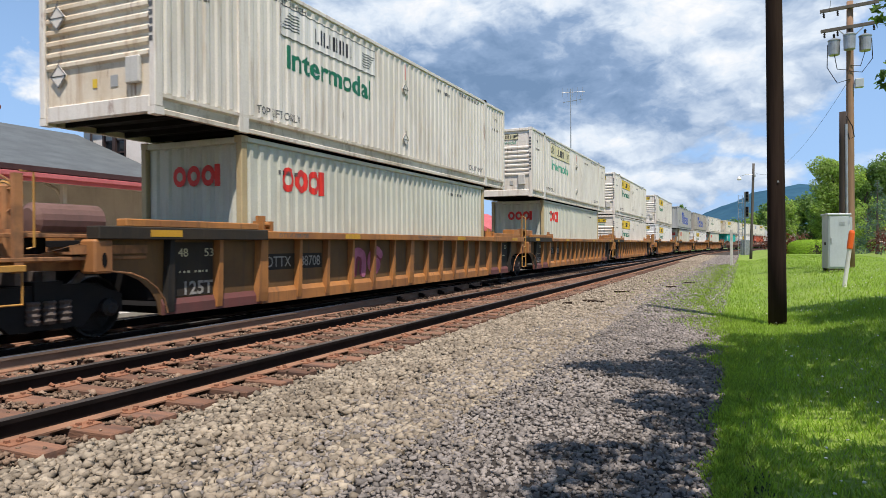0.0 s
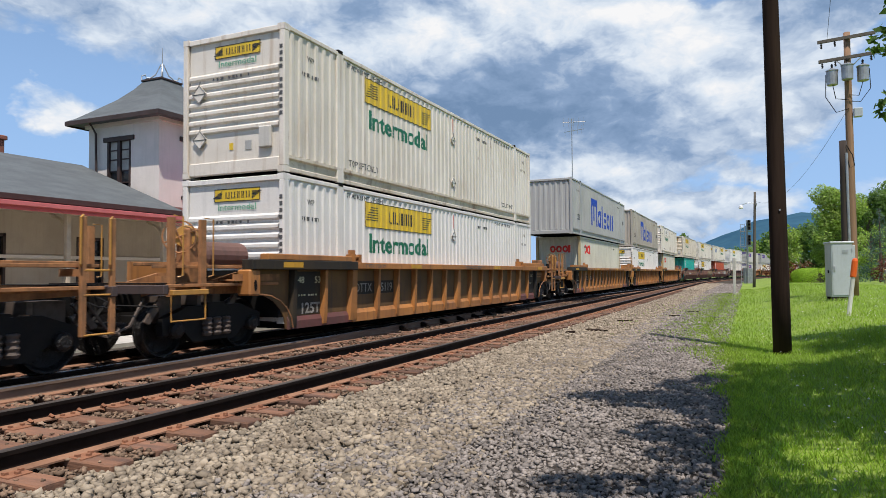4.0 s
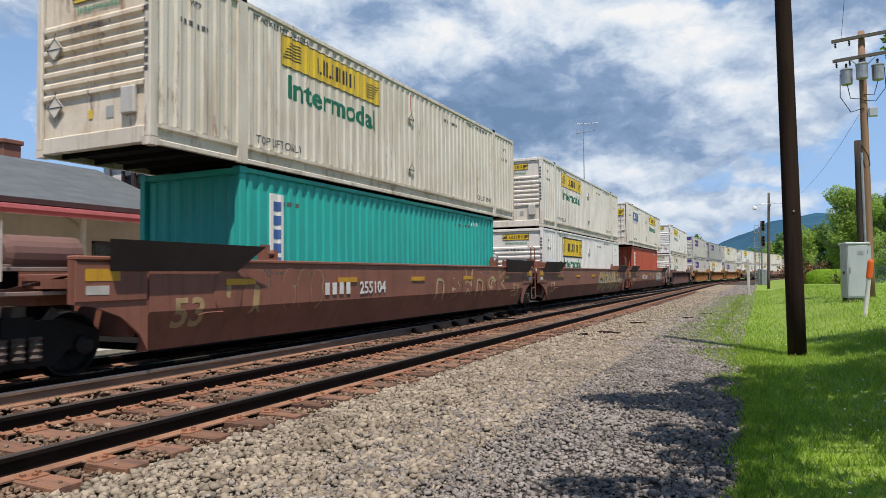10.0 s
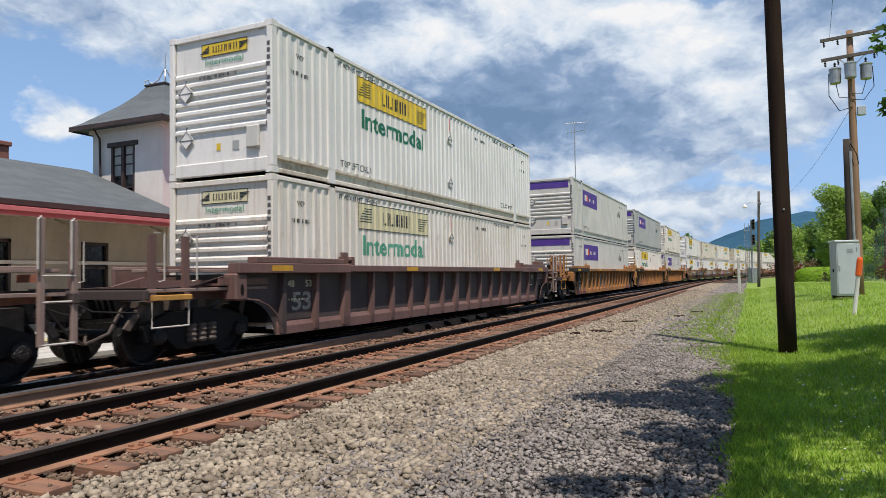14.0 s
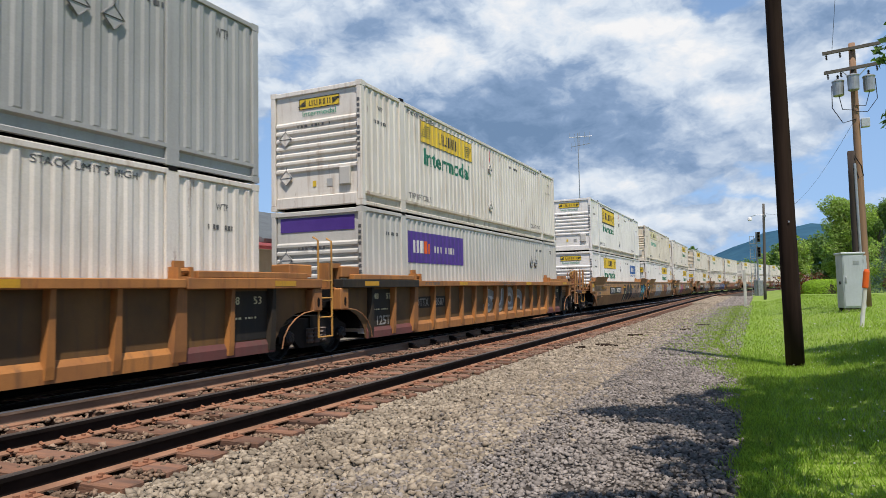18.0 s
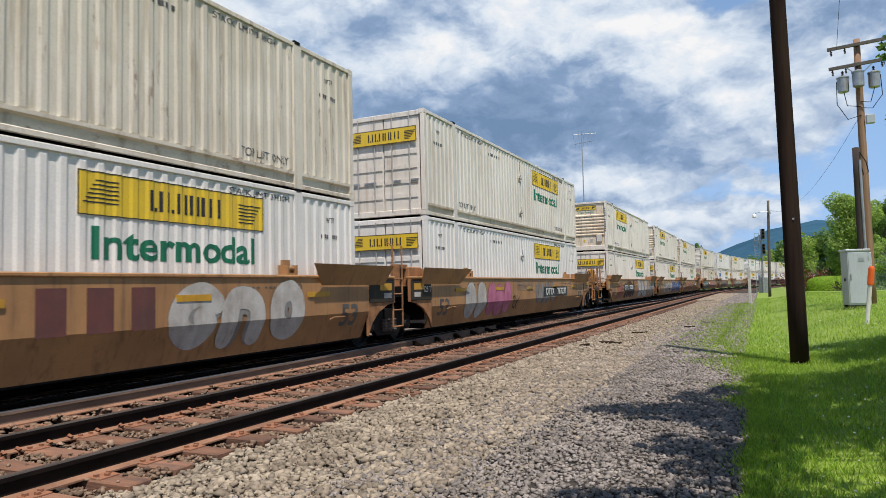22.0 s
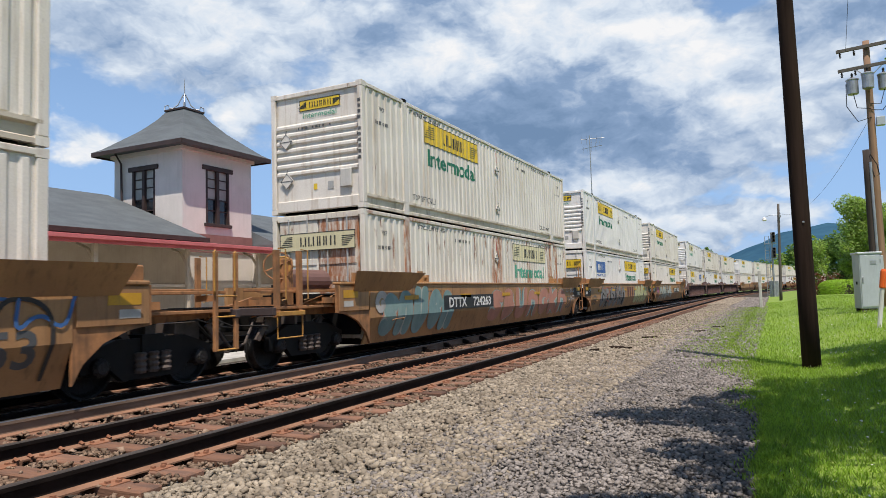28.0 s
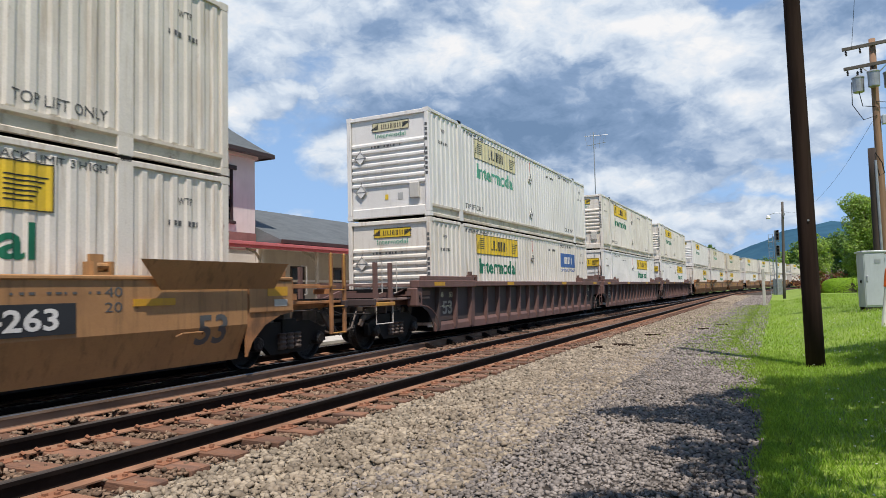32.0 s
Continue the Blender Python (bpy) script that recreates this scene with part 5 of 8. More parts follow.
def coupler_end(t, style, paint, m, front):
    """An end with a draft sill, open platform, posts, ladders and hand brake."""
    paint = {"yellow": M["gear"], "tan": M["gear"]}.get(style, paint)
    part("draft_sill", box(-0.22, 0.22, -11.5, -8.45, 0.72, 1.02, 0.02), M["iron"], t, "greasy draft sill", at=m)
    part("end_beam", prism([(-8.45, 0.98), (-9.6, 0.98), (-11.2, 1.04), (-11.2, 1.16), (-9.9, 1.2), (-9.2, 1.36), (-8.45, 1.36)], 0.93, 1.0), paint, t, "tapered end beam", at=m)
    part("end_beam", prism([(-8.45, 0.98), (-9.6, 0.98), (-11.2, 1.04), (-11.2, 1.16), (-9.9, 1.2), (-9.2, 1.36), (-8.45, 1.36)], -1.0, -0.93), paint, t, "tapered end beam", at=m)
    part("cross_beam", box(-0.93, 0.93, -9.3, -9.22, 1.0, 1.3), paint, t, at=m)
    part("end_sill", box(-1.42, 1.42, -11.3, -11.2, 1.02, 1.16, 0.01), M["plumpanel"], t, at=m)
    for k in range(3):
        part("walk_slat", box(-1.3, 1.3, -11.18 + 0.11 * k, -11.12 + 0.11 * k, 1.165, 1.19), M["under"], t, "dark walkway slat", at=m)
    part("coupler", boxes((-0.13, 0.13, -12.0, -11.4, 0.74, 1.0), (-0.2, 0.2, -12.1, -11.85, 0.72, 1.02)), M["iron"], t, "knuckle coupler", at=m)
    tall = 1.98 if style in ("plum", "brown") else 2.2
    pale = M["bright"] if style in ("yellow", "tan") else M["palesteel"]
    if front:
        for x, y in ((1.3, -10.4), (1.3, -11.05), (-1.3, -10.4)):
            part("grab_post", prism([(-0.055, 0.98), (0.055, 0.98), (0.055, tall), (-0.055, tall)], x - 0.035, x + 0.035), paint, t, "upright steel post", at=m @ pose(0, y, 0))
            part("grab_iron", tube([(x + 0.035, y + 0.1, 1.28), (x + 0.08, y + 0.16, 1.3), (x + 0.08, y + 0.16, tall + 0.02), (x + 0.03, y + 0.02, tall + 0.03)], 0.014, 5), pale, t, "bent grab iron", at=m)
        part("lower_step", tube([(1.34, -11.08, 1.05), (1.34, -11.08, 0.6), (1.34, -10.37, 0.6), (1.34, -10.37, 1.05)], 0.017, 6), pale, t, "step stirrup", at=m)
        part("step_tread", box(1.2, 1.4, -11.1, -10.35, 1.0, 1.08, 0.008), M["bright"], t, "yellow step tread", at=m)
        for y, z in ((-10.4, 1.44), (-11.05, 1.12)):
            part("post_rail", box(0.3, 1.27, y - 0.04, y + 0.04, z, z + 0.08), paint, t, at=m)
    else:
        for y in (-11.25, -10.8):
            part("ladder_rail", box(1.33, 1.39, y - 0.04, y + 0.04, 0.5, 2.1, 0.008), M["plumgrey"] if style in ("plum", "brown") else paint, t, "flat steel ladder rail", at=m)
            part("grab_iron", tube([(1.36, y + 0.03, 1.42), (1.42, y + 0.08, 1.46), (1.42, y + 0.08, 2.08), (1.36, y, 2.12)], 0.014, 5), pale, t, "bent grab iron", at=m)
        for z in (0.52, 1.05, 1.38):
            part("ladder_rung", tube([(1.38, -11.25, z), (1.38, -10.8, z)], 0.016, 6), pale, t, "ladder rung", at=m)
        part("ladder_tie", box(0.95, 1.34, -10.84, -10.76, 1.3, 1.4), paint, t, at=m)
    for x, z in ((1.12, 1.42), (0.72, 1.46), (1.22, 1.12)):
        part("walk_plank", box(x - 0.12, x + 0.12, -11.15, -8.5, z, z + 0.05, 0.006), M["plumgrey"] if style in ("plum", "brown") else paint, t, "lengthwise steel walkway plank", at=m)
    part("cable_loop", tube([(0.9, -11.2, 0.95), (0.95, -11.5, 0.55), (0.85, -11.8, 0.42), (0.6, -12.0, 0.5)], 0.022, 5), M["springs"], t, "hanging brown cable loop", at=m)
    part("air_hose", tube([(0.35, -11.4, 0.9), (0.38, -11.7, 0.6), (0.3, -11.95, 0.55)], 0.03, 6), M["iron"], t, "rubber brake hose", at=m)
    part("cut_lever", tube([(0.2, -11.5, 1.0), (0.7, -11.55, 0.86), (1.36, -11.35, 0.84)], 0.013, 5), M["iron"], t, "bent uncoupling lever", at=m)
    part("train_pipe", tube([(1.12, -8.5, 1.24), (1.12, -9.4, 1.24), (1.16, -9.6, 1.12), (1.16, -11.0, 1.12), (0.8, -11.15, 1.0)], 0.028, 6), paint, t, "bent brake pipe", at=m)
    part("side_step", boxes((1.0, 1.36, -9.72, -8.5, 1.2, 1.235), (1.32, 1.36, -9.72, -8.5, 1.235, 1.32)), paint, t, "narrow side step", at=m)
    part("angle_brace", prism([(-9.7, 1.2), (-8.5, 1.2), (-8.5, 1.62)], 1.24, 1.28), paint, t, "triangular end brace", at=m)
    part("under_gear", boxes((0.5, 0.9, -10.9, -10.45, 0.55, 0.98), (0.55, 1.05, -9.9, -9.72, 0.72, 0.98), (0.2, 1.1, -10.3, -10.22, 0.82, 0.98)), M["springs"], t, "hanging brown brake gear", at=m)
    for y in (-11.1, -9.45):
        part("brake_lever", prism([(y - 0.2, 0.6), (y - 0.1, 0.56), (y + 0.18, 0.9), (y + 0.1, 0.96)], 0.98, 1.03), M["springs"], t, "flat brake lever", at=m)
    part("brake_rod", tube([(0.75, -8.5, 0.62), (0.75, -10.9, 0.7)], 0.018, 5), M["springs"], t, "steel brake rod", at=m)
    if front and style != "plum":
        rim = bmesh.new()
        ring = [(0.27 * math.cos(k * math.tau / 16), 0, 0.27 * math.sin(k * math.tau / 16)) for k in range(17)]
        tube(ring, 0.016, 5, bm=rim)
        for k in range(4):
            q = k * math.tau / 4 + 0.4
            tube([(0, 0, 0), (0.27 * math.cos(q), 0, 0.27 * math.sin(q))], 0.014, 5, bm=rim)
        part("brake_wheel", rim, paint, t, "spoked hand brake wheel", at=m @ pose(0.75, -10.35, 1.95, 0, 0, 35))
        part("brake_housing", turned([(-0.1, 0.0), (-0.1, 0.17), (-0.02, 0.2), (0.08, 0.2), (0.14, 0.12), (0.14, 0.0)], 16, "y"), M["bright"] if style in ("yellow", "tan") else paint, t, "round gear housing of the hand brake", at=m @ pose(0.75, -10.2, 1.95, 0, 0, 35))
        part("brake_chain", tube([(0.75, -10.15, 1.75), (0.72, -10.1, 1.3), (0.6, -9.9, 0.95), (0.4, -9.6, 0.8)], 0.025, 5), M["iron"], t, "slack brake chain", at=m)
        part("brake_stand", box(0.6, 0.9, -10.3, -10.05, 1.1, 2.1, 0.03), paint, t, at=m)
        tank = turned([(-0.55, 0.0), (-0.54, 0.16), (-0.48, 0.24), (0.48, 0.24), (0.54, 0.16), (0.55, 0.0)], 18, "y")
        part("air_tank", tank, M["plum"], t, "horizontal air tank", at=m @ pose(0.66, -9.3, 1.66))
        part("valve_box", boxes((0.2, 0.55, -9.9, -9.5, 1.2, 1.6), (0.3, 0.45, -9.8, -9.6, 1.6, 1.75)), M["iron"], t, "dark brake valve", at=m)
    elif not front:
        part("tool_box", box(0.98, 1.3, -9.5, -9.0, 1.36, 1.85, 0.02), paint, t, "painted steel box", at=m)


def well_car(style, front_end, rear_end, at, label, number, lettered_rear, far=False):
    """One unit of a stack car: its well between -8.1 and 8.1 m, its ends joined to a shared truck ('joint') or with a coupler ('coupler')."""
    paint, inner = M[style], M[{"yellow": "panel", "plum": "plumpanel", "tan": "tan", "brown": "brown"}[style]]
    t = thing("well_car", label, "rail car", "well cars of the train", at=at)
    part("far_side", prism(arch_outline(1.58), -HX + 0.04, -HX + 0.14), paint, t)
    if style in ("yellow", "plum"):
        ribbed_side(t, style, paint, inner, number)
    else:
        smooth_side(t, style, paint, inner, number, lettered_rear, (front_end, rear_end))
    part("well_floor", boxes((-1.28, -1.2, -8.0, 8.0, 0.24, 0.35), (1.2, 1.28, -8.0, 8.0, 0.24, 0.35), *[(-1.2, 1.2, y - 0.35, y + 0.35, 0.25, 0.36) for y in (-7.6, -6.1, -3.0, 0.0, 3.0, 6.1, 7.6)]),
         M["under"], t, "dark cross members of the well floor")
    for e, end in ((-1, front_end), (1, rear_end)):
        m = pose(0, 0, 0, 0, 0, 0 if e < 0 else 180)
        if e > 0:
            m = Matrix.Diagonal((1, -1, 1, 1))
        part("end_bulkhead", box(-1.3, 1.3, -8.45, -8.3, 0.5, 1.4, 0.01), M["under"] if style != "brown" else paint, t, at=m)
        if not far:
            (joint_end if end == "joint" else coupler_end)(t, style, paint, m, e < 0)
        else:
            part("end_platform", box(-1.1, 1.1, -9.7 if end == "joint" else -11.4, -8.45, 0.95, 1.2, 0.02), M["gear"], t, at=m)
    return t


def fold_x(z):
    """How far out the smooth side lies at a height."""
    return HX - 0.026 if z > 0.84 else HX - 0.026 - (0.84 - z) * 0.405


def laid(name, bm, off, ribbed, material, car, label=""):
    """Lays flat paint, drawn in the (y, z) plane, onto the car's side and round its fold."""
    if not ribbed:
        bmesh.ops.bisect_plane(bm, geom=list(bm.verts) + list(bm.edges) + list(bm.faces), plane_co=(0, 0, 0.84), plane_no=(0, 0, 1))
    for v in bm.verts:
        v.co.x += off + (1.317 if ribbed else fold_x(v.co.z))
    return tagged(part(name, bm, M[material], car, label), kind="stuff")


def lettered(car, text, y, z, width, height, material):
    """Stencilled characters that run over the fold."""
    me = letters(text, 1.0, depth=0.0)
    bm = bmesh.new()
    bm.from_mesh(me)
    lo, hi = [min(v.co[i] for v in bm.verts) for i in (1, 2)], [max(v.co[i] for v in bm.verts) for i in (1, 2)]
    for v in bm.verts:
        v.co = (0, y + width * ((v.co.y - lo[0]) / (hi[0] - lo[0]) - 0.5), z + height * ((v.co.z - lo[1]) / (hi[1] - lo[1]) - 0.5))
    return laid("length_mark", bm, 0.001, False, material, car)


# sprayed strokes on a grid of ten by ten, across and up
STROKE = {"c": "97 69 28 05 12 50 83 64", "n": "00 05 18 58 86 80", "u": "09 02 20 60 83 89", "w": "19 10 45 80 99", "b": "10 19 68 66 15 74 72 10", "s": "97 58 27 35 64 82 50 11",
          "o": "59 18 12 50 81 87 59", "t": "19 89/49 40", "k": "10 19/88 14 80", "z": "08 89 12 91",
          "W": "09 30 49 70 99", "A": "00 49 90/13 73", "E": "99 19 10 90/15 75", "B": "10 19 79 77 15 84 80 10", "C": "98 59 17 12 50 91", "S": "98 59 17 25 73 81 50 11"}


def stroke_bm(spec, y0, y1, z0, z1, r, lean, round_off, rng, wide=1.0):
    """Broad strokes with round ends, one glyph after another, each a hair above the last."""
    bm = bmesh.new()
    w = (y1 - y0) / len(spec)
    lift = 0.0
    inner = min(r * 1.05, w * 0.42)
    for i, ch in enumerate(spec):
        grow = 1 + rng.uniform(-0.04, 0.06)
        for line in STROKE[ch].split("/"):
            pts = [(int(q[0]) / 9, int(q[1]) / 9) for q in line.split()]
            for _ in range(2 if round_off else 0):
                mid = [pts[0]]
                for a, b in zip(pts, pts[1:]):
                    mid += [(a[0] * 0.75 + b[0] * 0.25, a[1] * 0.75 + b[1] * 0.25), (a[0] * 0.25 + b[0] * 0.75, a[1] * 0.25 + b[1] * 0.75)]
                pts = mid + [pts[-1]]
            way = []
            for a, b in pts:
                z = z0 + inner + (z1 - z0 - 2 * inner) * b * grow
                way.append(Vector((0, y0 + w * i + inner + (w * wide - 2 * inner) * a + lean * (z - z0), z)))
            for a, b in zip(way, way[1:]):
                d = b - a
                if d.length < 1e-4:
                    continue
                side = Vector((0, -d.z, d.y)).normalized() * r
                up = Vector((lift, 0, 0))
                bm.faces.new([bm.verts.new(p + up) for p in (a - side, b - side, b + side, a + side)])
                lift += 0.00004
            for p in way:
                bm.faces.new([bm.verts.new((lift, p.y + r * math.cos(q * math.tau / 12), p.z + r * math.sin(q * math.tau / 12))) for q in range(12)])
                lift += 0.00004
    return bm


def graffiti(car, ribbed, y0, y1, z0, z1, spec, r, fill, edge, halo="", lean=0.12, seed=0):
    """One sprayed piece: a soft halo, a dark outline and the letter fill; without a fill a thin scribble."""
    round_off = spec.islower()
    layers = [("spray_halo", halo, r + 0.11, 0.0)] if halo else []
    if fill:
        layers += [("spray_outline", edge, r + 0.05, 0.003), ("spray_fill", fill, r, 0.0075)]
    else:
        layers += [("spray_scribble", edge, r, 0.012)]
    for name, mat, rad, off in layers:
        laid(name, stroke_bm(spec, y0, y1, z0, z1, rad, lean, round_off, random.Random(seed), 1.06), off, ribbed, mat, car, {"spray_halo": "sprayed coloured halo", "spray_outline": "sprayed outline", "spray_fill": "sprayed fill"}.get(name, "thin sprayed scribble"))


def wheelset_mesh():
    bm = turned([(-0.75, 0.0), (-0.75, 0.12), (-0.745, 0.36), (-0.83, 0.40), (-0.835, 0.43), (-0.70, 0.44), (-0.695, 0.47), (-0.67, 0.47), (-0.665, 0.38), (-0.68, 0.12), (-0.6, 0.09),
                 (0.6, 0.09), (0.68, 0.12), (0.665, 0.38), (0.67, 0.47), (0.695, 0.47), (0.70, 0.44), (0.835, 0.43), (0.83, 0.40), (0.745, 0.36), (0.75, 0.12), (0.75, 0.0)], 28)
    for sgn in (1, -1):
        for k in range(3):
            a = k * math.tau / 3
            x = sgn * 0.93
            box_into(bm, x - 0.02, x + 0.02, 0.06 * math.cos(a) - 0.02, 0.06 * math.cos(a) + 0.02, 0.06 * math.sin(a) - 0.02, 0.06 * math.sin(a) + 0.02)
        box_into(bm, min(sgn * 0.74, sgn * 0.92), max(sgn * 0.74, sgn * 0.92), -0.1, 0.1, -0.1, 0.1)
    return bm


truck_first = []
wheelsets = []


def truck(at):
    """A four-wheel bogie; its origin on the rail tops."""
    if truck_first:
        return copy_thing(truck_first[0], at)
    t = thing("rail_truck", "greasy black four-wheel rail truck with coil springs", "rail truck", "trucks under the train", at=at)
    wm = mesh_of("wheelset", wheelset_mesh(), M["wheel"])
    for y in (-0.89, 0.89):
        part("wheelset", wm, None, t, "worn steel wheels on an axle", at=pose(0, y, 0.44))
    for sgn in (1, -1):
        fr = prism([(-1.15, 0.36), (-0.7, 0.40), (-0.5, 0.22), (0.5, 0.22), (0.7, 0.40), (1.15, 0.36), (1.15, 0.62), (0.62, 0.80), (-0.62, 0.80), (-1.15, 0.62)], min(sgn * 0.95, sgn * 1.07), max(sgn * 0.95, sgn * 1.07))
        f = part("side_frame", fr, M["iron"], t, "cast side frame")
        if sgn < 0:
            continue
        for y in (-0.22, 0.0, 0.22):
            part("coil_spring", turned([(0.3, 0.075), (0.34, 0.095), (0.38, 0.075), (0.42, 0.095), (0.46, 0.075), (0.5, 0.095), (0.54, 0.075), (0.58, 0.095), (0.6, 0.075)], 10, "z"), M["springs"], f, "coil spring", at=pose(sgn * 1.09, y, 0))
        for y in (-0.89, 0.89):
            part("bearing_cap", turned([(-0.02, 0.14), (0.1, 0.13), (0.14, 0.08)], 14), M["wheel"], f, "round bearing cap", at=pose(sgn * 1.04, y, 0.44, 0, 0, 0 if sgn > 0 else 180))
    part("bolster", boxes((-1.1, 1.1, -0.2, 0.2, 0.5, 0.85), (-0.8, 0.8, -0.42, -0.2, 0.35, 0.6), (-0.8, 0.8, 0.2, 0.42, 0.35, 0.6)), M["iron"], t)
    truck_first.append(t)
    return t


SPEED, FIRST = 14.925, 7.5
SPRAY = collections.defaultdict(list)   # (car, unit): pieces, from and to along the side, low and high


def sprayed(ci, unit, *piece):
    SPRAY[ci, unit].append(piece)


sprayed(1, 0, -2.9, -1.5, 0.56, 1.3, "nc", 0.1, "spraypink", "spraymaroon")
sprayed(1, 2, -2.6, -1.7, 0.9, 1.3, "wn", 0.015, "", "spraygrey")
sprayed(1, 2, 1.1, 2.0, 0.85, 1.25, "su", 0.015, "", "spraygrey")
sprayed(1, 2, 2.6, 5.6, 0.55, 1.35, "tnuz", 0.04, "spraygrey", "sprayblack")
sprayed(3, 0, -1.9, -0.9, 0.7, 1.3, "wo", 0.02, "", "spraywhite")
sprayed(3, 2, -6.1, -5.0, 0.6, 1.1, "nz", 0.02, "", "spraywhite")
sprayed(3, 2, 2.3, 3.4, 0.95, 1.3, "nuco", 0.016, "", "spraywhite")
sprayed(3, 2, 2.3, 3.4, 0.65, 0.95, "bnzc", 0.016, "", "spraywhite")
sprayed(4, 0, -7.1, -5.7, 0.7, 1.5, "on", 0.13, "brown", "spraybeige")
sprayed(4, 0, -5.4, -4.1, 0.7, 1.5, "cob", 0.11, "brown", "spraybeige")
sprayed(4, 0, 0.8, 6.4, 0.65, 1.5, "nbwnck", 0.09, "brown", "spraybeige")
sprayed(4, 1, 0.9, 6.9, 0.36, 1.48, "cuwbo", 0.15, "spraybeige", "sprayblack", "spraysage", 0.3)
sprayed(4, 2, 0.8, 1.8, 0.95, 1.4, "wzn", 0.02, "", "spraywhite")
sprayed(4, 2, 3.1, 6.2, 0.7, 1.45, "nbuus", 0.12, "spraywhite", "spraygrey")
sprayed(6, 0, -2.4, -1.0, 0.55, 1.3, "bu", 0.1, "spraygrey", "spraybeige")
sprayed(6, 2, -1.2, 2.9, 0.52, 1.36, "suon", 0.1, "spraygrey", "spraywhite")
sprayed(7, 0, -0.4, 2.9, 0.33, 1.5, "ncb", 0.2, "sprayblack", "spraylime")
sprayed(7, 0, 2.9, 6.4, 0.4, 1.45, "sboc", 0.27, "spraydust", "sprayblack")
sprayed(7, 0, 3.0, 5.9, 0.42, 1.45, "snbucz", 0.034, "", "sprayblack")
sprayed(7, 0, 6.5, 8.25, 0.42, 1.48, "sc", 0.26, "sprayteal", "sprayblack")
sprayed(7, 0, 6.75, 7.5, 0.85, 1.4, "wz", 0.03, "", "sprayblack")
sprayed(7, 0, 6.7, 8.0, 0.55, 0.75, "cnuo", 0.02, "", "sprayblack")
sprayed(7, 1, -5.0, -1.2, 0.36, 1.5, "bnucs", 0.15, "spraywhite", "spraygrey")
sprayed(7, 1, 2.6, 5.9, 0.4, 1.5, "cno", 0.19, "spraywhite", "spraygrey")
sprayed(7, 2, -6.2, -4.4, 0.36, 1.5, "ob", 0.22, "spraywhite", "spraygrey")
sprayed(7, 2, -4.4, -2.2, 0.36, 1.5, "cnc", 0.23, "spraypink", "spraymaroon")
sprayed(7, 2, -2.0, -1.3, 0.5, 1.0, "zk", 0.025, "", "sprayblack")
sprayed(7, 2, -1.5, 0.3, 1.2, 1.45, "cnsoob", 0.018, "", "spraygrey")
sprayed(7, 2, 0.6, 3.2, 0.62, 1.45, "onuo", 0.14, "spraygrey", "panel")
sprayed(8, 0, -6.8, -4.8, 0.4, 1.35, "tocs", 0.1, "spraypeach", "spraymaroon")
sprayed(8, 0, -4.3, -0.9, 0.42, 1.5, "nouno", 0.14, "sprayblack", "spraymaroon")
sprayed(8, 0, -0.8, 0.4, 0.8, 1.5, "sz", 0.04, "", "spraypeach")
sprayed(8, 0, 0.75, 4.6, 0.36, 1.52, "WAE", 0.2, "spraywhite", "sprayblack", "sprayblue", 0.0)
sprayed(8, 0, 4.7, 8.0, 0.36, 1.52, "BCS", 0.17, "spraydust", "spraywhite", "sprayblue", 0.0)
sprayed(8, 1, -5.8, 0.2, 0.36, 1.45, "wuncsb", 0.13, "spraywhite", "sprayblack")
sprayed(8, 1, 0.4, 7.6, 0.4, 1.5, "osncbu", 0.14, "sprayblue", "spraywhite", "spraypeach")
sprayed(8, 2, -5.6, 0.9, 0.4, 1.45, "cnbus", 0.16, "spraypeach", "spraywhite")
sprayed(8, 2, 5.4, 8.0, 0.4, 1.5, "oun", 0.03, "", "sprayblack")
sprayed(8, 2, 5.8, 8.2, 0.95, 1.5, "zsw", 0.025, "", "sprayblue")
sprayed(9, 0, -8.1, -7.6, 0.9, 1.45, "c", 0.08, "spraywhite", "spraybeige")
sprayed(9, 0, -7.9, -4.1, 0.36, 1.5, "snucn", 0.17, "sprayslate", "spraysage", "spraysalmon")
sprayed(9, 0, -1.6, 6.9, 0.4, 1.48, "sbunckn", 0.17, "spraysalmon", "spraysage", "sprayslate", 0.1)
sprayed(9, 0, 7.0, 8.3, 1.2, 1.45, "ztbs", 0.02, "", "spraywhite")
sprayed(9, 0, 7.4, 8.3, 0.9, 1.12, "unco", 0.02, "", "spraywhite")
sprayed(9, 1, -6.4, -0.2, 0.36, 1.5, "cnsuon", 0.15, "spraygrey", "enddark", "sprayblack")
sprayed(9, 1, -5.8, -1.0, 0.5, 1.45, "zs", 0.03, "", "spraypeach")
sprayed(9, 1, 2.7, 7.3, 0.36, 1.55, "snkb", 0.26, "spraylime", "sprayblack", "sprayblue")
sprayed(9, 2, -7.7, -6.7, 0.9, 1.4, "o", 0.17, "spraypink", "spraydust")
sprayed(9, 2, -6.3, 0.3, 0.4, 1.5, "ncuwz", 0.19, "spraysage", "sprayblack")
movers = []   # (thing, metres along the track at the clip's start, height, turned)
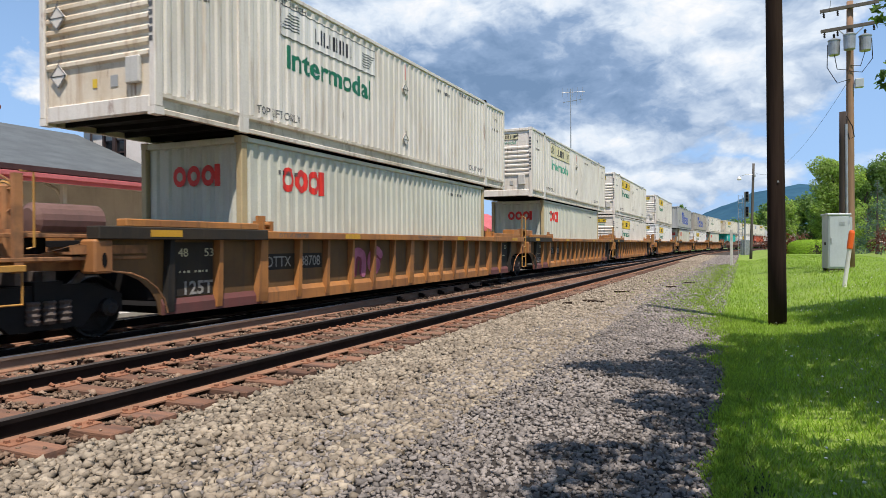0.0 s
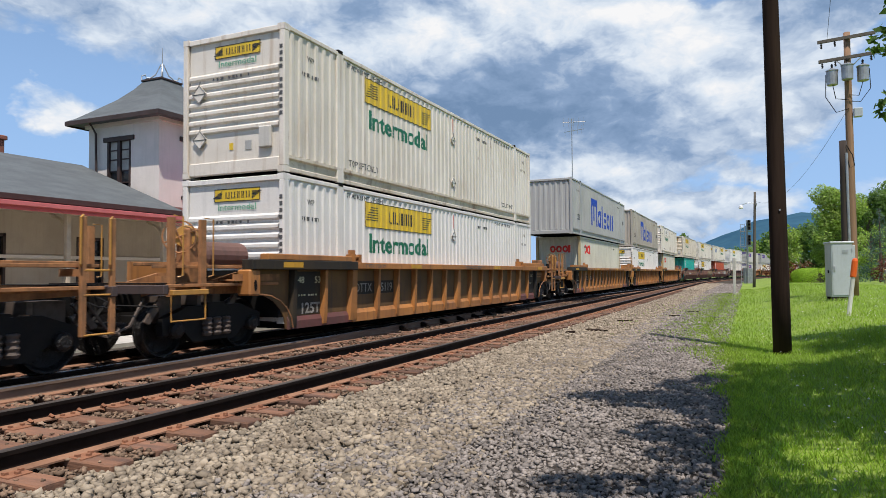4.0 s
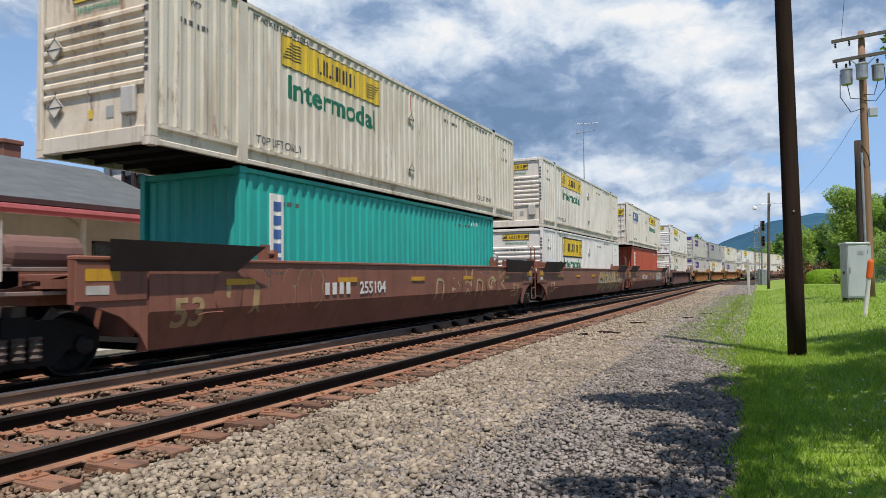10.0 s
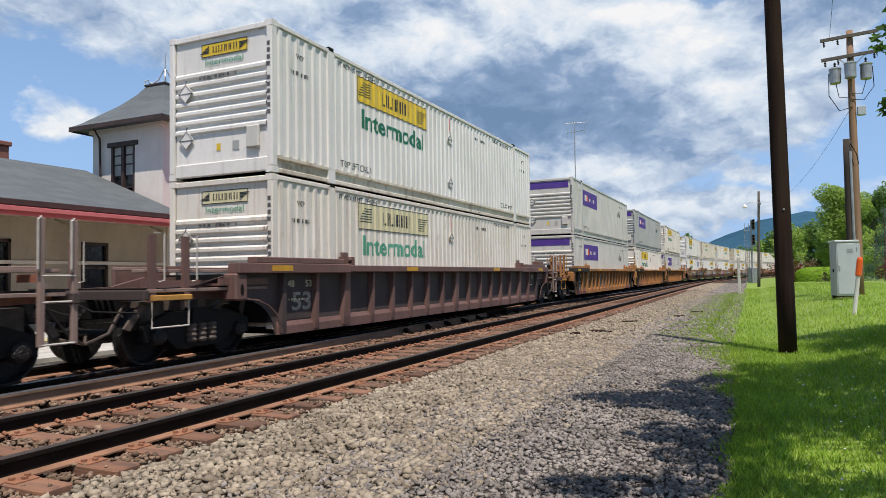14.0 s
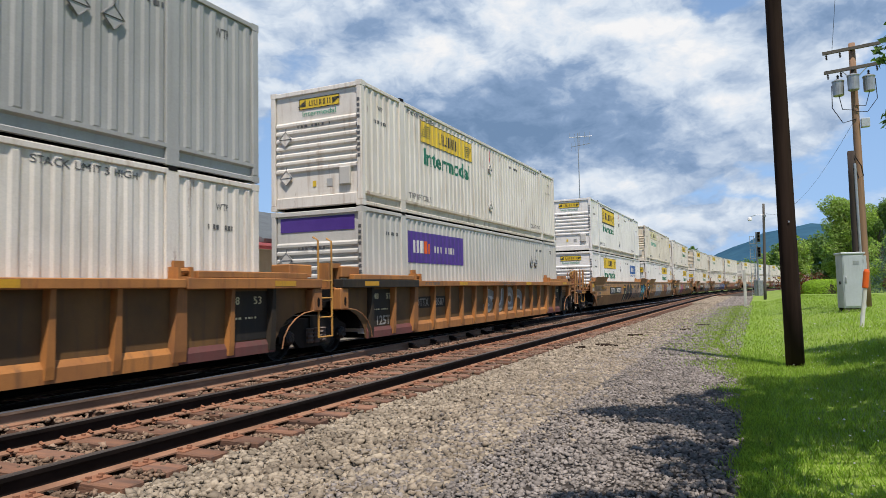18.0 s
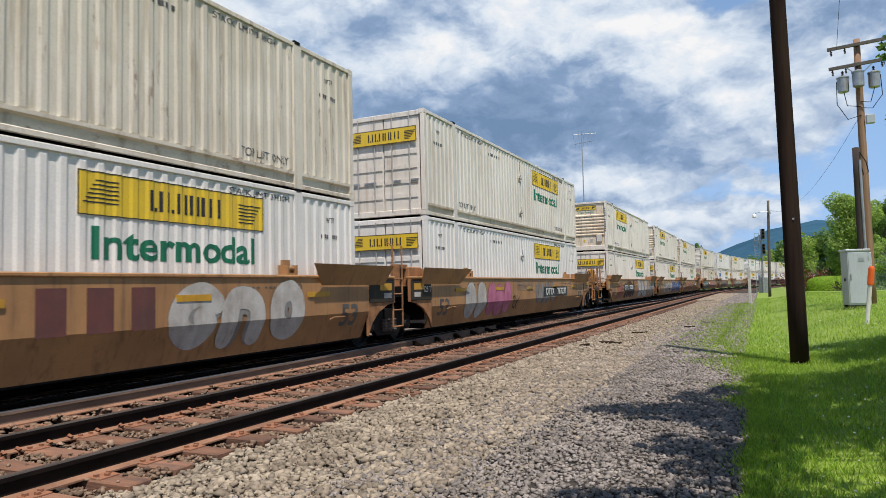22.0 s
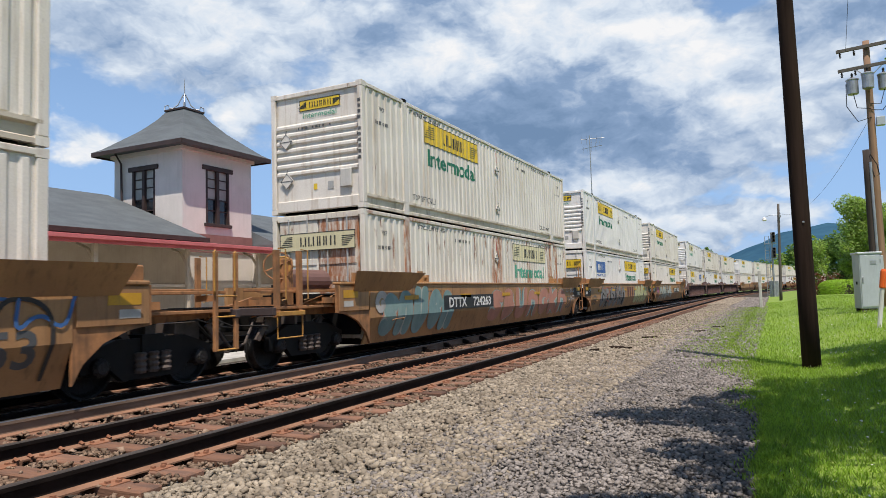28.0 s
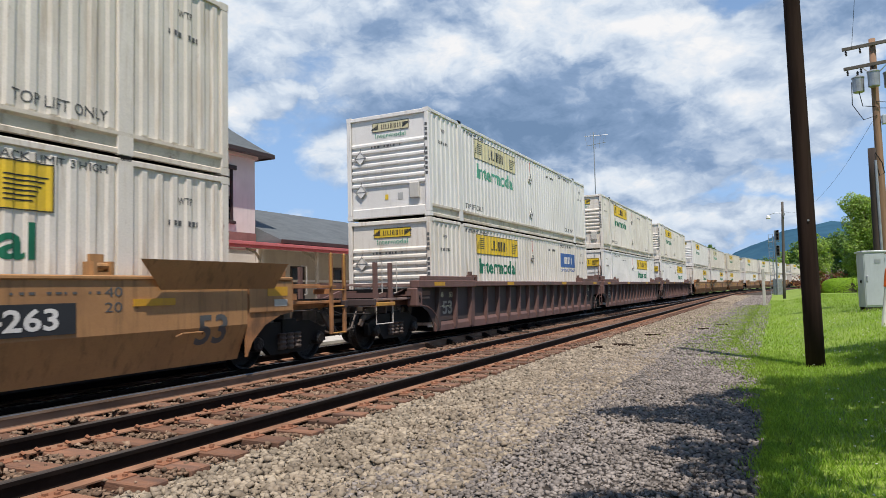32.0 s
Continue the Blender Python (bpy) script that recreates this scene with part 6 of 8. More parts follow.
# (upper, lower) of each stack: size, paint, marks, doors in front
J, D = ("white", "yellow"), ("cream", "yellow")
CONSIST = [
    ("yellow", "C", [((53, "white", "yellow", 0), (53, "white", "yellow", 0))]),
    ("yellow", "T", [((53, "worn", "white", 0), (40, "ringed", "ringed", 0)), ((53, "white", "faded", 0), (40, "ringed", "ringed", 0)), ((53, "white", "yellow", 0), (53, "white", "yellow", 0))]),
    ("yellow", "S", [((53, "white", "yellow", 0), (53, "clean", "yellow", 0))]),
    ("yellow", "T", [((53, "grey", "bluemark", 0), (40, "ringed", "ringed", 0)), ((53, "taupe", "bluemark", 0), (53, "clean", "yellow", 0)), ((53, "white", "white", 0), (40, "ringed", "ringed", 0))]),
    ("brown", "T", [((53, "cream", "yellow", 0), (40, "green", "china", 0)), ((53, "white", "yellow", 0), (53, "clean", "framed", 0)), ((53, "white", "adpanel", 1), (40, "red", "china", 0))]),
    ("plum", "S", [((53, "clean", "yellow", 0), (53, "white", "faded", 0))]),
    ("yellow", "T", [((53, "lightgrey", "violet", 0), (53, "lightgrey", "violetlow", 0)), ((53, "grey", "violet", 0), (53, "white", "yellow", 0)), ((53, "white", "yellow", 0), (53, "lightgrey", "violetlow", 0))]),
    ("tan", "T", [((53, "clean", "framed", 0), (53, "clean", "adpanel", 0)), ((53, "cream", "faded", 0), (53, "clean", "yellow", 1)), ((53, "white", "yellow", 1), (53, "clean", "yellow", 1))]),
    ("tan", "T", [((53, "worn", "yellow", 0), (53, "white", "yellow", 1)), ((53, "worn", "yellow", 0), (53, "white", "yellow", 1)), ((53, "worn", "yellow", 0), (53, "white", "faded", 1))]),
    ("tan", "T", [((53, "white", "yellow", 0), (53, "rusty", "faded", 1)), ((53, "clean", "yellow", 0), (53, "clean", "adpanel", 1)), ((53, "white", "yellow", 0), (53, "white", "yellow", 1))]),
    ("plum", "T", [((53, "clean", "faded", 0), (53, "white", "adpanel", 0)), ((53, "white", "yellow", 0), (53, "clean", "yellow", 1)), ((53, "white", "yellow", 0), (53, "clean", "yellow", 1))]),
    ("tan", "T", [((53, "clean", "yellow", 0), (53, "white", "yellow", 1)), ((53, "white", "faded", 0), (53, "clean", "yellow", 1)), ((53, "cream", "yellow", 0), (53, "white", "yellow", 0))]),
    ("tan", "T", [((53, "white", "yellow", 0), (53, "clean", "yellow", 1)), ((53, "white", "yellow", 0), (53, "white", "faded", 0)), ((53, "clean", "yellow", 0), (53, "clean", "yellow", 0))]),
    ("yellow", "T", [((53, "white", "yellow", 0), (53, "white", "yellow", 1)), ((53, "cream", "yellow", 0), (53, "clean", "yellow", 0)), ((53, "white", "yellow", 0), (53, "white", "yellow", 0))]),
    ("tan", "T", [((53, "white", "yellow", 0), (53, "white", "yellow", 1)), ((53, "white", "yellow", 0), (53, "clean", "yellow", 0)), ((53, "white", "yellow", 0), (53, "white", "yellow", 0))]),
]
NUMBERS = ["788983", "788708", "785119", "788983", "255104", "", "788587", "767271", "732703", "724263", "", "", "", "", ""]
WORDS = {"white": "dirty white", "worn": "rust-nosed white", "clean": "clean white", "cream": "stained cream", "rusty": "rust-streaked white", "ringed": "pale grey-green", "grey": "grey", "lightgrey": "light grey",
         "taupe": "dusty taupe", "green": "turquoise green", "red": "oxide red"}
SIGNS = {"yellow": "with yellow sign and green lettering", "faded": "with faded sign and green lettering", "framed": "with a black-framed yellow sign", "white": "with white sign and green lettering",
         "adpanel": "with yellow and blue panels", "bluemark": "with large blue brand shapes", "ringed": "with red brand shapes", "violet": "with a purple sign panel", "violetlow": "with a purple sign panel", "china": "with white vertical marks"}
CARS = {"yellow": "weathered yellow-tan ribbed well car", "tan": "smooth-sided tan well car with spray paint", "brown": "smooth-sided mineral brown well car", "plum": "purple-brown ribbed well car"}


def build_train():
    u = FIRST - 23.4 + LW / 2
    for ci, (style, _, stacks) in enumerate(CONSIST):
        n = len(stacks)
        for k, (upper, lower) in enumerate(stacks):
            here = u + 19.65 * k
            lag = 0.2 if style in ("yellow", "plum") else 0.0
            car = well_car(style, "coupler" if k == 0 else "joint", "coupler" if k == n - 1 else "joint", on_track(here + lag), CARS[style], NUMBERS[ci] if k != 1 or style == "yellow" else "", k == 2, ci > 10)
            movers.append((car, here + lag, 0.0, 0))
            for j, piece in enumerate(SPRAY[ci, k]):
                graffiti(car, style in ("yellow", "plum"), *piece, seed=ci * 10 + k + j * 100)
            for level, (size, paint, marks, doors) in enumerate((lower, upper)):
                z = 0.37 if level == 0 else 0.37 + HC + 0.03
                lab = f"{WORDS[paint]} container {SIGNS[marks]}, {'stacked on another' if level else 'in well car'}"
                ob = container(size, paint, marks, on_track(here, 0, z), lab, bool(doors), ci > 10)
                movers.append((ob, here, z, 180 if doors else 0))
            if k == 0:
                movers.append((truck(on_track(here + lag - 9.85)), here + lag - 9.85, 0.0, 0))
            movers.append((truck(on_track(here + lag + 9.825)), here + lag + 9.825, 0.0, 0))
        u += 19.65 * (n - 1) + 23.4


build_train()
# ---------------------------------------------------------------- the station behind the train
def hip_roof(x0, x1, y0, y1, z0, ridge, hip0, hip1, base=0.14):
    """A roof with its ridge along y; hip0, hip1: how far the ridge ends stand in from the ends."""
    xm = (x0 + x1) / 2
    bm = bmesh.new()
    lo = [bm.verts.new(p) for p in ((x0, y0, z0 - base), (x1, y0, z0 - base), (x1, y1, z0 - base), (x0, y1, z0 - base))]
    up = [bm.verts.new(p) for p in ((x0, y0, z0), (x1, y0, z0), (x1, y1, z0), (x0, y1, z0))]
    a, b = bm.verts.new((xm, y0 + hip0, ridge)), bm.verts.new((xm, y1 - hip1, ridge))
    bm.faces.new(lo[::-1])
    for i in range(4):
        bm.faces.new((lo[i], lo[(i + 1) % 4], up[(i + 1) % 4], up[i]))
    for f in ((up[0], up[1], a), (up[1], up[2], b, a), (up[2], up[3], b), (up[3], up[0], a, b)):
        bm.faces.new(f)
    bmesh.ops.recalc_face_normals(bm, faces=list(bm.faces))
    return bm


def wall_with_holes(u0, u1, z0, z1, holes, thick):
    """A wall in the (u, z) plane, from 0 to -thick in depth, with real openings (u0, u1, z0, z1)."""
    us = sorted({u0, u1, *[h[0] for h in holes], *[h[1] for h in holes]})
    zs = sorted({z0, z1, *[h[2] for h in holes], *[h[3] for h in holes]})
    bm = bmesh.new()
    for a, b in zip(us, us[1:]):
        for c, d in zip(zs, zs[1:]):
            mu, mz = (a + b) / 2, (c + d) / 2
            if not any(h[0] < mu < h[1] and h[2] < mz < h[3] for h in holes):
                box_into(bm, -thick, 0, a, b, c, d)
    bmesh.ops.remove_doubles(bm, verts=list(bm.verts), dist=0.0005)
    return bm


def sash_window(parent, m, w, h, name="window"):
    """A pair of tall casements with a heavy lintel and sill; m: centre of the opening, facing +x."""
    win = part(name, boxes((-0.16, 0.02, -w / 2, -w / 2 + 0.1, -h / 2, h / 2), (-0.16, 0.02, w / 2 - 0.1, w / 2, -h / 2, h / 2), (-0.16, 0.03, -0.08, 0.08, -h / 2, h / 2)), M["trim"], parent, "dark-framed paired window", at=m)
    part("lintel", box(-0.1, 0.07, -w / 2 - 0.2, w / 2 + 0.2, h / 2, h / 2 + 0.2, 0.012), M["trim"], win)
    part("sill", box(-0.1, 0.1, -w / 2 - 0.1, w / 2 + 0.1, -h / 2 - 0.14, -h / 2, 0.012), M["trim"], win)
    for sgn in (-1, 1):
        y0, y1 = sorted((sgn * 0.08, sgn * (w / 2 - 0.1)))
        for z0, z1, mat in ((-h / 2, -0.12, "glass"), (-0.06, h / 2, "blind")):
            part("pane", box(-0.1, -0.085, y0, y1, z0, z1), M[mat], win)
        for z in (-0.12, 0.38, 0.78, -0.62):
            part("glazing_bar", box(-0.085, -0.05, y0, y1, z, z + 0.05), M["trim"], win)


# lightened red; sunlight on the canopy's slope is put into the colour
M["redroof"] = surface("sunlit_red_metal", (0.58, 0.16, 0.16), (0.50, 0.13, 0.13), 0.6, patch=1.5, bump=0.05)
M["blind"] = surface("pale_window_blind", (0.42, 0.42, 0.38), None, 0.5, patch=2, bump=0.0)


def build_station():
    st = thing("station_building", "grey-cream stucco station with slate roofs, corner tower and red-edged canopy", "station")
    x, y, w, zt = -22.0, 20.4, 4.15, 8.0
    tw = part("tower", boxes((x - w, x - 0.3, y + 0.3, y + w, 0, 0.2)), M["stucco"], st, "square stucco tower")
    part("tower_wall", wall_with_holes(0, w, 0, zt, [(1.3, 2.7, 4.7, 7.05)], 0.3), M["stucco"], tw, at=pose(x, y, 0))
    part("tower_wall", wall_with_holes(0, w - 0.3, 0, zt, [(1.15, 2.55, 4.7, 7.05)], 0.3), M["stucco"], tw, at=pose(x - w, y, 0, 0, 0, -90))
    part("tower_wall", box(x - w, x - w + 0.3, y + 0.3, y + w, 0, zt), M["stucco"], tw)
    part("tower_wall", box(x - w + 0.3, x - 0.3, y + w - 0.3, y + w, 0, zt), M["stucco"], tw)
    sash_window(st, pose(x, y + 2.0, 5.87), 1.4, 2.35)
    sash_window(st, pose(x - w + 1.85, y, 5.87, 0, 0, -90), 1.4, 2.35)
    part("base_band", boxes((x, x + 0.05, y - 0.05, y + w, 3.4, 4.2), (x - w, x, y - 0.05, y, 3.4, 4.2)), M["pinkbase"], tw, "faded red base band")
    part("cornice", boxes((x - w - 0.12, x + 0.12, y - 0.12, y + w + 0.12, zt - 0.28, zt - 0.02)), M["stucco"], tw)
    part("downpipe", tube([(x - w + 0.55, y - 0.5, zt), (x - w + 0.6, y - 0.14, zt - 0.55), (x - w + 0.6, y - 0.07, 4.2)], 0.05, 8), M["trim"], tw, "dark downpipe")
    # bell-cast roof
    cx, cy = x - w / 2, y + w / 2
    bm = bmesh.new()
    rings = []
    for r, z in ((w / 2 + 0.62, zt - 0.13), (w / 2 + 0.65, zt), (w / 2 + 0.35, zt + 0.18), (w / 2 - 0.1, zt + 0.55), (w / 2 - 0.75, zt + 1.1), (w / 2 - 1.25, zt + 1.65), (w / 2 - 1.52, zt + 2.05)):
        rings.append([bm.verts.new((cx + a * r, cy + b * r, z)) for a, b in ((-1, -1), (1, -1), (1, 1), (-1, 1))])
    for ra, rb in zip(rings, rings[1:]):
        for i in range(4):
            bm.faces.new((ra[i], ra[(i + 1) % 4], rb[(i + 1) % 4], rb[i]))
    bm.faces.new(rings[0][::-1])
    bm.faces.new(rings[-1])
    roof = part("tower_roof", bm, M["roof"], st, "flared slate tower roof")
    part("eave_board", boxes(*[(cx - w / 2 - 0.66, cx + w / 2 + 0.66, cy + s * (w / 2 + 0.66) - 0.02, cy + s * (w / 2 + 0.66) + 0.02, zt - 0.2, zt - 0.01) for s in (-1, 1)],
                             *[(cx + s * (w / 2 + 0.66) - 0.02, cx + s * (w / 2 + 0.66) + 0.02, cy - w / 2 - 0.63, cy + w / 2 + 0.63, zt - 0.2, zt - 0.01) for s in (-1, 1)]), M["trim"], roof, "dark eave board")
    part("roof_deck", box(cx - 0.62, cx + 0.62, cy - 0.62, cy + 0.62, zt + 2.03, zt + 2.12, 0.01), M["trim"], roof)
    part("finial", tube([(cx, cy, zt + 2.1), (cx, cy, zt + 2.7), (cx, cy, zt + 3.65)], 0.06, 8, 0.01), M["galv"], roof, "iron spire finial")
    for k in range(4):
        q = k * math.tau / 4 + math.pi / 4
        pts = [(cx + math.cos(q) * r, cy + math.sin(q) * r, zt + z) for r, z in ((0.86, 2.12), (0.84, 2.3), (0.7, 2.36), (0.66, 2.22), (0.5, 2.22), (0.28, 2.4), (0.12, 2.75), (0.05, 2.9))]
        part("cresting", tube(pts, 0.028, 6), M["galv"], roof, "scrolled iron cresting")
    # long wings
    for y0, y1, h0, h1 in ((-18.0, y - 0.05, 0.5, 0.5), (y + w + 0.05, 43.0, 0.5, 6.0)):
        holes = [(a, a + 1.1, 0.9, 2.7) for a in np.arange(2.0, y1 - y0 - 2, 3.6)]
        part("wing_wall", wall_with_holes(0, y1 - y0, -0.4, 3.75, holes, 0.3), M["wingwall"], st, "wall under the canopy, shade in its tan colour", at=pose(-21.6, y0, 0))
        part("wing_wall", box(-30.4, -30.1, y0, y1, -0.4, 3.75), M["stucco"], st)
        part("wing_end", box(-30.1, -21.9, y0 + 0.01, y0 + 0.3, -0.4, 3.75), M["stucco"], st)
        part("wing_end", box(-30.1, -21.9, y1 - 0.3, y1 - 0.01, -0.4, 3.75), M["stucco"], st)
        for a in holes:
            wv = part("window", boxes((-0.18, 0.02, a[0], a[0] + 0.09, 0.9, 2.7), (-0.18, 0.02, a[1] - 0.09, a[1], 0.9, 2.7), (-0.18, 0.02, a[0], a[1], 2.6, 2.7), (-0.18, 0.02, a[0], a[1], 1.75, 1.83)), M["trim"], st, "dark-framed window", at=pose(-21.6, y0, 0))
            part("pane", box(-0.12, -0.1, a[0] + 0.09, a[1] - 0.09, 0.9, 2.6), M["glass"], wv)
        r = part("wing_roof", hip_roof(-31.2, -20.5, y0 - (0.6 if y0 < 0 else 0), y1 + (0.6 if y1 > 30 else 0), 3.85, 6.05, h0, h1), M["roof"], st, "grey slate hipped roof")
        part("gutter", box(-20.52, -20.4, y0, y1, 3.68, 3.86, 0.01), M["trim"], r, "dark gutter")
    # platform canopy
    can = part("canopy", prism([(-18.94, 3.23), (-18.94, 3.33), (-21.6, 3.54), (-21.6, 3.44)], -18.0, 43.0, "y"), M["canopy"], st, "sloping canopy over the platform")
    part("fascia", box(-18.94, -18.86, -18.0, 43.0, 3.21, 3.38, 0.01), M["redtrim"], can, "red painted fascia")
    part("roof_cover", prism([(-18.8, 3.385), (-18.8, 3.42), (-21.6, 3.66), (-21.6, 3.55)], -18.0, 43.0, "y"), M["redroof"], can, "red metal canopy roof")
    part("roof_edge", box(-18.8, -18.75, -18.0, 43.0, 3.33, 3.46, 0.01), M["redroof"], can, "light red roof edge")
    for k in range(16):
        yy = -16.0 + 3.8 * k
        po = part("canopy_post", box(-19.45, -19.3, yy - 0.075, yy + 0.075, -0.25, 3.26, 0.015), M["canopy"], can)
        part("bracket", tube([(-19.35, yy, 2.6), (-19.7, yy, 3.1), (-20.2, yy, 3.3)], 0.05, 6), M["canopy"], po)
    part("dado_rail", box(-21.6, -21.53, -18.0, 43.0, 1.9, 2.02, 0.01), M["stucco"], st, "pale rail along the wall")
    part("chimney", box(-27.35, -26.65, 16.35, 17.05, 4.8, 6.7, 0.02), M["brick"], st, "red-brown brick chimney")
    part("chimney_cap", box(-27.43, -26.57, 16.27, 17.13, 6.7, 6.88, 0.03), M["brick"], st, "corbelled brick cap")
    solid("platform_edge", boxes((-16.9, -16.38, -18.0, 43.0, -0.2, -0.19)), M["edge"], "yellow painted platform edge", "platform edge", kind="structure")
    solid("platform", boxes((-21.6, -16.4, -18.0, 43.0, -0.6, -0.2)), M["concrete"], "pale concrete station platform", "platform", kind="structure")


build_station()
solid("pavement", boxes((-16.4, -13.6, -40, 120, -0.6, -0.3)), M["concrete"], "pale concrete apron behind the tracks", "pavement", kind="structure")


def shed(x, y, w, d, h, ridge, label):
    t = thing("shed", label, "shed")
    part("walls", box(x - w, x, y, y + d, -0.4, h), M["brick"], t)
    part("roof", hip_roof(x - w - 0.4, x + 0.4, y - 0.4, y + d + 0.4, h, ridge, 0.2, 0.2), M["redtrim"], t, "dull red roof")
    part("door", box(x, x + 0.04, y + d * 0.4, y + d * 0.4 + 1.0, -0.4, 1.9), M["trim"], t)


shed(-20.3, 55.0, 6.0, 8.0, 2.6, 4.3, "low brown shed with a dull red roof beyond the station")


# ---------------------------------------------------------------- poles and fixtures beside the path
def pole_bm(height, r0, r1, lean=(0, 0)):
    return tube([(lean[0] * k / 6, lean[1] * k / 6, -0.3 + (height + 0.3) * k / 6) for k in range(7)], r0, 14, r1)


p = thing("wooden_pole", "dark creosoted wooden pole standing at the lawn's edge", "pole", at=pose(0.52, 13.1, -0.16))
part("shaft", pole_bm(9.0, 0.15, 0.122, (-0.08, 0)), M["pole"], p, smooth=True)
part("tag", box(-0.01, 0.02, -0.156, -0.15, 2.5, 2.53), M["galv"], p, "small metal tag")


def utility_pole():
    t = thing("utility_pole", "brown utility pole with two crossarms and three grey transformers", "utility pole", at=pose(3.82, 31, 0.28))
    part("shaft", pole_bm(10.55, 0.17, 0.115), M["polelight"], t, smooth=True)
    for z, l, r, up in ((10.3, 1.05, 0.95, 0.1), (9.5, 1.03, 0.93, 0.06)):
        arm = part("crossarm", prism([(-0.05, -0.06), (0.05, -0.06), (0.05, 0.06), (-0.05, 0.06)], -l, r), M["polegrey"], t, "weathered crossarm", at=pose(0, -0.17, z, 0, -3.5, 0))
        for x in (-l + 0.12, -0.45, r - 0.15):
            part("insulator", turned([(-0.22, 0.02), (-0.2, 0.045), (-0.16, 0.02), (-0.14, 0.05), (-0.1, 0.02), (-0.07, 0.05), (-0.03, 0.02), (0.0, 0.02)], 8, "z"), M["iron"], arm, "dark insulator", at=pose(x, 0, -0.06))
    for sgn in (-1, 1):
        part("arm_brace", tube([(sgn * 0.45, -0.2, 9.45), (0, -0.16, 9.0)], 0.02, 6), M["galv"], t)
    for x, y, z in ((-0.56, -0.12, 8.45), (-0.06, -0.36, 8.55), (0.5, -0.12, 8.5)):
        can = part("transformer", turned([(0, 0.17), (0.02, 0.2), (0.55, 0.21), (0.57, 0.23), (0.6, 0.23), (0.66, 0.12), (0.67, 0.0)], 16, "z"), M["galv"], t, "grey cylindrical transformer", at=pose(x, y, z), smooth=False)
        part("bushing", turned([(0.62, 0.03), (0.7, 0.05), (0.74, 0.03), (0.8, 0.05), (0.86, 0.02)], 8, "z"), M["iron"], can)
    for pts in ([(-0.78, -0.1, 8.9), (-0.8, -0.1, 8.0), (-0.45, -0.1, 7.35), (0, -0.15, 7.45)], [(-0.55, -0.1, 8.5), (-0.45, -0.1, 7.9), (0, -0.15, 7.8)],
                [(0.72, -0.1, 9.0), (0.75, -0.1, 8.2), (0.4, -0.1, 7.7), (0, -0.15, 7.75)], [(0.5, -0.1, 8.5), (0.35, -0.1, 7.95), (0, -0.15, 8.0)]):
        part("jumper_wire", tube(pts, 0.016, 5), M["iron"], t, "looping black wire")
    part("meter_box", box(0.15, 0.45, -0.2, 0.05, 7.1, 7.45, 0.02), M["box"], t, "small grey box")
    part("conduit", tube([(-0.13, -0.13, 0), (-0.12, -0.12, 5)], 0.03, 6), M["galv"], t)
    return t


utility_pole()
s2 = thing("stub_pole", "short grey weathered pole stub beside the utility pole", "pole", at=pose(3.5, 30.3, 0.27))
part("shaft", pole_bm(6.1, 0.15, 0.13), M["poledark"], s2, smooth=True)
part("conduit", tube([(0.12, -0.1, 0), (0.1, -0.13, 3.5), (0.09, -0.12, 5.6)], 0.05, 8), M["galv"], s2, "grey metal conduit")
part("cable_coil", tube([(0.1, -0.12, 5.9), (0.3, -0.1, 5.5), (0.36, -0.1, 5.1), (0.2, -0.12, 5.0), (0.12, -0.1, 5.4)], 0.02, 5), M["iron"], s2, "loose black cable")


def wire(name, a, b, sag, label):
    pts = [Vector(a).lerp(Vector(b), k / 24) - Vector((0, 0, sag * 4 * (k / 24) * (1 - k / 24))) for k in range(25)]
    solid(name, tube(pts, 0.007, 4), M["iron"], label, "wire")


wire("guy_wire", (3.7, 30.9, 7.6), (0.7, 66, 7.6), 1.4, "thin wire sagging from the utility pole")
wire("power_line", (3.1, 30.8, 10.5), (1.2, 2.0, 13.5), 0.5, "thin overhead power line rising out of view")


def cabinet():
    t = thing("signal_cabinet", "grey enamelled metal signal cabinet standing on the lawn", "cabinet", at=pose(2.93, 27.4, 0.29, 0, 0, 9) @ Matrix.Diagonal((0.8, 0.8, 1.03, 1)))
    for x in (-0.3, 0.0, 0.3):
        for y in (-0.4, 0.4):
            part("foot", box(x - 0.08, x + 0.08, y - 0.08, y + 0.08, -0.3, 0.12), M["poledark"], t, "dark foot")
    body = part("body", box(-0.42, 0.42, -0.5, 0.5, 0.1, 1.92, 0.015), M["box"], t)
    part("roof_cap", box(-0.47, 0.47, -0.55, 0.55, 1.9, 1.97, 0.015), M["box"], t)
    d = part("door", box(-0.38, 0.38, -0.525, -0.5, 0.16, 1.86, 0.008), M["box"], t)
    part("latch", box(-0.34, -0.28, -0.55, -0.525, 0.95, 1.15, 0.01), M["galv"], d)
    part("vent_plate", box(0.0, 0.22, -0.535, -0.525, 1.55, 1.68), M["galv"], d, "small label plate")
    for z in (0.4, 1.0, 1.6):
        part("hinge", box(0.37, 0.4, -0.54, -0.5, z, z + 0.12), M["galv"], d)
    part("side_box", box(0.42, 0.6, -0.2, 0.25, 1.25, 1.85, 0.01), M["box"], t, "small side box")
    part("handle", box(-0.45, -0.42, -0.12, 0.0, 0.9, 1.0), M["iron"], t)


cabinet()
mk = thing("marker_post", "white plastic marker post with an orange top, leaning slightly", "marker post", at=pose(2.22, 19.1, 0.2, 0, 7, 0))
part("shaft", tube([(0, 0, -0.2), (0, 0, 0.98)], 0.05, 10), M["whitelet"], mk)
part("cap", turned([(0.95, 0.062), (0.97, 0.068), (1.35, 0.068), (1.4, 0.05), (1.42, 0.0)], 12, "z"), M["orange"], mk, "orange top")

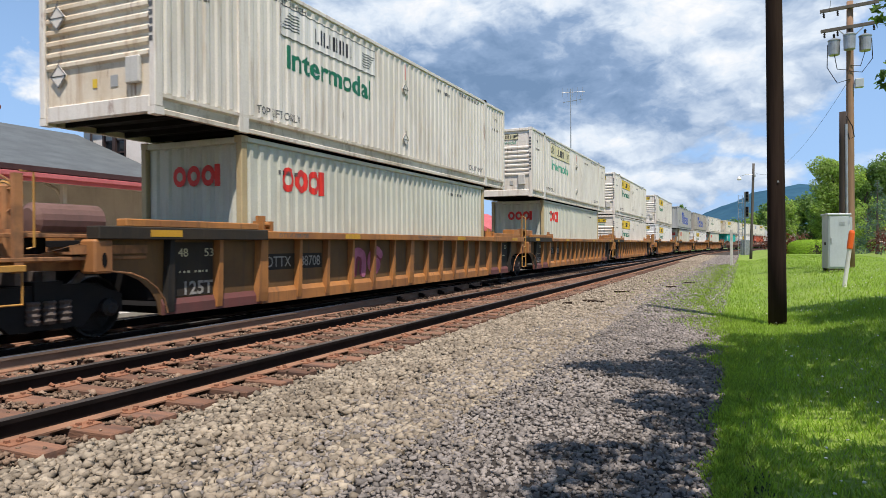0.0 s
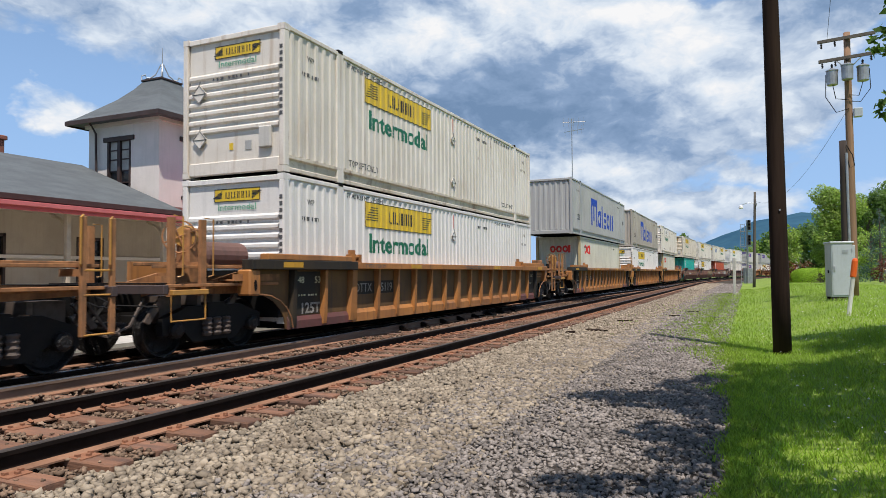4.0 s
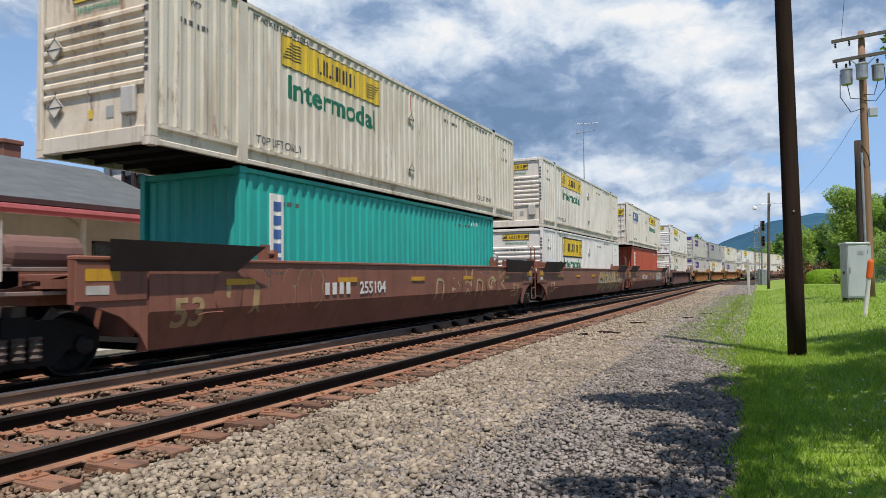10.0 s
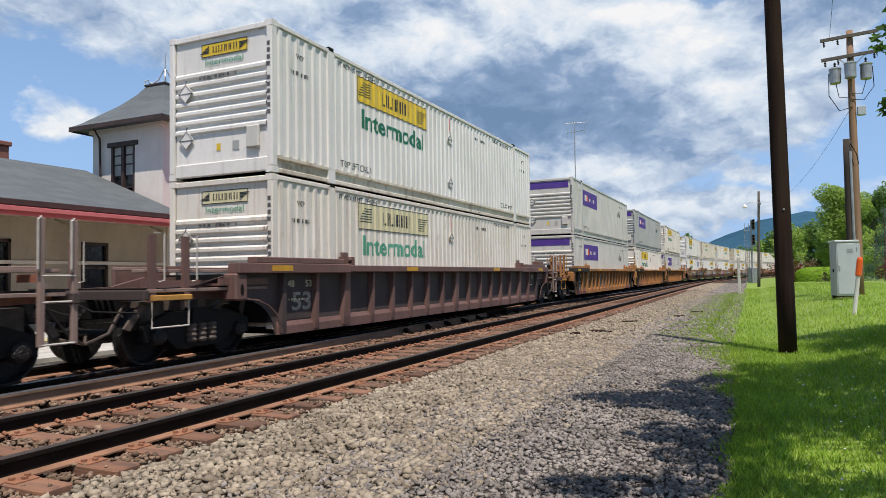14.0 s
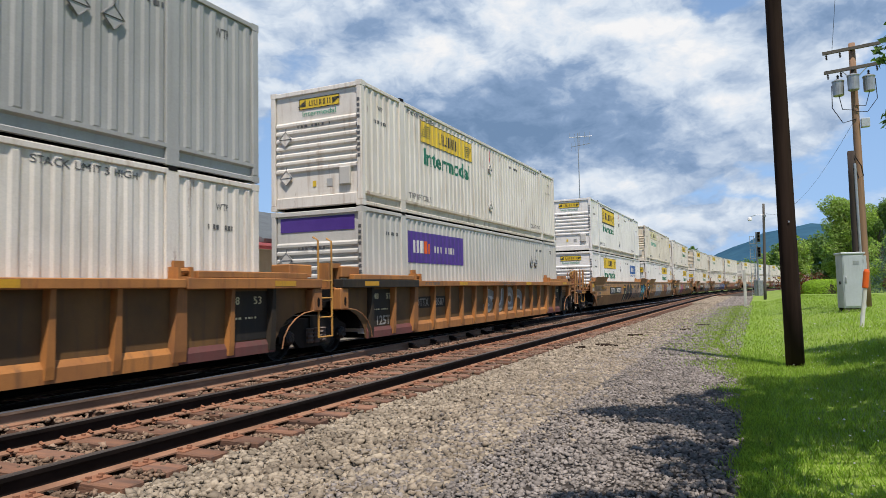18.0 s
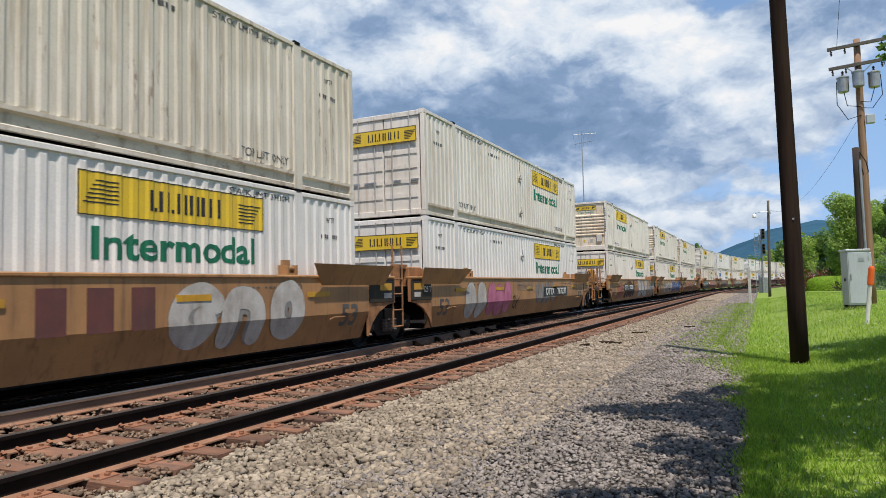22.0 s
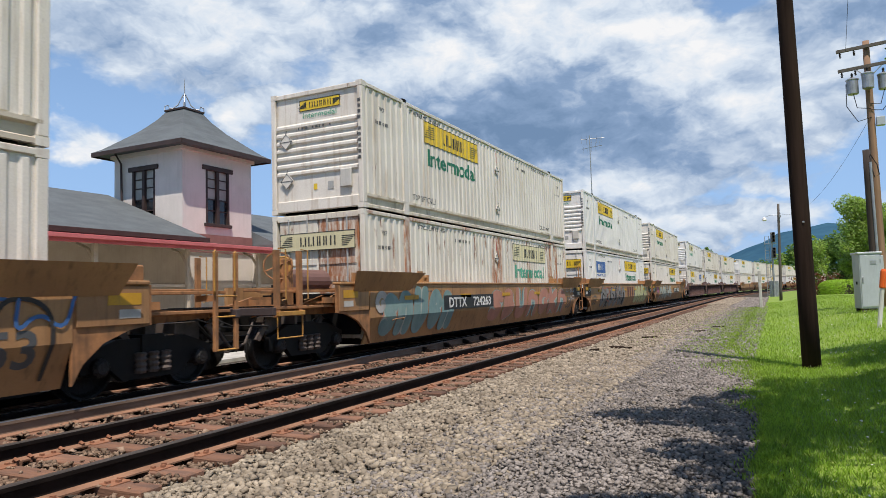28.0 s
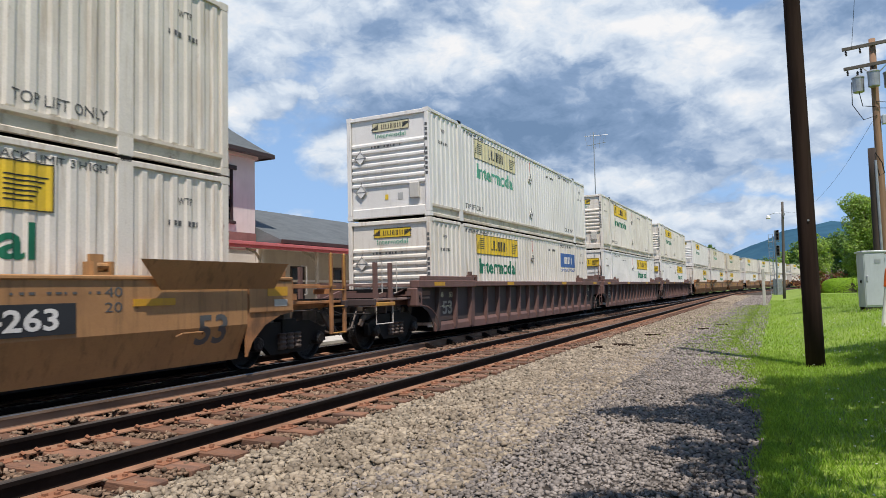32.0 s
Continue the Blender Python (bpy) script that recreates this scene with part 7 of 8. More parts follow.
sp = thing("sign_post", "pale concrete track-side post beside the gravel", "post", at=pose(-0.78, 47.5, -0.16))
part("shaft", box(-0.09, 0.09, -0.07, 0.07, -0.2, 2.35, 0.02), M["concrete"], sp)

lp = thing("lamp_pole", "grey wooden pole with a street lamp on a thin arm", "street lamp", at=pose(0.5, 66, -0.14))
part("shaft", pole_bm(8.5, 0.13, 0.1, (0.25, 0)), M["polegrey"], lp, smooth=True)
arm = part("lamp_arm", tube([(0.2, -0.1, 7.5), (-0.4, -0.1, 7.55), (-0.85, -0.1, 7.4)], 0.025, 6), M["galv"], lp)
part("lamp_head", turned([(-0.3, 0.12), (-0.22, 0.2), (-0.05, 0.16), (0.05, 0.05)], 12, "z"), M["clean"], arm, "white lamp head", at=pose(-0.92, -0.1, 7.35))
part("bracket", box(0.28, 0.4, -0.2, 0.1, 7.3, 7.5), M["galv"], lp)


def signal():
    t = thing("railway_signal", "galvanised railway signal mast with two black heads and a ladder", "signal", at=pose(0.05, 88, -0.2))
    part("mast", tube([(0, 0, 0), (0, 0, 7.6)], 0.11, 10), M["galv"], t)
    ld = part("ladder", boxes((-0.75, -0.69, 0.1, 0.16, 0, 7.2), (-0.31, -0.25, 0.1, 0.16, 0, 7.2)), M["galv"], t)
    for k in range(18):
        part("rung", box(-0.7, -0.3, 0.11, 0.15, 0.3 + 0.4 * k, 0.34 + 0.4 * k), M["galv"], ld)
    for z in (6.4, 4.6):
        h = part("signal_head", box(0.08, 0.42, -0.35, -0.1, z, z + 1.2, 0.03), M["polegrey"], t, "black signal head")
        for k in range(3):
            part("hood", turned([(-0.25, 0.13), (0.0, 0.13), (0.0, 0.1), (-0.25, 0.1)], 12, "y"), M["iron"], h, at=pose(0.24, -0.35, z + 0.25 + 0.4 * k))
        part("walk_grate", box(-0.8, 0.5, -0.1, 0.5, z - 0.15, z - 0.1), M["galv"], t)
    part("relay_case", box(-0.5, 0.5, 0.3, 1.1, 0, 1.9, 0.03), M["galv"], t, "silver relay case")


signal()


def antenna():
    t = thing("antenna_mast", "tall thin aerial mast with yagi antennas behind the train", "antenna", at=pose(-17.75, 75, -0.3))
    part("mast", tube([(0, 0, 0), (0, 0, 19)], 0.07, 8, 0.05), M["galv"], t)
    for z, a in ((18.6, 10), (17.6, -20)):
        b = part("boom", tube([(-1.0, 0, 0), (1.6, 0, 0)], 0.03, 6), M["galv"], t, at=pose(0, 0, z, 0, 0, a))
        for k in range(5):
            part("element", tube([(-0.9 + 0.55 * k, 0, -0.5), (-0.9 + 0.55 * k, 0, 0.5)], 0.015, 5), M["galv"], b)


antenna()
bp = thing("far_pole", "grey wooden pole standing behind the train", "pole", at=pose(-17.35, 40, -0.4))
part("shaft", pole_bm(7.7, 0.13, 0.11), M["polegrey"], bp, smooth=True)


# ---------------------------------------------------------------- trees, hedges, hills
def leaf_mass(clumps, size, seed, per=60, flat=0.5):
    """Leaf blades scattered in soft clumps (x, y, z, radius), as one mesh's vertices and faces."""
    rng = np.random.default_rng(seed)
    out = []
    for x, y, z, r in clumps:
        n = int(per * r * r)
        d = rng.normal(size=(n, 3))
        d /= np.linalg.norm(d, axis=1)[:, None]
        rad = r * (0.45 + 0.55 * rng.random(n) ** 0.5) * (1 + 0.16 * np.sin(5 * d[:, 0] + 3 * d[:, 2] + x))
        c = d * rad[:, None] * (1, 1, 0.85) + (x, y, z)
        out.append((c, d))
    c = np.concatenate([o[0] for o in out])
    d = np.concatenate([o[1] for o in out])
    n = len(c)
    nrm = d * 0.6 + rng.normal(size=(n, 3)) * 0.6 + (0, 0, 0.45)
    nrm /= np.linalg.norm(nrm, axis=1)[:, None]
    u = np.cross(nrm, rng.normal(size=(n, 3)))
    u /= np.linalg.norm(u, axis=1)[:, None]
    v = np.cross(nrm, u)
    s = size * (0.6 + 0.8 * rng.random(n))[:, None]
    quad = np.stack([c - u * s, c - v * s * flat, c + u * s, c + v * s * flat], 1).reshape(-1, 3)
    return quad


def quads_mesh(name, quad, material):
    n = len(quad) // 4
    me = bpy.data.meshes.new(name)
    me.vertices.add(n * 4)
    me.vertices.foreach_set("co", quad.ravel())
    me.loops.add(n * 4)
    me.loops.foreach_set("vertex_index", np.arange(n * 4, dtype=np.int32))
    me.polygons.add(n)
    me.polygons.foreach_set("loop_start", np.arange(0, n * 4, 4, dtype=np.int32))
    me.update()
    me.validate()
    me.materials.append(material)
    return me


def tree(x, y, z, height, spread, seed, label, leaf="leaf", size=0.16, trunk=0.22, per=60, low=0.28, clumps=22):
    rng = random.Random(seed)
    t = thing("tree", label, "tree", "trees round the lawn", at=pose(x, y, z))
    stem = tube([(0, 0, -0.3), (0.05, 0.03, height * 0.3), (-0.06, 0.05, height * 0.6), (0.03, 0, height * 0.9)], trunk, 9, trunk * 0.25)
    masses = []
    for k in range(clumps):
        a, f = rng.uniform(0, math.tau), (k + 0.5) / clumps
        zz = height * (low + (0.96 - low) * f)
        prof = math.sin(math.pi * min(1, 0.16 + 0.84 * (1 - f))) ** 0.7
        rr = spread * prof * rng.uniform(0.35, 0.8)
        cx, cy = math.cos(a) * rr, math.sin(a) * rr
        masses.append((cx, cy, zz, spread * rng.uniform(0.28, 0.46)))
        tube([(0, 0, zz * 0.72), (cx * 0.5, cy * 0.5, zz * 0.88), (cx, cy, zz)], trunk * 0.3, 5, trunk * 0.06, stem)
    part("trunk", stem, M["bark"], t, "tapered trunk with limbs")
    tagged(part("crown", quads_mesh("crown", leaf_mass(masses, size, seed, per), M[leaf]), None, t, "uneven leafy crown"), kind="")
    return t


tree(9.7, 92, 0.2, 10.9, 3.5, 11, "broad light green tree with a layered crown on the lawn", size=0.13, per=420, low=0.1, clumps=46)
tree(14.6, 104, 0.2, 11.5, 3.9, 12, "dark green leafy tree behind the lawn", "leafdark", 0.17, per=240, low=0.1, clumps=34)
tree(19.8, 110, 0.2, 13.5, 4.6, 13, "dark green leafy tree behind the lawn", "leafdark", 0.2, per=180, low=0.1, clumps=30)
tree(4.9, 112, 0.1, 7.0, 2.7, 14, "light green leafy tree beyond the hedge", "leaf", 0.15, per=260, low=0.08, clumps=26)
tree(10.9, 76, 0.3, 5.2, 1.6, 15, "light green shrub-like tree by the poles", "leaf", 0.1, per=400, low=0.06, clumps=22)
for i, (tx, ty, th, ts) in enumerate(((-15.2, 205, 12, 4.4), (-7, 300, 9.5, 4.5), (-2.0, 285, 10, 5), (3.0, 278, 12, 5), (8.0, 262, 15, 6), (14, 262, 17, 7), (20, 255, 17, 7), (27, 250, 18, 7), (34, 240, 18, 7))):
    tree(tx, ty, -0.3, th, ts, 30 + i, "distant green tree beyond the bend of the track", "leaf" if i % 2 else "leafdark", 0.5, 0.3, 22, 0.05, 26)


def spruce(x, y, z, height, spread, seed):
    t = thing("spruce", "blue-green spruce with drooping boughs", "tree", "trees round the lawn", at=pose(x, y, z))
    stem = tube([(0, 0, -0.3), (0, 0, height)], 0.16, 8, 0.02)
    masses = []
    rng = random.Random(seed)
    for k in range(46):
        f = k / 46
        a, r = rng.uniform(0, math.tau), spread * (1 - f) * rng.uniform(0.6, 1.0)
        zz = height * (0.04 + 0.95 * f)
        masses.append((math.cos(a) * r, math.sin(a) * r, zz, 0.2 + 0.4 * (1 - f)))
        tube([(0, 0, zz + 0.15), (math.cos(a) * r, math.sin(a) * r, zz)], 0.03, 5, 0.01, stem)
    part("trunk", stem, M["bark"], t, "straight trunk with boughs")
    part("crown", quads_mesh("crown", leaf_mass(masses, 0.1, seed, 420, 0.3), M["spruce"]), None, t, "needle boughs")


spruce(10.4, 68, 0.25, 6.4, 2.0, 5)


def bush(name, x, y, z, blobs, leaf, label, size=0.07, per=500):
    t = thing(name, label, "bush", at=pose(x, y, z))
    part("stem", tube([(0, 0, -0.2), (0.02, 0, 0.4)], 0.05, 6, 0.03), M["bark"], t)
    part("crown", quads_mesh("crown", leaf_mass(blobs, size, int(x * 10) + 100, per), M[leaf]), None, t, "dense leaf mass")


def clipped_hedge(x, y, z):
    t = thing("hedge", "low clipped yellow-green hedge with a rounded top", "hedge", at=pose(x, y, z))
    part("woody_core", boxes((-1.9, 1.9, -0.7, 0.7, -0.2, 1.0)), M["bark"], t, "dark woody core")
    rng = np.random.default_rng(41)
    n = 34000
    d = rng.normal(size=(n, 3))
    d /= np.linalg.norm(d, axis=1)[:, None]
    d[:, 2] = np.abs(d[:, 2])
    r = np.abs(d) ** 0.5 * np.sign(d)
    c = r * (2.3, 1.1, 1.45) * (0.93 + 0.07 * rng.random(n))[:, None] + (0, 0, 0.02)
    nrm = d + rng.normal(size=(n, 3)) * 0.35
    nrm /= np.linalg.norm(nrm, axis=1)[:, None]
    u = np.cross(nrm, rng.normal(size=(n, 3)))
    u /= np.linalg.norm(u, axis=1)[:, None]
    v = np.cross(nrm, u)
    size = 0.05 * (0.7 + 0.6 * rng.random(n))[:, None]
    part("crown", quads_mesh("crown", np.stack([c - u * size, c - v * size * 0.6, c + u * size, c + v * size * 0.6], 1).reshape(-1, 3), M["hedge"]), None, t, "dense clipped leaves")


clipped_hedge(5.6, 66, 0.1)
bush("shrub", 2.95, 65.5, 0.15, [(0, 0, 0.6, 0.6), (0.4, 0.2, 0.5, 0.5)], "redleaf", "small brown-red shrub at the hedge's end")
bush("shrub", 9.4, 60, 0.25, [(0, 0, 0.9, 0.8), (0.6, 0.2, 1.2, 0.7), (0.2, 0.1, 1.7, 0.6)], "redleaf", "copper-red shrub below the spruce", 0.08)
bush("shrub", 8.0, 70, 0.25, [(-0.6, 0, 0.5, 0.7), (0.3, 0, 0.55, 0.8), (1.2, 0, 0.5, 0.7)], "leaf", "low green shrub on the lawn", 0.09, 300)
bush("shrub", 5.2, 108, 0.1, [(-2, 0, 1.3, 1.4), (0, 0, 1.5, 1.6), (2, 0, 1.4, 1.5)], "redleaf", "brownish shrubs behind the hedge", 0.16, 110)

# the shade tree beside the camera: its boughs hang over the path
shade = thing("shade_tree", "large broadleaf tree shading the path and lawn", "tree", "trees round the lawn", at=pose(6.5, 4.2, 0.3))
limb = tube([(2.2, -2.2, -0.6), (1.9, -1.9, 3.0), (0.4, -0.3, 7.5), (0.1, 0, 11)], 0.36, 10, 0.08)
rng = random.Random(21)
crown = []
# foliage groups, given by the spot on the ground that each one shades
LEAN_X, LEAN_Y = sun_dir.x / sun_dir.z, sun_dir.y / sun_dir.z
spots = [(-1.65, 7.9, 0.3), (-1.4, 8.1, 0.34), (-1.05, 8.15, 0.36), (-0.7, 8.3, 0.5), (-0.6, 9.2, 0.5), (-0.25, 9.7, 0.5), (-0.25, 8.4, 0.6), (-0.3, 7.5, 0.5), (-0.1, 6.9, 0.5), (-0.45, 6.3, 0.42),
         (-0.8, 6.2, 0.26), (-1.1, 4.6, 0.3), (-0.7, 4.7, 0.34), (-0.3, 5.0, 0.4), (0.0, 5.7, 0.4), (-0.7, 3.9, 0.5), (-0.1, 4.1, 0.6),
         (-0.5, 7.6, 0.4), (-0.2, 6.2, 0.5), (-0.5, 5.6, 0.28), (-0.9, 9.0, 0.26), (-1.25, 7.6, 0.2), (-0.95, 7.8, 0.3), (0.0, 7.9, 0.5), (0.1, 9.0, 0.5), (-0.4, 9.9, 0.3), (-0.75, 6.6, 0.25)]
for i in range(7):
    for j in range(14):
        gx, gy = 0.55 + 0.95 * i + rng.uniform(-0.2, 0.2), 2.0 + 0.98 * j + rng.uniform(-0.2, 0.2)
        if gy < 9.6 + 3.4 * gx and gy < 15.2 and rng.random() < 0.97:
            spots.append((gx, gy, rng.uniform(0.68, 0.9)))
for gx, gy, r in spots:
    zz = rng.uniform(6.2, 8.4) if gy < 11 else rng.uniform(8.6, 10.2)
    crown.append((gx + LEAN_X * zz - 6.5, gy + LEAN_Y * zz - 4.2, zz - 0.3, r))
    if rng.random() < 0.5:
        cx, cy = crown[-1][:2]
        tube([(0.2, 0, zz * 0.72), (cx * 0.6, cy * 0.6, zz * 0.9), crown[-1][:3]], 0.06, 5, 0.015, limb)
for cx, cy, zz, r in ((-4.22, 9.4, 4.95, 0.34), (-4.18, 9.3, 3.8, 0.3), (-3.65, 9.3, 4.4, 0.6), (-3.85, 9.3, 5.7, 0.5), (-3.0, 8.3, 5.4, 0.8), (-2.4, 6.5, 6.6, 1.1)):
    crown.append((cx, cy, zz, r))
tube([(1.0, -1.0, 5.5), (-1.6, 4.2, 6.6), (-2.9, 7.9, 5.4), (-4.0, 9.3, 4.4)], 0.12, 6, 0.02, limb)
part("trunk", limb, M["bark"], shade, "thick trunk with limbs")
# dark leaf colour here: the backlit tone of the boughs is put in
part("crown", quads_mesh("crown", leaf_mass(crown, 0.08, 9, 1050, 0.55), M["leafdark"]), None, shade, "spreading leafy crown")


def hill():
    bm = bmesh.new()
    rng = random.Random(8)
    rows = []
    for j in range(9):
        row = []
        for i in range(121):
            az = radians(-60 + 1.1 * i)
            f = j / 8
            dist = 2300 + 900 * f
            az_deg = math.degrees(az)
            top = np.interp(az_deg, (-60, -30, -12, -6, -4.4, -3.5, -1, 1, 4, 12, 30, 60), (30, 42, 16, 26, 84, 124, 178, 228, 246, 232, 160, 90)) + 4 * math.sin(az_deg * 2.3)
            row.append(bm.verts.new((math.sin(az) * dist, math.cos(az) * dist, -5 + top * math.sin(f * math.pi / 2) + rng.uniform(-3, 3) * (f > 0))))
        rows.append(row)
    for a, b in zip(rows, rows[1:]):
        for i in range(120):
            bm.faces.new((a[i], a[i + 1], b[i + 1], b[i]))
    solid("backdrop", bm, M["hill"], "distant wooded ridge, haze in its blue-green colour", "hill", kind="structure", smooth=True)


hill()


# ---------------------------------------------------------------- stones and grass
def stones(name, centres, radii, material, label, seed):
    """Angular broken stones, each a six-sided block of uneven corners."""
    rng = np.random.default_rng(seed)
    tv = np.array([(x, y, z) for x in (-1, 1) for y in (-1, 1) for z in (-1, 1)], float) * 0.72
    tf = np.array([(0, 1, 3), (0, 3, 2), (4, 6, 7), (4, 7, 5), (0, 4, 5), (0, 5, 1), (2, 3, 7), (2, 7, 6), (0, 2, 6), (0, 6, 4), (1, 5, 7), (1, 7, 3)])
    n, k = len(centres), len(tv)
    q, _ = np.linalg.qr(rng.normal(size=(n, 3, 3)))
    shape = tv[None] * (0.35 + 1.0 * rng.random((n, k, 3))) * (0.6 + 0.85 * rng.random((n, 1, 3)))
    v = np.einsum("nij,nkj->nki", q, shape) * radii[:, None, None]
    v[:, :, 2] *= 0.7
    v += centres[:, None]
    f = (tf[None] + (np.arange(n) * k)[:, None, None]).reshape(-1, 3)
    me = bpy.data.meshes.new(name)
    me.vertices.add(n * k)
    me.vertices.foreach_set("co", v.ravel())
    me.loops.add(len(f) * 3)
    me.loops.foreach_set("vertex_index", f.ravel().astype(np.int32))
    me.polygons.add(len(f))
    me.polygons.foreach_set("loop_start", np.arange(0, len(f) * 3, 3, dtype=np.int32))
    me.update()
    me.validate()
    me.materials.append(material)
    return tagged(new(name, me), label, "stones", kind="stuff")


def scatter(n, x0, x1, y0, y1, z, r0, r1, seed, power=1.0):
    rng = np.random.default_rng(seed)
    c = np.stack([rng.uniform(x0, x1, n), y0 + (y1 - y0) * rng.random(n) ** power, np.zeros(n)], 1)
    r = rng.uniform(r0, r1, n)
    c[:, 2] = z + r * rng.uniform(-0.5, 0.75, n)
    return c, r


def ballast_height(x):
    return np.interp(x, (-4.7, -4.3, -2.9), (-0.25, -0.225, -0.165))


def lay_stones():
    c, r = scatter(27000, -4.75, -2.2, 1.2, 14, 0, 0.018, 0.044, 1)
    c[:, 2] += ballast_height(c[:, 0])
    stones("ballast_stones", c, r, M["ballast"], "loose pale grey ballast stones beside the track", 1)
    c, r = scatter(22000, -4.75, -2.2, 14, 60, 0, 0.024, 0.05, 2, 1.5)
    c[:, 2] += ballast_height(c[:, 0])
    stones("ballast_stones", c, r, M["ballast"], "loose pale grey ballast stones beside the track", 2)
    rng = np.random.default_rng(4)
    c, r = scatter(42000, -8.7, -4.62, 1.5, 34, -0.212, 0.016, 0.036, 3, 1.3)
    for rail in (-6.63, -5.12):
        c[:, 2] -= 0.045 * np.exp(-((c[:, 0] - rail) / 0.16) ** 2)
    near = np.abs((c[:, 1] - 1.7 + 0.2685) % 0.537 - 0.2685) < 0.135
    c[:, 2] += np.where(near, 0.05, 0.012)
    keep = ~near | (rng.random(len(c)) < np.where(c[:, 0] < -7.2, 0.15, 0.07))
    stones("crib_stones", c[keep], r[keep], M["crib"], "rust-dusted ballast stones between the ties", 3)
    c, r = scatter(40000, -2.95, -0.02, 1.2, 14, -0.158, 0.012, 0.028, 5)
    c[:, 0] += np.where(rng.random(len(c)) < 0.3, rng.uniform(-0.5, 0.0, len(c)), 0)
    stones("gravel_stones", c, r, M["gravel"], "small dark grey gravel stones on the path", 5)
    c, r = scatter(22000, -2.75, -0.4, 14, 50, -0.156, 0.02, 0.042, 6, 1.4)
    stones("gravel_stones", c, r, M["gravel"], "small dark grey gravel stones on the path", 6)

    c, r = scatter(9000, -2.75, -0.6, 48, 84, -0.15, 0.04, 0.075, 15)
    stones("gravel_stones", c, r, M["gravel"], "small dark grey gravel stones on the path", 15)
    c, r = scatter(9000, -4.7, -2.6, 56, 86, -0.17, 0.05, 0.085, 16)
    stones("ballast_stones", c, r, M["ballast"], "loose pale grey ballast stones beside the track", 16)
    c, r = scatter(5000, -2.3, -1.5, 1.2, 26, -0.165, 0.014, 0.034, 14, 1.3)
    c[:, 0] += 0.25 * np.sin(c[:, 1] * 0.9)
    keep = rng.random(len(c)) < np.interp(c[:, 0], (-2.3, -1.4), (1.0, 0.05))
    stones("ballast_stones", c[keep], r[keep], M["ballast"], "loose pale grey ballast stones strewn on the path", 14)
    c, r = scatter(9000, -4.75, -2.4, -5, 1.3, 0, 0.02, 0.04, 11)
    c[:, 2] += ballast_height(c[:, 0])
    stones("ballast_stones", c, r, M["ballast"], "loose pale grey ballast stones beside the track", 11)
    c, r = scatter(9000, -2.95, -0.02, -5, 1.3, -0.16, 0.014, 0.03, 12)
    stones("gravel_stones", c, r, M["gravel"], "small dark grey gravel stones on the path", 12)
    c, r = scatter(9000, -8.7, -4.62, -5, 1.6, -0.212, 0.018, 0.036, 13)
    stones("crib_stones", c, r, M["crib"], "rust-dusted ballast stones between the ties", 13)


lay_stones()


def grass_blades(n, x0, x1, y0, y1, h0, h1, seed, power=1.0):
    rng = np.random.default_rng(seed)
    y = y0 + (y1 - y0) * rng.random(n) ** power
    edge = np.array([lawn_edge(v) for v in y])
    x = edge - 0.12 + (x1 - x0) * rng.random(n) ** 1.25
    z = np.array([lawn_height(a, b) for a, b in zip(x, y)])
    c = np.stack([x, y, z], 1)
    a = rng.uniform(0, math.tau, n)
    side = np.stack([np.cos(a), np.sin(a), np.zeros(n)], 1)
    lean = np.stack([rng.normal(0, 0.45, n), rng.normal(0, 0.45, n), np.ones(n)], 1)
    h = rng.uniform(h0, h1, n)[:, None]
    w = 0.0045 + 0.05 * h
    return np.stack([c - side * w, c + side * w, c + lean * h + side * w * 0.25, c + lean * h - side * w * 0.25], 1).reshape(-1, 3)


def stray_tufts(n, seed):
    """Thin grass that creeps out over the gravel beyond the lawn's edge."""
    rng = np.random.default_rng(seed)
    y = 4 + 45 * rng.random(n) ** 1.3
    edge = np.array([lawn_edge(v) for v in y])
    spread = np.interp(y, (7, 13, 22, 49), (0.2, 1.0, 1.9, 1.6))
    clump = 0.5 + 0.5 * np.sin(y * 3.1 + np.sin(y * 1.3) * 2)
    x = edge - np.abs(rng.normal(0, 1, n)) * spread * 0.5 * (0.4 + 0.6 * clump)
    c = np.stack([x, y, np.full(n, -0.16)], 1)
    a = rng.uniform(0, math.tau, n)
    side = np.stack([np.cos(a), np.sin(a), np.zeros(n)], 1)
    lean = np.stack([rng.normal(0, 0.5, n), rng.normal(0, 0.5, n), np.ones(n)], 1)
    h = rng.uniform(0.02, 0.07, n)[:, None]
    w = 0.004 + 0.06 * h
    return np.stack([c - side * w, c + side * w, c + lean * h + side * w * 0.25, c + lean * h - side * w * 0.25], 1).reshape(-1, 3)


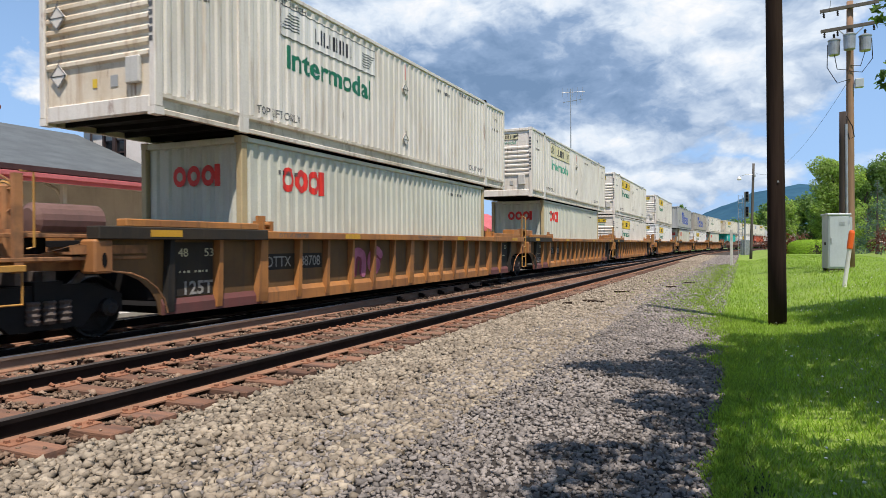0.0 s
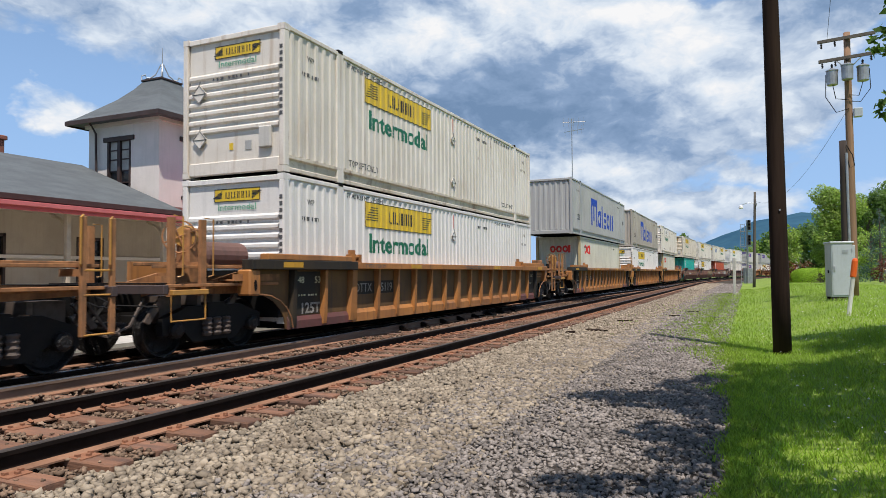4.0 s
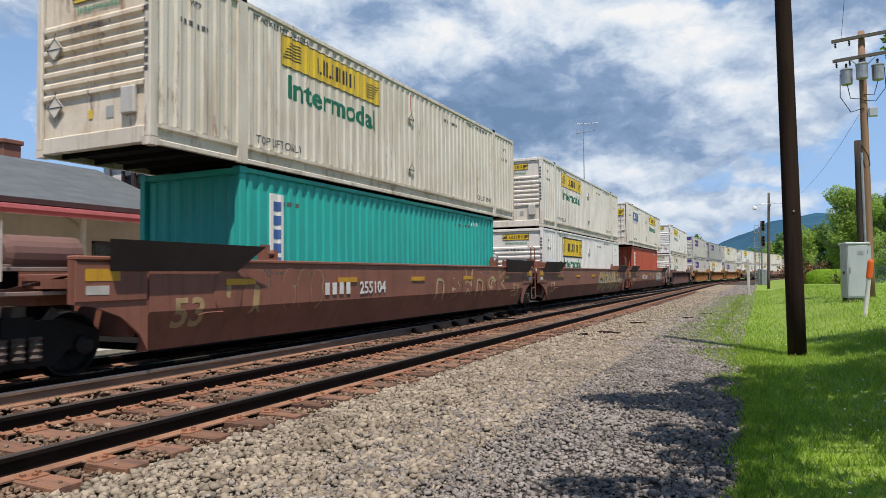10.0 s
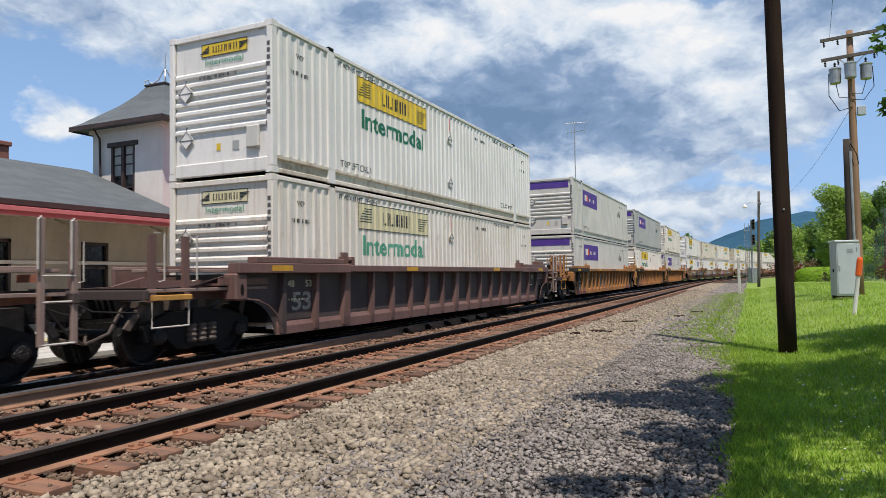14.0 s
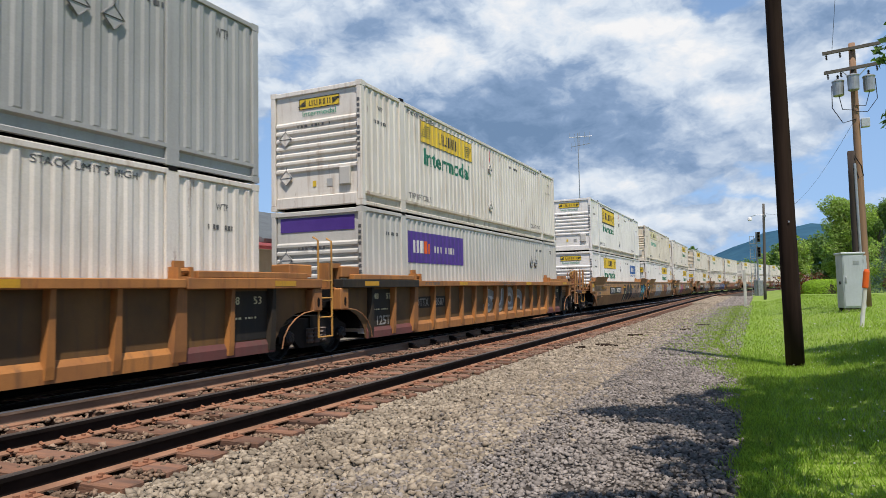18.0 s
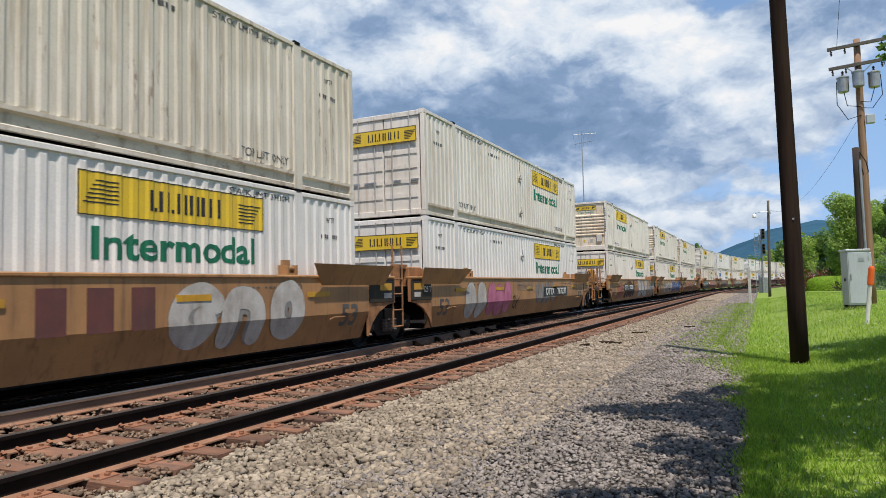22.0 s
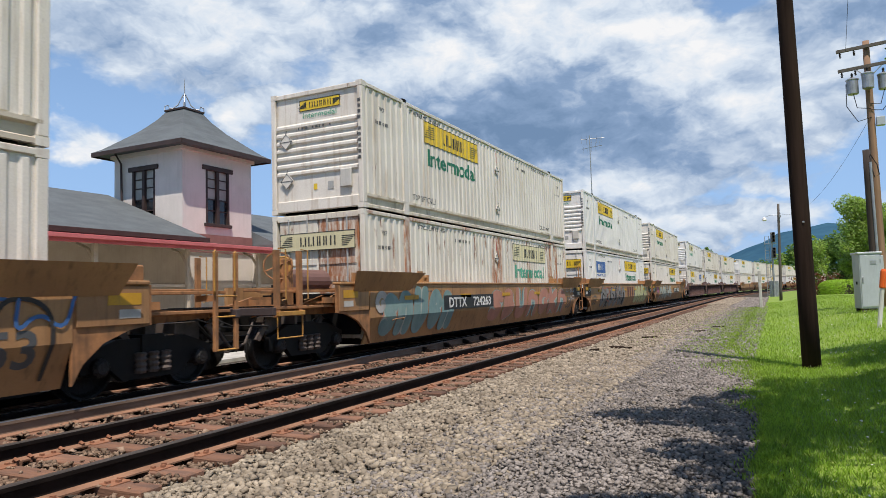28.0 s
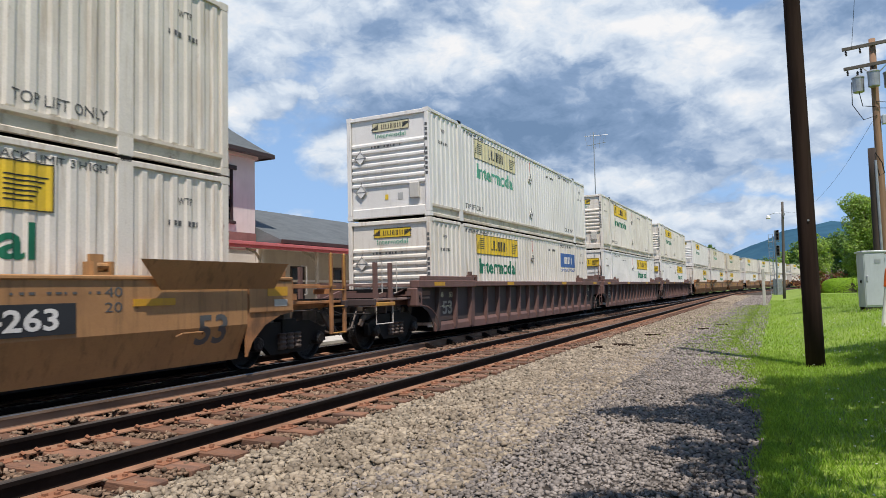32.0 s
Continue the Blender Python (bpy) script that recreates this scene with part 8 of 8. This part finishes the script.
tagged(new("grass", quads_mesh("grass", np.concatenate([grass_blades(70000, 0, 4.2, 2.5, 14, 0.03, 0.075, 1), grass_blades(22000, 0, 4.2, -4, 2.5, 0.03, 0.075, 4), grass_blades(60000, 0, 9, 14, 60, 0.035, 0.09, 2, 1.7), stray_tufts(52000, 3)]), M["blade"])),
       "bright green mown grass with longer tufts at the edge", "grass", kind="stuff")
c, r = scatter(500, 0.2, 5, 4, 30, 0, 0.006, 0.012, 8)
c[:, 2] = [lawn_height(a, b) + 0.07 for a, b in zip(c[:, 0], c[:, 1])]
stones("clover_flowers", c, r, M["clean"], "tiny white clover flowers in the grass", 8)


def scrap(x, y, z, length, turn, seed):
    """A splintered piece of an old tie."""
    rng = random.Random(seed)
    bm = prism([(-0.05, 0), (0.05, 0), (0.04, 0.06), (-0.03, 0.07)], -length / 2, length / 2)
    for v in bm.verts:
        v.co += Vector((rng.uniform(-0.03, 0.03), rng.uniform(-0.012, 0.012), rng.uniform(-0.01, 0.01)))
    solid("wood_scrap", bm, M["pole"], "splintered dark scrap of tie wood on the ballast", "wood scrap", "scraps on the ballast", at=pose(x, y, z, 0, 0, turn))


for k, (x, y, length, turn) in enumerate(((-4.04, 16.6, 0.3, 60), (-3.64, 17.3, 0.34, 25), (-3.4, 17.0, 0.5, 150), (-3.33, 20.6, 0.45, 20), (-2.19, 23.1, 0.3, 5), (-1.8, 25.7, 0.4, 10))):
    scrap(x, y, float(ballast_height(x)) + 0.005, length, turn, k)


def motions():
    for ob, start, z, turn in movers:
        rows = []
        times = [0.0, 8.0, 16.0, 24.0, 32.0]
        if start > BEND - 10:
            times = [i * 1.0 for i in range(33)]
        for t in times:
            rows.append((t, on_track(start - SPEED * t, 0, z) @ pose(0, 0, 0, 0, 0, turn)))
        walk(ob, rows)
        if ob.name.split(".")[0] == "rail_truck":
            # the wheels roll while the truck passes close by
            first, last = max((start - 30) / SPEED, 0.0), min((start - 2) / SPEED, 32.0)
            if last - first < 0.2:
                continue
            for w in ob.children:
                if w.name.split(".")[0] == "wheelset":
                    n = int((last - first) / 0.04)
                    spin = [(0.0, 0.0)] * (first > 0) + [(first + 0.04 * k, 77.7 * k) for k in range(n + 1)]
                    spin += [(32.0, spin[-1][1])] * (spin[-1][0] < 31.99)
                    y = w.matrix_basis.translation.y
                    walk(w, [(t, pose(0, y, 0.44, a % 360, 0, 0)) for t, a in spin])


motions()
